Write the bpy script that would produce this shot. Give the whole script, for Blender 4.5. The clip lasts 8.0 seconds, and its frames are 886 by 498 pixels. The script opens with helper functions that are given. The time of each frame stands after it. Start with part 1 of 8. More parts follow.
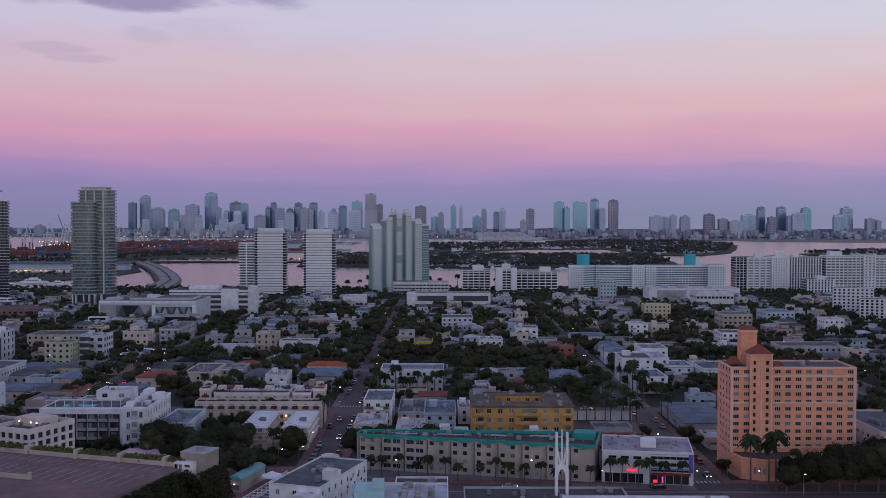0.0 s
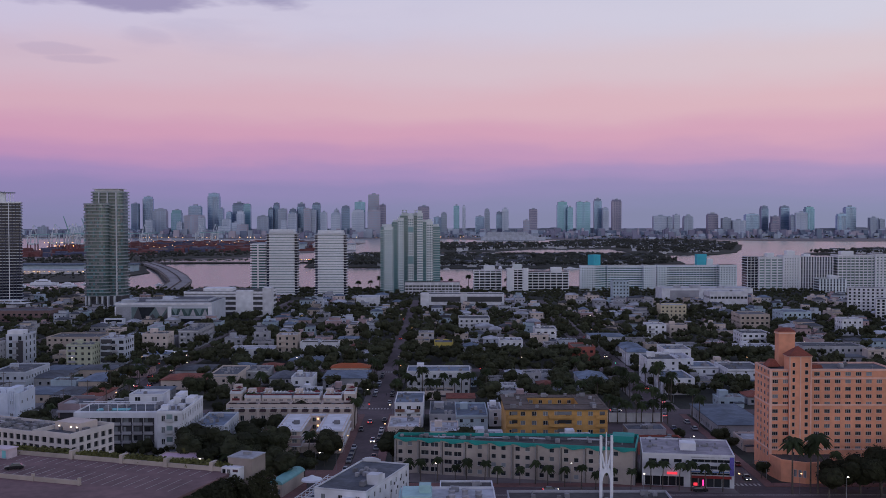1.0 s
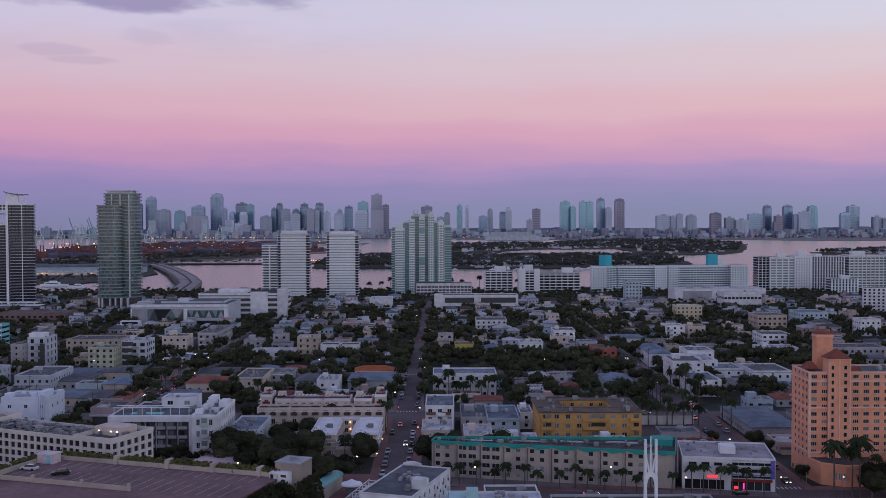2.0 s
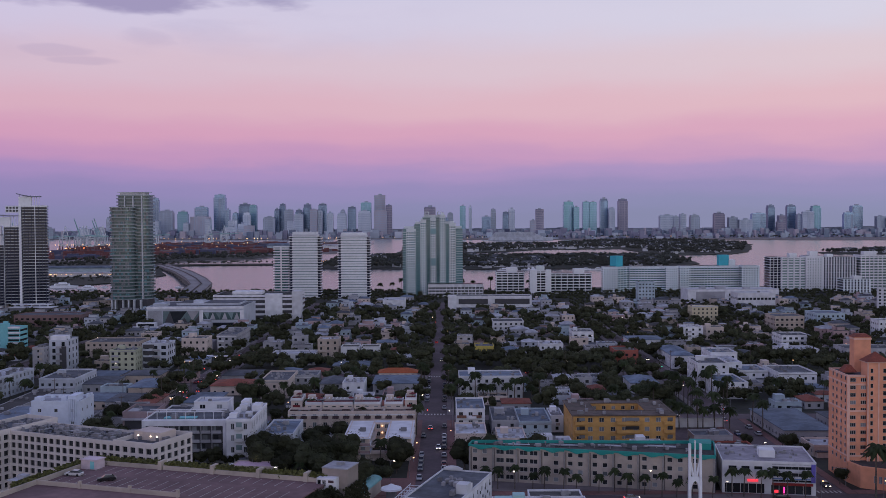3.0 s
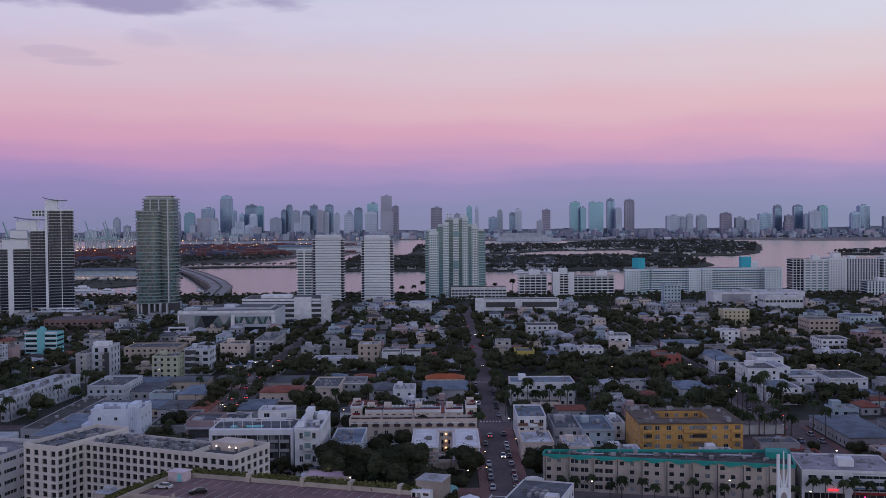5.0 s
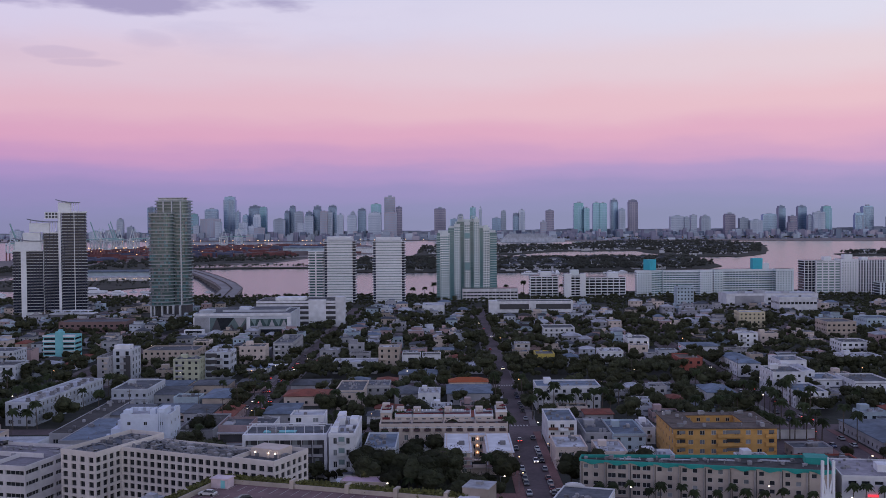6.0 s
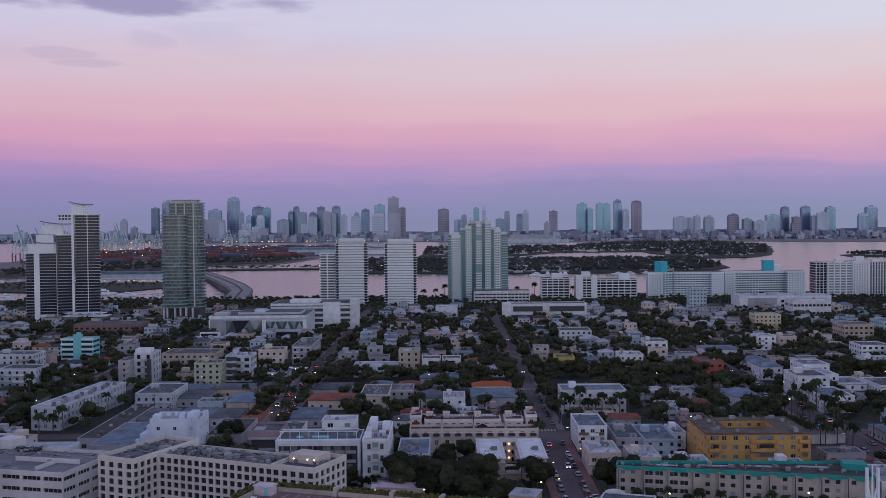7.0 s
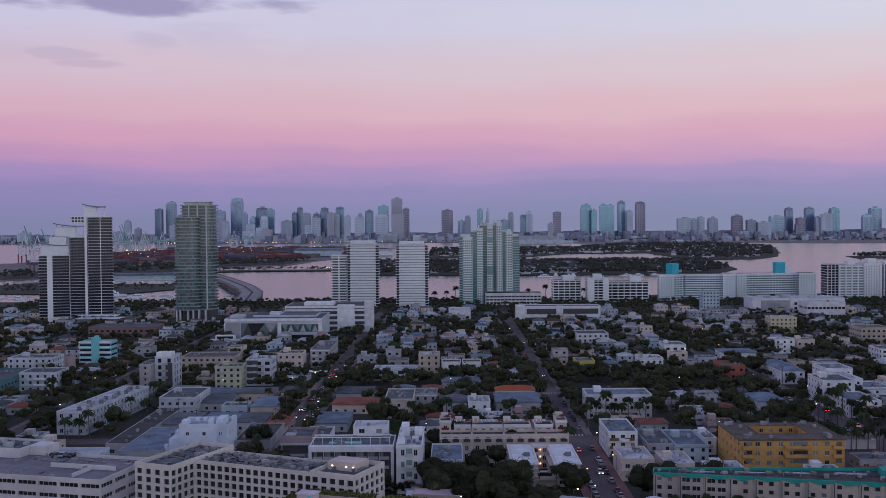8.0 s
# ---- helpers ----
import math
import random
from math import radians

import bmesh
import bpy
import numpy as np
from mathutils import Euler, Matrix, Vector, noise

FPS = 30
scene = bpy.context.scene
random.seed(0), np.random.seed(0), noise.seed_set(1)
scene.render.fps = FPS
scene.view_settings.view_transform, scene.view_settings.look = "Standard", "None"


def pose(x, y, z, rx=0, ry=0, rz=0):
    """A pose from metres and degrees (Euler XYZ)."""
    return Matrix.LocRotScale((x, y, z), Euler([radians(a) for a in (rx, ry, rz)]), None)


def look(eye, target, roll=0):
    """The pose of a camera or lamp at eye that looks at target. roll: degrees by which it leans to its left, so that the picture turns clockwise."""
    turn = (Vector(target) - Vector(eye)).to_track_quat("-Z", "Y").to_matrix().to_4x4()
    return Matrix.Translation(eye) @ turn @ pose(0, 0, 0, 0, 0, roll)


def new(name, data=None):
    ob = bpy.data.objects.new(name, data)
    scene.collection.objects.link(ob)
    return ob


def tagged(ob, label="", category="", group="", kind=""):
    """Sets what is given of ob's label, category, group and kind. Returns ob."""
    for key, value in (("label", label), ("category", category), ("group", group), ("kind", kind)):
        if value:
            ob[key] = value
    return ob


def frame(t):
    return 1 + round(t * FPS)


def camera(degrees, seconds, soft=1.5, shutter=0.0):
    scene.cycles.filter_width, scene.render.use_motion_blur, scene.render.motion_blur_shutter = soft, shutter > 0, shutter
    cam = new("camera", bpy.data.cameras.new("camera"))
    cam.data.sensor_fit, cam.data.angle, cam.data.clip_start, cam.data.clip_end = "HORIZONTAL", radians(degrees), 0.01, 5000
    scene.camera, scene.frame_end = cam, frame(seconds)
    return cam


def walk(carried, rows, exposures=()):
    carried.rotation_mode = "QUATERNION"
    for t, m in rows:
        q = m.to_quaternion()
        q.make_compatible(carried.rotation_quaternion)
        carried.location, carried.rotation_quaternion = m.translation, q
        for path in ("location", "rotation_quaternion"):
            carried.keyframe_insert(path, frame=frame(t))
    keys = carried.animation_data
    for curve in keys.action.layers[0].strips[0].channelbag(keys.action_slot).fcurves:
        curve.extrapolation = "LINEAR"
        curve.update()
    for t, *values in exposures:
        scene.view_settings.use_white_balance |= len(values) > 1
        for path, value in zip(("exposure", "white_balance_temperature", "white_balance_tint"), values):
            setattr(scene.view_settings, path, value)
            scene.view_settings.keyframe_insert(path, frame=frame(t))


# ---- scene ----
cam = camera(46.38, 8.0, soft=0.68)
PATH = [
    (0, 0.31, 0.45, 79.55, 0.046, -1.661, -0.100),
    (0.5, -5.52, 0.86, 79.99, 0.058, -1.669, -0.020),
    (1, -11.32, 1.29, 80.46, 0.072, -1.675, 0.053),
    (1.5, -17.09, 1.74, 80.95, 0.088, -1.679, 0.120),
    (3, -34.20, 3.16, 82.58, 0.145, -1.681, 0.283),
    (3.5, -39.84, 3.66, 83.17, 0.167, -1.679, 0.324),
    (4, -45.45, 4.18, 83.79, 0.191, -1.674, 0.360),
    (4.5, -51.03, 4.72, 84.44, 0.217, -1.668, 0.390),
    (6, -67.58, 6.42, 86.52, 0.306, -1.638, 0.440),
    (6.5, -73.03, 7.01, 87.26, 0.339, -1.624, 0.445),
    (7, -78.45, 7.62, 88.03, 0.373, -1.609, 0.443),
    (7.5, -83.84, 8.25, 88.82, 0.410, -1.592, 0.435),
    (8, -89.20, 8.89, 89.64, 0.448, -1.573, 0.421),
]
walk(cam, [(t, pose(x, y, z, 90 + pitch, roll, yaw)) for t, x, y, z, yaw, pitch, roll in PATH],
     [(0, 0.0, 6500, 9), (1.5, 0.02, 6480, 9), (3, 0.07, 6500, 11), (4, 0.04, 6430, 8), (4.5, 0.03, 6400, 7), (6, 0.2, 6480, 9), (6.5, 0.16, 6480, 10), (7, 0.1, 6400, 7), (7.5, 0.14, 6400, 8), (8, 0.06, 6350, 6)])

# ---- sky and sun: the minutes before sunrise, the glow of dawn behind the camera ----
SRGB = lambda c: tuple(((v / 255) / 12.92 if v < 10 else (((v / 255) + 0.055) / 1.055) ** 2.4) for v in c)
world = bpy.data.worlds.new("dawn_sky")
scene.world = world
world.use_nodes = True
wn, wl = world.node_tree.nodes, world.node_tree.links
wn.clear()


def wnode(kind, **values):
    n = wn.new(kind)
    for k, v in values.items():
        n.inputs[k].default_value = v
    return n


geo = wn.new("ShaderNodeTexCoord")
sep = wn.new("ShaderNodeSeparateXYZ")
wl.new(geo.outputs["Generated"], sep.inputs[0])


def ramp_of(stops, socket):
    r = wn.new("ShaderNodeValToRGB")
    r.color_ramp.interpolation = "EASE"
    while len(r.color_ramp.elements) < len(stops):
        r.color_ramp.elements.new(0.5)
    for e, (p, c) in zip(r.color_ramp.elements, stops):
        e.position, e.color = p, (*SRGB(c), 1)
    wl.new(socket, r.inputs[0])
    return r


# soft unevenness of the bands
stretch = wn.new("ShaderNodeVectorMath")
stretch.operation = "MULTIPLY"
stretch.inputs[1].default_value = (4, 4, 16)
wl.new(geo.outputs["Generated"], stretch.inputs[0])
puff = wnode("ShaderNodeTexNoise", Scale=1.6, Detail=5.0, Roughness=0.55)
wl.new(stretch.outputs[0], puff.inputs["Vector"])
sway = wn.new("ShaderNodeMath")
sway.operation = "MULTIPLY_ADD"
sway.inputs[1].default_value = 0.03
wl.new(puff.outputs["Fac"], sway.inputs[0])
lift = wn.new("ShaderNodeMath")
lift.operation = "ADD"
lift.inputs[1].default_value = -0.015
wl.new(sep.outputs["Z"], lift.inputs[0])
wl.new(lift.outputs[0], sway.inputs[2])
west = ramp_of([(0.0, (131, 132, 166)), (0.012, (135, 134, 172)), (0.03, (146, 136, 180)), (0.046, (166, 142, 187)), (0.06, (192, 149, 186)), (0.08, (210, 160, 185)),
                (0.105, (216, 176, 190)), (0.145, (213, 190, 203)), (0.19, (206, 199, 220)), (0.26, (184, 192, 222)), (1.0, (106, 113, 164))], sway.outputs[0])
east = ramp_of([(0.0, (244, 216, 208)), (0.06, (232, 220, 226)), (0.22, (190, 192, 220)), (1.0, (106, 113, 164))], sep.outputs["Z"])
side = wnode("ShaderNodeMapRange", **{"From Min": -0.5, "From Max": 0.55})
wl.new(sep.outputs["Y"], side.inputs["Value"])
both = wn.new("ShaderNodeMix")
both.data_type = "RGBA"
wl.new(side.outputs[0], both.inputs["Factor"])
wl.new(east.outputs[0], both.inputs[6])
wl.new(west.outputs[0], both.inputs[7])
# thin violet cloud wisps high in the west
cloud = wnode("ShaderNodeTexNoise", Scale=1.1, Detail=6.0, Roughness=0.6)
wl.new(stretch.outputs[0], cloud.inputs["Vector"])
wisp = wnode("ShaderNodeMapRange", **{"From Min": 0.5, "From Max": 0.66, "To Max": 0.3})
wl.new(cloud.outputs["Fac"], wisp.inputs["Value"])
high = wnode("ShaderNodeMapRange", **{"From Min": 0.13, "From Max": 0.215})
wl.new(sep.outputs["Z"], high.inputs["Value"])
south = wnode("ShaderNodeMapRange", **{"From Min": 0.0, "From Max": -0.25, "To Min": 0.12})
wl.new(sep.outputs["X"], south.inputs["Value"])
thick = wn.new("ShaderNodeMath")
thick.operation = "MULTIPLY"
wl.new(high.outputs[0], thick.inputs[0])
wl.new(south.outputs[0], thick.inputs[1])
amount = wn.new("ShaderNodeMath")
amount.operation = "MULTIPLY"
wl.new(wisp.outputs[0], amount.inputs[0])
wl.new(thick.outputs[0], amount.inputs[1])


def calc(kind, a, b):
    n = wn.new("ShaderNodeMath")
    n.operation = kind
    for k, v in enumerate((a, b)):
        if isinstance(v, (int, float)):
            n.inputs[k].default_value = v
        else:
            wl.new(v, n.inputs[k])
    return n.outputs[0]


total = amount.outputs[0]
for cx, cz, rx, rz, dense in ((-0.28, 0.199, 0.13, 0.012, 0.75), (-0.345, 0.152, 0.03, 0.006, 0.2), (-0.325, 0.144, 0.03, 0.004, 0.2), (-0.27, 0.165, 0.03, 0.01, 0.16)):
    u = calc("POWER", calc("ABSOLUTE", calc("DIVIDE", calc("SUBTRACT", sep.outputs["X"], cx), rx), 0), 2.0)
    v = calc("POWER", calc("ABSOLUTE", calc("DIVIDE", calc("SUBTRACT", sep.outputs["Z"], cz), rz), 0), 2.0)
    ragged = calc("MULTIPLY", calc("SUBTRACT", puff.outputs["Fac"], 0.5), 6.0)
    body = calc("ADD", calc("SUBTRACT", 1.0, calc("ADD", u, v)), ragged)
    soft_edge = wnode("ShaderNodeMapRange", **{"From Min": 0.0, "From Max": 1.0, "To Max": dense})
    soft_edge.interpolation_type = "SMOOTHSTEP"
    wl.new(body, soft_edge.inputs["Value"])
    total = calc("MAXIMUM", total, soft_edge.outputs[0])
cloudy = wn.new("ShaderNodeMix")
cloudy.data_type = "RGBA"
cloudy.inputs[7].default_value = (*SRGB((140, 132, 172)), 1)
wl.new(total, cloudy.inputs["Factor"])
wl.new(both.outputs[2], cloudy.inputs[6])
along = wnode("ShaderNodeMapRange", **{"From Min": -0.4, "From Max": 0.4})
wl.new(sep.outputs["X"], along.inputs["Value"])
shift = wn.new("ShaderNodeMix")
shift.data_type = "RGBA"
shift.inputs[6].default_value, shift.inputs[7].default_value = (0.95, 0.93, 0.98, 1), (1.04, 1.09, 1.03, 1)
wl.new(along.outputs[0], shift.inputs["Factor"])
toned = wn.new("ShaderNodeMix")
toned.data_type, toned.blend_type = "RGBA", "MULTIPLY"
toned.inputs["Factor"].default_value = 1
wl.new(cloudy.outputs[2], toned.inputs[6])
wl.new(shift.outputs[2], toned.inputs[7])
glow = wnode("ShaderNodeBackground", Strength=1.0)
wl.new(toned.outputs[2], glow.inputs[0])
sky_out = wn.new("ShaderNodeOutputWorld")
wl.new(glow.outputs[0], sky_out.inputs[0])

sun = new("sun", bpy.data.lights.new("sun", "SUN"))
sun.data.energy, sun.data.angle, sun.data.color = 0.2, radians(40), (0.9, 0.94, 1.0)
sun.matrix_world = look((150, -500, 110), (0, 300, 0))

# ---- materials ----
MATS = {}


def mat(name, colour, rough=0.8, vary=0.25, size=1.2, stain=0.25, stain_size=0.12, metal=0.0, bump=0.0, each=0.0, tint=None):
    """A painted or mineral surface: base colour, fine grain, broad stains, and a slight difference from piece to piece."""
    if name in MATS:
        return MATS[name]
    m = bpy.data.materials.new(name)
    m.use_nodes = True
    n, l = m.node_tree.nodes, m.node_tree.links
    p = n["Principled BSDF"]
    p.inputs["Roughness"].default_value = rough
    p.inputs["Metallic"].default_value = metal
    tex = n.new("ShaderNodeTexCoord")
    fine = n.new("ShaderNodeTexNoise")
    fine.inputs["Scale"].default_value, fine.inputs["Detail"].default_value = size, 4
    broad = n.new("ShaderNodeTexNoise")
    broad.inputs["Scale"].default_value, broad.inputs["Detail"].default_value = stain_size, 5
    place = n.new("ShaderNodeNewGeometry")
    l.new(place.outputs["Position"], fine.inputs["Vector"])
    l.new(place.outputs["Position"], broad.inputs["Vector"])
    a = n.new("ShaderNodeMapRange")
    a.inputs["From Min"].default_value, a.inputs["From Max"].default_value = 0.3, 0.7
    a.inputs["To Min"].default_value, a.inputs["To Max"].default_value = 1 - vary, 1 + vary * 0.5
    l.new(fine.outputs["Fac"], a.inputs["Value"])
    b = n.new("ShaderNodeMapRange")
    b.inputs["From Min"].default_value, b.inputs["From Max"].default_value = 0.35, 0.68
    b.inputs["To Min"].default_value, b.inputs["To Max"].default_value = 1 + stain * 0.3, 1 - stain
    l.new(broad.outputs["Fac"], b.inputs["Value"])
    mul = n.new("ShaderNodeMath")
    mul.operation = "MULTIPLY"
    l.new(a.outputs[0], mul.inputs[0])
    l.new(b.outputs[0], mul.inputs[1])
    last = mul
    if each:
        info = n.new("ShaderNodeObjectInfo")
        e = n.new("ShaderNodeMapRange")
        e.inputs["To Min"].default_value, e.inputs["To Max"].default_value = 1 - each, 1 + each
        l.new(info.outputs["Random"], e.inputs["Value"])
        last = n.new("ShaderNodeMath")
        last.operation = "MULTIPLY"
        l.new(mul.outputs[0], last.inputs[0])
        l.new(e.outputs[0], last.inputs[1])
    mixed = n.new("ShaderNodeMix")
    mixed.data_type, mixed.blend_type = "RGBA", "MULTIPLY"
    mixed.inputs["Factor"].default_value = 1
    mixed.inputs[6].default_value = (*colour, 1)
    if tint:
        two = n.new("ShaderNodeMix")
        two.data_type = "RGBA"
        two.inputs[6].default_value, two.inputs[7].default_value = (*colour, 1), (*tint, 1)
        l.new(broad.outputs["Fac"], two.inputs["Factor"])
        l.new(two.outputs[2], mixed.inputs[6])
    l.new(last.outputs[0], mixed.inputs[7])
    l.new(mixed.outputs[2], p.inputs["Base Color"])
    if bump:
        bm_ = n.new("ShaderNodeBump")
        bm_.inputs["Strength"].default_value = bump
        l.new(fine.outputs["Fac"], bm_.inputs["Height"])
        l.new(bm_.outputs[0], p.inputs["Normal"])
    MATS[name] = m
    return m


def glass(name, colour, rough=0.08, metal=0.0):
    if name in MATS:
        return MATS[name]
    m = mat(name, colour, rough, 0.2, 0.4, 0.2, 0.05, metal, each=0.35)
    m.node_tree.nodes["Principled BSDF"].inputs["IOR"].default_value = 1.55
    return m


def lit(name, colour, strength):
    if name in MATS:
        return MATS[name]
    m = bpy.data.materials.new(name)
    m.use_nodes = True
    p = m.node_tree.nodes["Principled BSDF"]
    p.inputs["Base Color"].default_value = (*colour, 1)
    p.inputs["Emission Color"].default_value = (*colour, 1)
    p.inputs["Emission Strength"].default_value = strength
    m.cycles.emission_sampling = "NONE"
    MATS[name] = m
    return m


WHITE = mat("white_stucco", (0.75, 0.76, 0.795), 0.85, 0.14, 0.6, 0.2, 0.3, each=0.12)
CREAM = mat("cream_stucco", (0.66, 0.56, 0.5), 0.85, 0.1, 0.8, 0.2, 0.1, each=0.08)
BEIGE = mat("beige_stucco", (0.5, 0.42, 0.36), 0.85, 0.1, 0.8, 0.22, 0.1, each=0.08)
GREYW = mat("grey_stucco", (0.4, 0.4, 0.43), 0.85, 0.12, 0.8, 0.25, 0.1, each=0.15)
BLUEW = mat("pale_blue_stucco", (0.45, 0.55, 0.62), 0.85, 0.1, 0.8, 0.2, 0.1, each=0.1)
PINKW = mat("salmon_stucco", (0.8, 0.36, 0.22), 0.85, 0.1, 0.6, 0.16, 0.08)
PINKT = mat("pale_salmon_trim", (0.8, 0.5, 0.4), 0.8, 0.1, 0.6, 0.15, 0.1)
ROSE = mat("rose_stucco", (0.5, 0.36, 0.36), 0.85, 0.1, 0.8, 0.2, 0.1, each=0.08)
OCHRE = mat("ochre_stucco", (0.57, 0.33, 0.11), 0.85, 0.12, 0.6, 0.2, 0.1)
LEMON = mat("lemon_stucco", (0.6, 0.48, 0.12), 0.85, 0.1, 0.8, 0.15, 0.1)
TEALW = mat("turquoise_stucco", (0.22, 0.58, 0.62), 0.8, 0.1, 0.8, 0.15, 0.1)
TEALP = mat("turquoise_parapet", (0.02, 0.31, 0.275), 0.75, 0.15, 0.6, 0.2, 0.15)
BRICKW = mat("red_brown_brick", (0.23, 0.15, 0.145), 0.9, 0.2, 2.0, 0.2, 0.1)
CONC = mat("weathered_concrete", (0.36, 0.34, 0.33), 0.9, 0.15, 0.9, 0.3, 0.1, bump=0.1)
SANDC = mat("sand_coloured_concrete", (0.47, 0.41, 0.36), 0.9, 0.12, 0.8, 0.25, 0.1)
# Real dark panels, and sheets that stand in for deep shade.
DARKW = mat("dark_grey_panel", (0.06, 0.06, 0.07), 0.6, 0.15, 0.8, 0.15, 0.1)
RGREY = mat("grey_roofing_felt", (0.1, 0.11, 0.13), 0.95, 0.25, 0.7, 0.45, 0.14, bump=0.2, each=0.25)
RBLUE = mat("blue_grey_roof", (0.145, 0.19, 0.255), 0.85, 0.2, 0.7, 0.4, 0.15, each=0.2)
RWHITE = mat("white_roof_membrane", (0.48, 0.495, 0.54), 0.85, 0.18, 0.6, 0.4, 0.16, each=0.12)
RDARK = mat("dark_tar_roof", (0.07, 0.065, 0.065), 0.95, 0.3, 0.7, 0.4, 0.15, each=0.2)
RTILE = mat("terracotta_tile_roof", (0.24, 0.066, 0.042), 0.85, 0.25, 1.5, 0.3, 0.2, each=0.15)
RBROWN = mat("brown_gravel_roof", (0.13, 0.1, 0.085), 0.95, 0.3, 0.8, 0.4, 0.15)
METAL = mat("galvanised_metal", (0.4, 0.41, 0.43), 0.5, 0.2, 2.0, 0.3, 0.4, metal=0.6, each=0.2)
UNITM = mat("dull_metal_unit", (0.28, 0.28, 0.3), 0.7, 0.2, 2.0, 0.3, 0.5, each=0.4)
ASPHALT = mat("asphalt", (0.122, 0.089, 0.096), 0.92, 0.2, 0.6, 0.35, 0.06, bump=0.15)
PAVE = mat("concrete_pavement", (0.2, 0.17, 0.17), 0.92, 0.15, 0.8, 0.3, 0.1)
BRICKPAVE = mat("red_paver_pavement", (0.22, 0.11, 0.1), 0.92, 0.2, 1.2, 0.25, 0.1)
BRICKB = mat("rust_brown_paint", (0.2, 0.1, 0.07), 0.8, 0.15)
LINE = mat("road_paint", (0.5, 0.48, 0.45), 0.85, 0.25, 1.5, 0.3, 0.3)
LAWN = mat("scrubby_ground", (0.028, 0.034, 0.02), 0.98, 0.4, 0.3, 0.5, 0.05, bump=0.3, tint=(0.045, 0.042, 0.036))
SEABED = mat("sandy_seabed", (0.2, 0.18, 0.15), 0.95)
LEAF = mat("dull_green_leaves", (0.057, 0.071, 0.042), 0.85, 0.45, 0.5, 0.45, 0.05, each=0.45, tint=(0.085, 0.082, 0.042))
FROND = mat("palm_frond", (0.06, 0.08, 0.036), 0.65, 0.3, 1.0, 0.3, 0.1, each=0.3)
BARK = mat("grey_brown_bark", (0.12, 0.1, 0.085), 0.95, 0.3, 2.0, 0.3, 0.3)
HEDGE = mat("clipped_hedge", (0.12, 0.125, 0.036), 0.85, 0.45, 1.2, 0.3, 0.2, bump=0.4)
PANE = glass("dark_window_glass", (0.03, 0.035, 0.04))
PANEL = glass("curtained_window_glass", (0.22, 0.24, 0.26), 0.2)
FRAMEW = mat("white_window_frame", (0.6, 0.6, 0.6), 0.6, 0.05)
TGLASS = glass("tower_blue_green_glass", (0.09, 0.2, 0.22), 0.15)
# Leaf colour lifted and greyed to imitate haze over the bay.
HAZED_LEAF = mat("island_leaves", (0.092, 0.105, 0.09), 0.7, 0.35, 0.3, 0.35, 0.02, tint=(0.12, 0.12, 0.1))
for leaf_m in (LEAF, FROND, HAZED_LEAF):  # thin leaves let part of the light through
    n_, l_ = leaf_m.node_tree.nodes, leaf_m.node_tree.links
    p_ = n_["Principled BSDF"]
    p_.inputs["Specular IOR Level"].default_value = 0.15
    thin = n_.new("ShaderNodeBsdfTranslucent")
    l_.new(p_.inputs["Base Color"].links[0].from_socket, thin.inputs["Color"])
    both = n_.new("ShaderNodeMixShader")
    both.inputs[0].default_value = 0.4
    l_.new(p_.outputs[0], both.inputs[1])
    l_.new(thin.outputs[0], both.inputs[2])
    l_.new(both.outputs[0], n_["Material Output"].inputs["Surface"])
DULLW = mat("dull_white_stucco", (0.54, 0.575, 0.64), 0.85, 0.1, 0.8, 0.22, 0.1, each=0.08)
BULB = lit("lamp_white", (1.0, 0.84, 0.66), 5.0)
WARM = lit("lamp_warm", (1.0, 0.55, 0.25), 3.0)
RED = lit("lamp_red", (1.0, 0.06, 0.05), 3.5)
PINKL = lit("sign_pink", (1.0, 0.05, 0.35), 1.6)
NEON = lit("sign_red", (1.0, 0.05, 0.08), 0.9)

water_m = bpy.data.materials.new("bay_water")
water_m.use_nodes = True
n_, l_ = water_m.node_tree.nodes, water_m.node_tree.links
p_ = n_["Principled BSDF"]
p_.inputs["Base Color"].default_value = (0.1, 0.105, 0.13, 1)
p_.inputs["Roughness"].default_value = 0.22
p_.inputs["IOR"].default_value = 1.33
rip = n_.new("ShaderNodeTexNoise")
rip.inputs["Scale"].default_value, rip.inputs["Detail"].default_value = 0.09, 6
pos_ = n_.new("ShaderNodeNewGeometry")
l_.new(pos_.outputs["Position"], rip.inputs["Vector"])
bmp_ = n_.new("ShaderNodeBump")
bmp_.inputs["Strength"].default_value, bmp_.inputs["Distance"].default_value = 0.5, 1.2
l_.new(rip.outputs["Fac"], bmp_.inputs["Height"])
l_.new(bmp_.outputs[0], p_.inputs["Normal"])


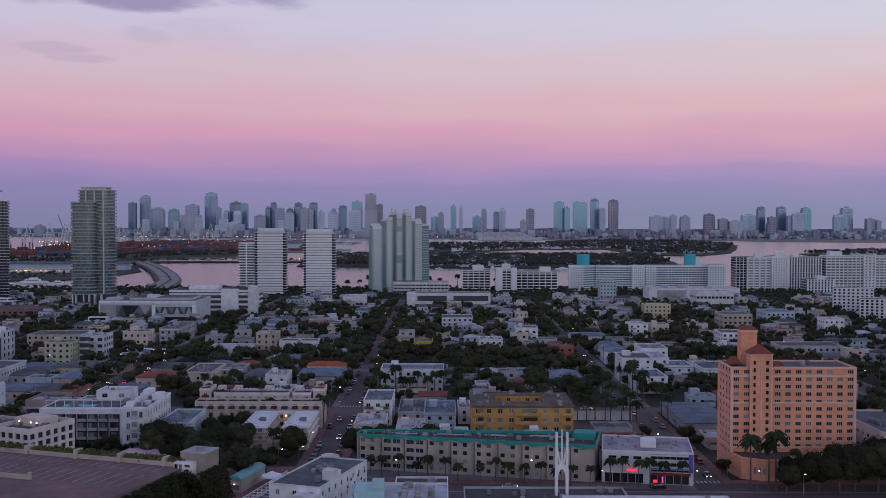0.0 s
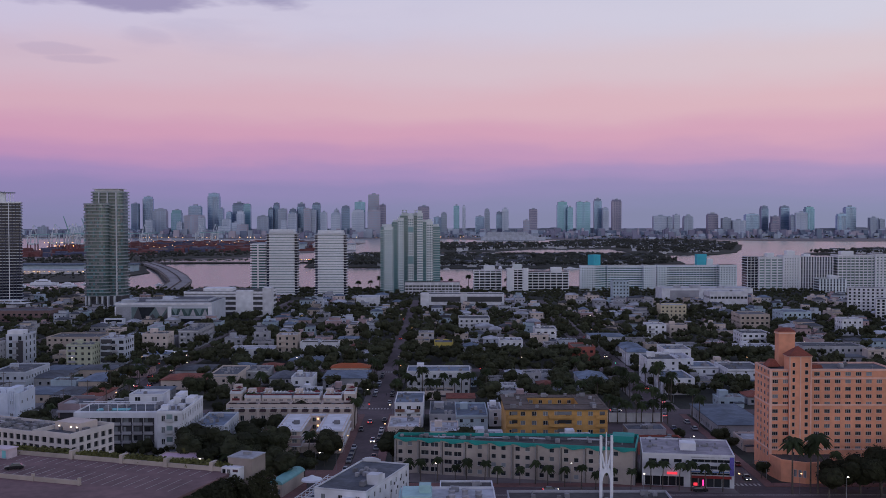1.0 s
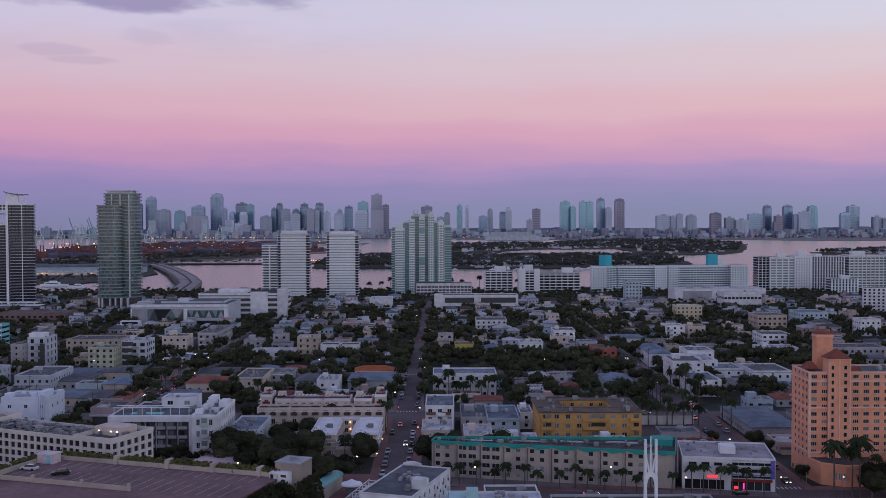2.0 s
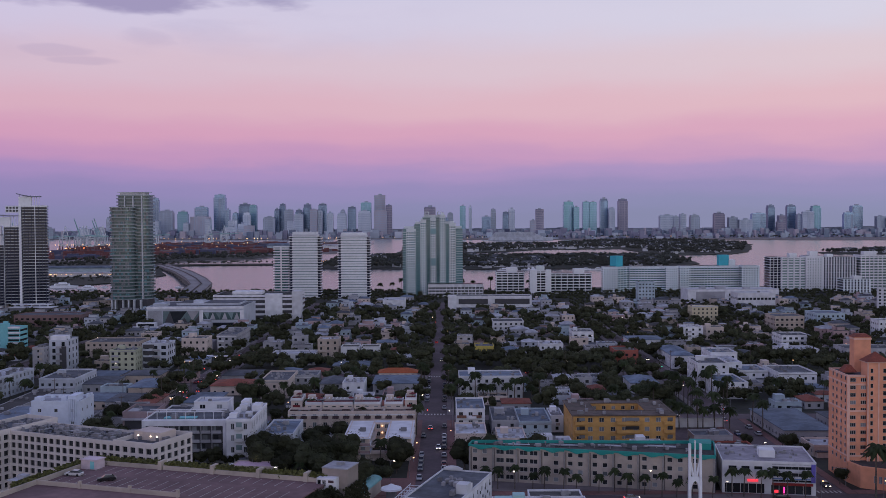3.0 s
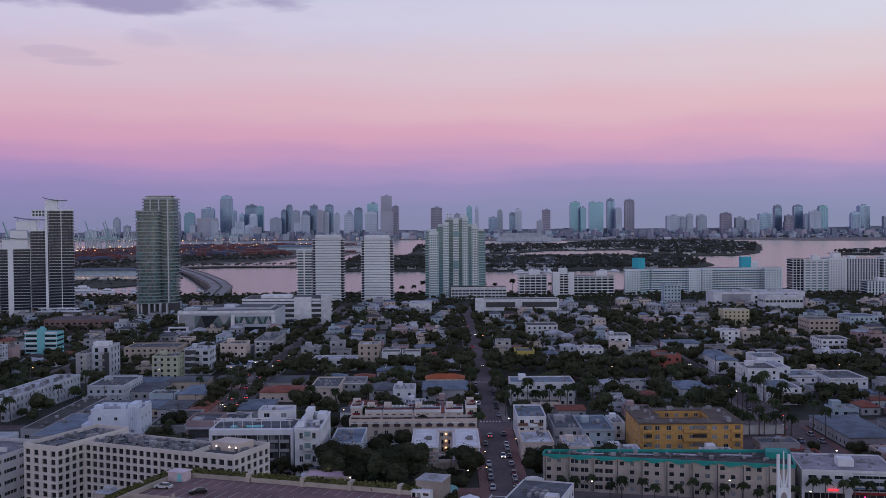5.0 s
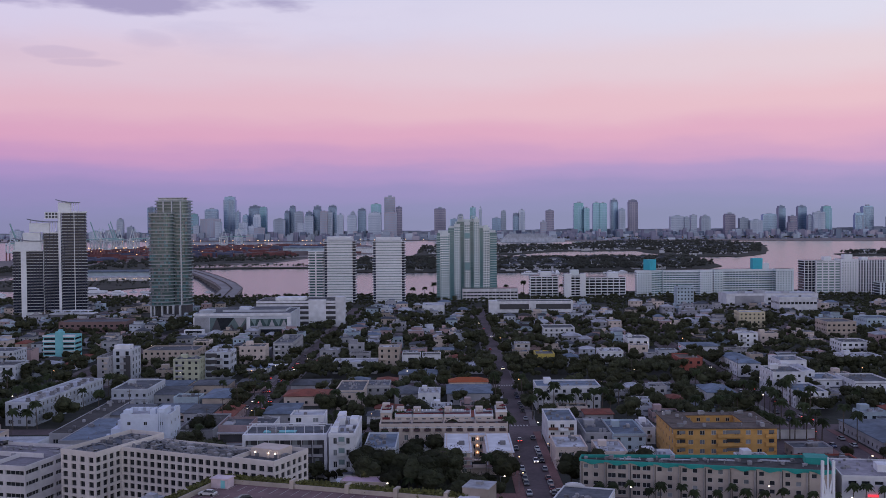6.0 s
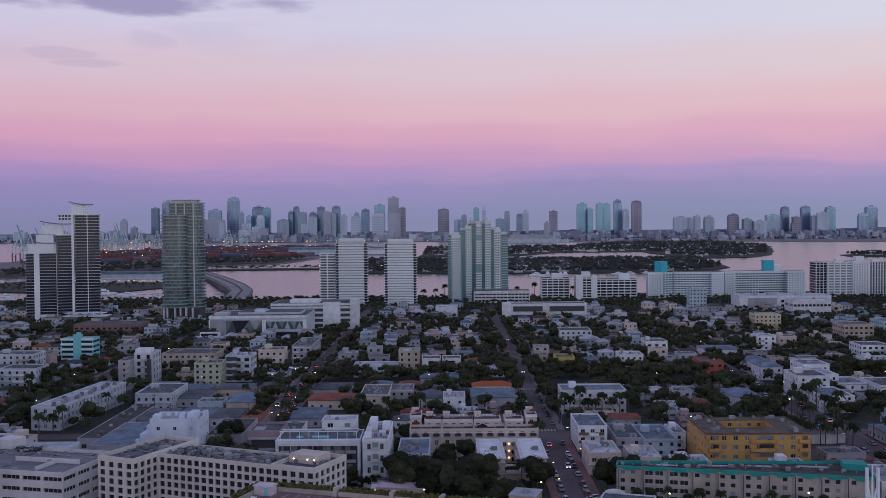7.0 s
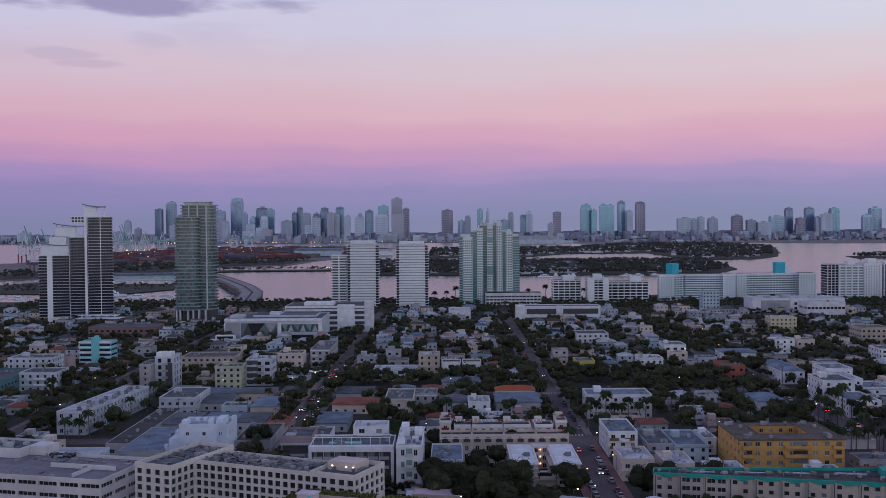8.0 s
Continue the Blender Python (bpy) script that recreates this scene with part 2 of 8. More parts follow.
# ---- mesh helpers ----
class Shell:
    """Collects boxes and faces, and becomes one mesh."""

    def __init__(self):
        self.v, self.f, self.m = [], [], []

    def face(self, pts, slot=0):
        k = len(self.v)
        self.v += [tuple(p) for p in pts]
        self.f.append(tuple(range(k, k + len(pts))))
        self.m.append(slot)

    def box(self, x0, y0, z0, x1, y1, z1, slot=0, taper=0.0, bottom=False):
        k, t = len(self.v), taper
        self.v += [(x0, y0, z0), (x1, y0, z0), (x1, y1, z0), (x0, y1, z0), (x0 + t, y0 + t, z1), (x1 - t, y0 + t, z1), (x1 - t, y1 - t, z1), (x0 + t, y1 - t, z1)]
        q = [(0, 1, 5, 4), (1, 2, 6, 5), (2, 3, 7, 6), (3, 0, 4, 7), (4, 5, 6, 7), (3, 2, 1, 0)]
        self.f += [tuple(k + i for i in g) for g in q]
        self.m += [slot] * 6

    def tube(self, a, b, r0, r1, sides=6, slot=0):
        a, b = Vector(a), Vector(b)
        d = (b - a).normalized()
        u = d.orthogonal().normalized()
        w = d.cross(u)
        k = len(self.v)
        for c, r in ((a, r0), (b, r1)):
            for i in range(sides):
                g = 2 * math.pi * i / sides
                self.v.append(tuple(c + r * (math.cos(g) * u + math.sin(g) * w)))
        for i in range(sides):
            j = (i + 1) % sides
            self.f.append((k + i, k + j, k + sides + j, k + sides + i))
            self.m.append(slot)
        self.f.append(tuple(k + sides + i for i in range(sides)))
        self.m.append(slot)
        self.f.append(tuple(k + sides - 1 - i for i in range(sides)))
        self.m.append(slot)

    def wall(self, o, u, n, width, z0, z1, holes=(), reveal=0.22, slot=0):
        """A wall sheet from o along u, facing n, with holes (a, z0, b, z1) that have reveals."""
        o, u, n = Vector(o), Vector(u), Vector(n)
        us = sorted({0.0, width, *(h[0] for h in holes), *(h[2] for h in holes)})
        zs = sorted({z0, z1, *(h[1] for h in holes), *(h[3] for h in holes)})
        at = lambda a, z, r=0.0: o + u * a - n * r + Vector((0, 0, z))
        inside = set()
        for h in holes:
            for i in range(len(us) - 1):
                if h[0] - 1e-6 <= us[i] and us[i + 1] <= h[2] + 1e-6:
                    for j in range(len(zs) - 1):
                        if h[1] - 1e-6 <= zs[j] and zs[j + 1] <= h[3] + 1e-6:
                            inside.add((i, j))
            a, c, b, d = h
            r = reveal
            for (p, q) in (((a, c), (b, c)), ((b, c), (b, d)), ((b, d), (a, d)), ((a, d), (a, c))):
                self.face((at(*p), at(*q), at(*q, r), at(*p, r)), slot)
        for i in range(len(us) - 1):
            j = 0
            while j < len(zs) - 1:
                if (i, j) in inside:
                    j += 1
                    continue
                k = j
                while k < len(zs) - 1 and (i, k) not in inside:
                    k += 1
                self.face((at(us[i], zs[j]), at(us[i + 1], zs[j]), at(us[i + 1], zs[k]), at(us[i], zs[k])), slot)
                j = k

    def weld(self):
        """Joins corners that lie on one spot, so that the faces of a part hang together."""
        seen, to, v = {}, [], []
        for p in self.v:
            key = (round(p[0], 4), round(p[1], 4), round(p[2], 4))
            if key not in seen:
                seen[key] = len(v)
                v.append(p)
            to.append(seen[key])
        self.v, self.f = v, [tuple(to[i] for i in f) for f in self.f]
        return self

    def mesh(self, name, *mats, smooth=False):
        if len(self.v) < 20000:
            self.weld()
        me = bpy.data.meshes.new(name)
        me.from_pydata(self.v, [], self.f)
        for m in mats:
            me.materials.append(m)
        me.polygons.foreach_set("material_index", self.m)
        if smooth:
            me.polygons.foreach_set("use_smooth", [True] * len(self.f))
        me.update()
        return me


def child(name, me, parent, m=None, label=""):
    ob = new(name, me)
    ob.parent = parent
    if m is not None:
        ob.matrix_basis = m
    return tagged(ob, label) if label else ob


def part(name, shell, materials, parent, label="", m=None):
    if not isinstance(materials, (tuple, list)):
        materials = (materials,)
    return child(name, shell.mesh(name, *materials), parent, m, label)


def box_parts(name, materials, parent, *specs):
    """One part for each box given."""
    for spec in specs:
        s = Shell()
        s.box(*spec)
        part(name, s, materials, parent)


def thing(name, label, category, m, group="", kind=""):
    ob = new(name)
    ob.empty_display_size = 1
    ob.matrix_basis = m
    return tagged(ob, label, category, group, kind)


FOOT = []


def claim(x, y, w, d, rot=0.0, pad=2.0):
    """Keeps a footprint (front centre x, y) free of scattered houses and trees."""
    FOOT.append((x, y, w / 2 + pad, -pad, d + pad, math.cos(radians(rot)), math.sin(radians(rot))))


def free(x, y, r=0.0):
    for fx, fy, hw, y0, y1, c, s in FOOT:
        dx, dy = x - fx, y - fy
        u, v = dx * c + dy * s, -dx * s + dy * c
        if -hw - r < u < hw + r and y0 - r < v < y1 + r:
            return False
    return True


WINDOWS = {}


def window_mesh(w, h, pane, frame_m, bars):
    key = (round(w, 2), round(h, 2), pane.name, frame_m.name, bars)
    if key not in WINDOWS:
        s = Shell()
        t, r = 0.08, -0.06
        xs = [-w / 2, -w / 2 + t]
        for i in range(bars):
            x = -w / 2 + w * (i + 1) / (bars + 1)
            xs += [x - 0.04, x + 0.04]
        xs += [w / 2 - t, w / 2]
        zs = [0, t, h - t, h]
        for i in range(len(xs) - 1):
            for j in range(3):
                x0, x1, z0, z1 = xs[i], xs[i + 1], zs[j], zs[j + 1]
                if j == 1 and i % 2 == 1:
                    s.face(((x0, 0, z0), (x1, 0, z0), (x1, 0, z1), (x0, 0, z1)), 0)
                    s.face(((x0, r, z0), (x1, r, z0), (x1, 0, z0), (x0, 0, z0)), 1), s.face(((x0, 0, z1), (x1, 0, z1), (x1, r, z1), (x0, r, z1)), 1)
                    s.face(((x0, r, z0), (x0, 0, z0), (x0, 0, z1), (x0, r, z1)), 1), s.face(((x1, 0, z0), (x1, r, z0), (x1, r, z1), (x1, 0, z1)), 1)
                else:
                    s.face(((x0, r, z0), (x1, r, z0), (x1, r, z1), (x0, r, z1)), 1)
        WINDOWS[key] = s.mesh("window", pane, frame_m)
    return WINDOWS[key]


ROT_OF = {"F": 0, "R": 90, "B": 180, "L": 270}


def facades(root, w, d, h, z0, wall_m, sides, floors, bay, win, sill=0.9, panes=(), frame_m=None, bars=1, skip=0.0, rnd=None, x0=None, y0=0.0, name="wall", reveal=0.22, joined=False):
    """Four walls of a block with real window openings; each window is a part."""
    frame_m = frame_m or FRAMEW
    panes = panes or (PANE, PANE, PANEL)
    rnd = rnd or random.Random(int(w * 100 + d * 10 + h))
    x0 = -w / 2 if x0 is None else x0
    s, far_panes = Shell(), Shell()
    starts = {"F": ((x0, y0, 0), (1, 0, 0), (0, -1, 0), w), "R": ((x0 + w, y0, 0), (0, 1, 0), (1, 0, 0), d),
              "B": ((x0 + w, y0 + d, 0), (-1, 0, 0), (0, 1, 0), w), "L": ((x0, y0 + d, 0), (0, -1, 0), (-1, 0, 0), d)}
    fh = (h - z0) / floors
    for key, (o, u, n, length) in starts.items():
        holes = []
        if key in sides:
            cols = max(1, int((length - 0.8) / bay))
            gap = length / cols
            ww, wh = min(win[0], gap - 0.4), min(win[1], fh - 0.5)
            for f in range(floors):
                for c in range(cols):
                    if rnd.random() < skip:
                        continue
                    a, z = gap * (c + 0.5) - ww / 2, z0 + f * fh + min(sill, fh - wh - 0.2)
                    holes.append((a, z, a + ww, z + wh))
                    spot = Vector(o) + Vector(u) * (a + ww / 2) - Vector(n) * (reveal - 0.02) + Vector((0, 0, z))
                    if joined:
                        c, e = Vector(o) + Vector(u) * a - Vector(n) * (reveal - 0.02), Vector(u) * ww
                        up = Vector((0, 0, wh))
                        c.z = z
                        far_panes.face((c, c + e, c + e + up, c + up))
                        continue
                    child("window", window_mesh(ww, wh, rnd.choice(panes), frame_m, bars), root, pose(*spot, 0, 0, ROT_OF[key]))
        s.wall(o, u, n, length, z0, h, holes, reveal)
    if far_panes.v:
        tagged(part("glazing", far_panes, panes[0], root), kind="stuff")
    return part(name, s, wall_m, root)


UNITS = {}


def roof_unit(kind):
    if kind not in UNITS:
        s = Shell()
        if kind == 0:
            s.box(-0.7, -0.7, 0.15, 0.7, 0.7, 1.3, 0)
            s.tube((0, 0, 1.3), (0, 0, 1.42), 0.55, 0.5, 8, 0)
            s.box(-0.6, -0.6, 0, 0.6, -0.4, 0.15, 0)
            s.box(-0.6, 0.4, 0, 0.6, 0.6, 0.15, 0)
        elif kind == 1:
            s.box(-1.3, -0.8, 0.2, 1.3, 0.8, 1.7, 0, 0.05)
            s.box(1.3, -0.4, 0.4, 2.0, 0.4, 1.1, 0)
            s.box(-1.1, -0.7, 0, 1.1, 0.7, 0.2, 0)
        else:
            s.tube((0, 0, 0), (0, 0, 1.0), 0.22, 0.22, 6, 0)
            s.tube((0, 0, 1.0), (0, 0, 1.25), 0.4, 0.15, 6, 0)
        UNITS[kind] = s.mesh("air_conditioner", UNITM)
    return UNITS[kind]


def flat_roof(root, w, d, h, roof_m, wall_m, parapet=0.6, units=0, rnd=None, x0=None, y0=0.0, t=0.25, size=0.8):
    x0 = -w / 2 if x0 is None else x0
    x1, y1 = x0 + w, y0 + d
    s = Shell()
    s.face(((x0, y0, h - 0.004), (x1, y0, h - 0.004), (x1, y1, h - 0.004), (x0, y1, h - 0.004)))
    top = part("roof", s, roof_m, root)
    if parapet > 0:
        s = Shell()
        e = 0.06
        s.box(x0 - e, y0 - e, h - 0.1, x1 + e, y0 + t, h + parapet)
        s.box(x0 - e, y1 - t, h - 0.1, x1 + e, y1 + e, h + parapet)
        s.box(x0 - e, y0 + t, h - 0.1, x0 + t, y1 - t, h + parapet)
        s.box(x1 - t, y0 + t, h - 0.1, x1 + e, y1 - t, h + parapet)
        part("parapet", s, wall_m, root)
    rnd = rnd or random.Random(int(w * 77 + d * 13 + h * 5))
    for _ in range(units):
        px, py = rnd.uniform(x0 + 1.6, x1 - 1.6), rnd.uniform(y0 + 1.6, y1 - 1.6)
        child("air_conditioner", roof_unit(rnd.choice((0, 0, 1, 2))), top, pose(px, py, h, 0, 0, rnd.choice((0, 90, 180))) @ Matrix.Diagonal((size, size, size, 1)))


def clutter(root, x0, x1, y0, y1, z, n, seed):
    """Ducts, pipes, vents and curbs lying about on a service roof."""
    rr = random.Random(seed)
    for m_, k in ((UNITM, 0), (METAL, 1), (RDARK, 2)):
        s = Shell()
        for _ in range(n // 3):
            x, y, q = rr.uniform(x0, x1), rr.uniform(y0, y1), rr.uniform(0.3, 0.8)
            if k == 0:
                s.box(x - q, y - q * 0.6, z, min(x1, x + q), y + q * 0.6, z + rr.uniform(0.35, 1.2), 0, 0.05)
            elif k == 1:
                s.box(x, y, z + 0.12, min(x1, x + rr.uniform(1, 6)), y + 0.22, z + 0.36)
            else:
                s.box(x, y, z, x + rr.uniform(0.15, 0.5), min(y1, y + rr.uniform(1, 4)), z + rr.uniform(0.1, 0.3))
        tagged(part("roof_equipment", s, m_, root), kind="stuff")


def enrich(root, x, y, w, d, h, wall_m, floors):
    """Cornice, roof stair, bay and balconies that set one plain house apart from the next."""
    rr = random.Random(int(abs(x) * 31 + y * 17))
    trim = rr.choice((WHITE, GREYW, wall_m, SANDC))
    if rr.random() < 0.42:
        box_parts("roof_stair", wall_m, root, (-w * 0.35, d * 0.55, h, -w * 0.35 + rr.uniform(2.4, 4), d * 0.55 + rr.uniform(3, 5), h + rr.uniform(2.0, 2.7)))
    if floors > 1 and rr.random() < 0.6:
        fh, a = h / floors, rr.choice((-0.42, -0.1, 0.12))
        for f in range(1, floors):
            s = Shell()
            x0, x1, z = a * w, (a + 0.3) * w, f * fh
            s.box(x0, -1.3, z - 0.15, x1, -0.02, z), s.box(x0, -1.3, z, x1, -1.22, z + 0.95)
            part("balcony", s, trim, root)
    elif rr.random() < 0.7:
        a, b = rr.choice(((-0.45, -0.1), (0.08, 0.42))), rr.uniform(1.5, 3)
        box_parts("porch", wall_m, root, (a[0] * w, -b, 0, a[1] * w, -0.01, min(h * 0.55, 3.2)))
        box_parts("porch_roof", RGREY, root, (a[0] * w - 0.2, -b - 0.2, min(h * 0.55, 3.2), a[1] * w + 0.2, -0.01, min(h * 0.55, 3.2) + 0.25))
    s = Shell()
    for k in range(rr.randint(5, 11)):
        px, py, q = rr.uniform(-0.44, 0.4) * w, rr.uniform(0.1, 0.9) * d, rr.uniform(0.25, 0.7)
        s.box(px - q, py - q * 0.7, h, px + q, py + q * 0.7, h + rr.uniform(0.4, 1.2))
        if k % 3 == 0:
            s.box(px, py, h, px + rr.uniform(1, 0.3 * w + 1) * 0.5, py + 0.18, h + 0.25)
    tagged(part("roof_equipment", s, UNITM, root), kind="stuff")
    if rr.random() < 0.35:
        box_parts("cornice", trim, root, (-w / 2 - 0.15, -0.2, h - 0.55, w / 2 + 0.15, -0.065, h - 0.2))


def block(name, label, x, y, w, d, h, wall_m, roof_m, floors, bay=3.4, win=(1.3, 1.4), rot=0, sides="FLR", parapet=0.6, units=2, category="building", group="", skip=0.0, panes=(), bars=1, bands=False, keep=True, sill=0.9, frame_m=None):
    """A flat-roofed building; x, y is the middle of its front."""
    root = thing(name, label, category, pose(x, y, 0, 0, 0, rot), group)
    if keep:
        claim(x, y, w, d, rot)
        if y < 640 and not rot:
            claim(x, y - 4, w * 0.8, 4, 0, 0)
    sides = sides.replace("R", "") if x > 5 else sides.replace("L", "") if x < -95 else sides
    facades(root, w, d, h, 0.0, wall_m, sides, floors, bay, win, sill, panes, frame_m, bars, skip, joined=y > 455 or category == "house" and y > 372)
    flat_roof(root, w, d, h, roof_m, wall_m, parapet, units if y < 590 else min(units, 1))
    if name in ("house", "apartment_house") and 330 < y < 700 and w < 40:
        enrich(root, x, y, w, d, h, wall_m, floors)
    if bands:
        fh = h / floors
        for f in range(1, floors):
            s = Shell()
            z = f * fh
            s.box(-w / 2 - 0.5, -0.5, z - 0.12, w / 2 + 0.5, 0.02, z + 0.12)
            part("eyebrow", s, wall_m, root)
    return root


def hip_house(name, label, x, y, w, d, h, rise, wall_m, roof_m, rot=0, group="", floors=1, far=False):
    root = thing(name, label, "house", pose(x, y, 0, 0, 0, rot), group)
    claim(x, y, w, d, rot)
    if y < 640 and not rot:
        claim(x, y - 4, w * 0.8, 4, 0, 0)
    facades(root, w, d, h, 0.0, wall_m, "F" if far else "FL" if x > 5 else "FR", 2 if h > 5.5 else 1, 3.6, (1.2, 1.3), 0.9, joined=y > 372)
    s = Shell()
    e = 0.5
    a, b, c, g = (-w / 2 - e, -e, h), (w / 2 + e, -e, h), (w / 2 + e, d + e, h), (-w / 2 - e, d + e, h)
    if w > d:
        p, q = (-w / 2 + d / 2, d / 2, h + rise), (w / 2 - d / 2, d / 2, h + rise)
        s.face((a, b, q, p)), s.face((c, g, p, q)), s.face((b, c, q)), s.face((g, a, p))
    else:
        p, q = (0, w / 2, h + rise), (0, d - w / 2, h + rise)
        s.face((a, b, p)), s.face((b, c, q, p)), s.face((c, g, q)), s.face((g, a, p, q))
    for u, v in ((a, b), (b, c), (c, g), (g, a)):
        s.face((u, v, (v[0], v[1], h - 0.2), (u[0], u[1], h - 0.2)))
    s.face([(v[0], v[1], h - 0.2) for v in (g, c, b, a)])
    part("roof", s, roof_m, root)
    return root


# ---- the setting: sea bed, water, land, islands, streets ----
def sheet(name, pts, z, material, label="", kind="structure", depth=0.0, category=""):
    s = Shell()
    s.face([(x, y, z) for x, y in pts])
    if depth:
        n = len(pts)
        for i in range(n):
            (ax, ay), (bx, by) = pts[i], pts[(i + 1) % n]
            s.face(((ax, ay, z), (ax, ay, z - depth), (bx, by, z - depth), (bx, by, z)))
    ob = new(name, s.mesh(name, material))
    return tagged(ob, label, category, kind=kind)


def coast(pts, step=40.0, amp=9.0, seed=0.0):
    """A shoreline: the corners given, with smaller bays and points between them."""
    out = []
    for i, (ax, ay) in enumerate(pts):
        bx, by = pts[(i + 1) % len(pts)]
        n = max(1, int(math.hypot(bx - ax, by - ay) / step))
        for k in range(n):
            x, y = ax + (bx - ax) * k / n, ay + (by - ay) * k / n
            out.append((x + amp * noise.noise((x / 90, y / 90, seed)), y + amp * 2 * noise.noise((x / 90, y / 90, seed + 9))))
    return out


sheet("ground", [(-3800, -500), (3800, -500), (3800, 4992), (-3800, 4992)], -4.0, SEABED, "pale sandy bed under land and bay")
sheet("water", [(-3790, 900), (3790, 900), (3790, 4990), (-3790, 4990)], -1.3, water_m, "calm bay water mirroring the pink dawn sky")
sheet("ground_beach_town", [(-3700, -450), (3700, -450), (3700, 1190)] + [(x, 1195 + 14 * noise.noise((x / 120, 3, 1)) + (40 if x > 120 else 0) + (-10 if x < -250 else 0)) for x in range(1500, -1500, -40)] + [(-3700, 1180)], 0.0, LAWN, "dark scrubby ground between the houses", depth=3)
sheet("ground_near_island", coast([(-250, 1735), (-60, 1700), (150, 1690), (335, 1690), (420, 1860), (440, 2060), (452, 2190), (240, 2215), (20, 2225), (-260, 2240)], seed=1), 0.0, LAWN, "wooded residential island in the bay", depth=3)
sheet("ground_far_island", coast([(-150, 2500), (90, 2520), (210, 2740), (430, 2760), (440, 2290), (590, 2300), (690, 2480), (775, 2745), (905, 3180), (860, 3700), (500, 3700), (300, 3260), (-150, 3200)], seed=2), 0.0, LAWN, "wooded island further out in the bay", depth=3)
sheet("ground_port", coast([(-1500, 1720), (-1000, 1660), (-800, 1645), (-690, 1765), (-600, 1855), (-545, 2070), (-430, 2150), (-380, 2440), (-300, 2500), (-280, 3480), (-700, 3480), (-900, 3380), (-1050, 3000), (-1075, 2330), (-1500, 2300)], seed=3), 0.0, PAVE, "flat paved port island with container yards", depth=3)
sheet("ground_tree_belt", coast([(-1480, 1735), (-1000, 1672), (-800, 1657), (-695, 1777), (-610, 1865), (-555, 2080), (-440, 2165), (-395, 2430), (-620, 2400), (-730, 2150), (-880, 1860), (-1480, 1880)], 90, 4, 3), 0.25, LAWN, "dark planted strip along the port shore", depth=0.2)
sheet("ground_causeway", coast([(-570, 1840), (-480, 1880), (-340, 1885), (-250, 1905), (-250, 1935), (-480, 1935), (-600, 1900)], 30, 3, 4), 0.4, LAWN, "narrow planted causeway strip", depth=3)
sheet("ground_ferry_island", coast([(-740, 1345), (-620, 1322), (-500, 1322), (-462, 1400), (-455, 1560), (-520, 1760), (-600, 1790), (-700, 1640), (-750, 1500)], 40, 4, 5), 0.0, LAWN, "low planted service island by the port channel", depth=3)
sheet("ground_right_island", coast([(815, 2300), (1250, 2330), (1500, 2600), (1100, 2620), (830, 2420)], seed=6), 0.0, LAWN, "low wooded island by the open bay", depth=3)
sheet("ground_mainland", coast([(-3600, 4600), (-1600, 4580), (-1100, 4420), (-700, 4350), (-200, 4300), (100, 4050), (800, 3830), (1000, 3900), (1300, 3680), (2000, 3650), (3600, 3700), (3600, 4990), (-3600, 4990)], 90, 22, 7), 0.3, PAVE, "far mainland shore with the city on it", depth=3)
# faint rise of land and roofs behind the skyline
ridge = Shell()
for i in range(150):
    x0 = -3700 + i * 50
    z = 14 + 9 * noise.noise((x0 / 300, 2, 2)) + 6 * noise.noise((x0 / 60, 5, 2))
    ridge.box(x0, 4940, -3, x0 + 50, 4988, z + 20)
# Pale blue-grey holds the distance haze in the ridge's own colour.
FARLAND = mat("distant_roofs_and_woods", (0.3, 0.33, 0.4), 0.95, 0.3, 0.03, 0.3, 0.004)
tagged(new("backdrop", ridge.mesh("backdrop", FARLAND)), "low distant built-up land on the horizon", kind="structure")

STREETS = [-393, -275, -157, -39, 80, 198, 316, 434]
AVENUES = [300, 430, 549, 668, 788, 925]
for k, x in enumerate(STREETS):
    sheet("road", [(x - 5, -60 if x == 80 else 250), (x + 5, -60 if x == 80 else 250), (x + 5, 1020), (x - 5, 1020)], 0.05, ASPHALT, "worn asphalt side street with parked cars")
for k, y in enumerate(AVENUES):
    hw = 9 if k in (0, 5) else 5.5
    sheet("road", [(-900, y - hw), (900, y - hw), (900, y + hw), (-900, y + hw)], 0.06, ASPHALT, "asphalt avenue crossing the side streets")


def kerbed(name, x0, y0, x1, y1, material, label):
    s = Shell()
    s.box(x0, y0, 0.0, x1, y1, 0.17)
    tagged(new(name, s.mesh(name, material)), label, kind="structure")


for x in STREETS:
    for a, b in zip(AVENUES, AVENUES[1:] + [1020]):
        ga, gb = a + (9.2 if a in (300, 925) else 5.7), b - (9.2 if b == 925 else 5.7)
        for side in (-1, 1):
            kerbed("pavement", x + side * 5 if side > 0 else x - 8, ga, x + 8 if side > 0 else x - 5, gb, BRICKPAVE if a == 300 else PAVE, "kerbed pavement along the side street")
for x0, x1 in zip([-900] + STREETS, STREETS + [900]):
    for y in (309.2,):
        kerbed("pavement", x0 + 8.2, y, x1 - 8.2, y + 4.2, BRICKPAVE, "red-paved pavement along the avenue")
# zebra crossings and centre lines
for x in (-39, 80, -157):
    for y in (311.5, 437, 542):
        for i in range(7):
            s = Shell()
            s.box(x - 4.4 + i * 1.3, y - 1.3, 0.07, x - 3.8 + i * 1.3, y + 1.3, 0.078)
            tagged(new("crossing_stripe", s.mesh("crossing_stripe", LINE)), "white painted zebra stripe on asphalt", kind="structure")
s = Shell()
for y in (299.6, 300.2):
    s.box(-900, y, 0.07, 900, y + 0.2, 0.076)
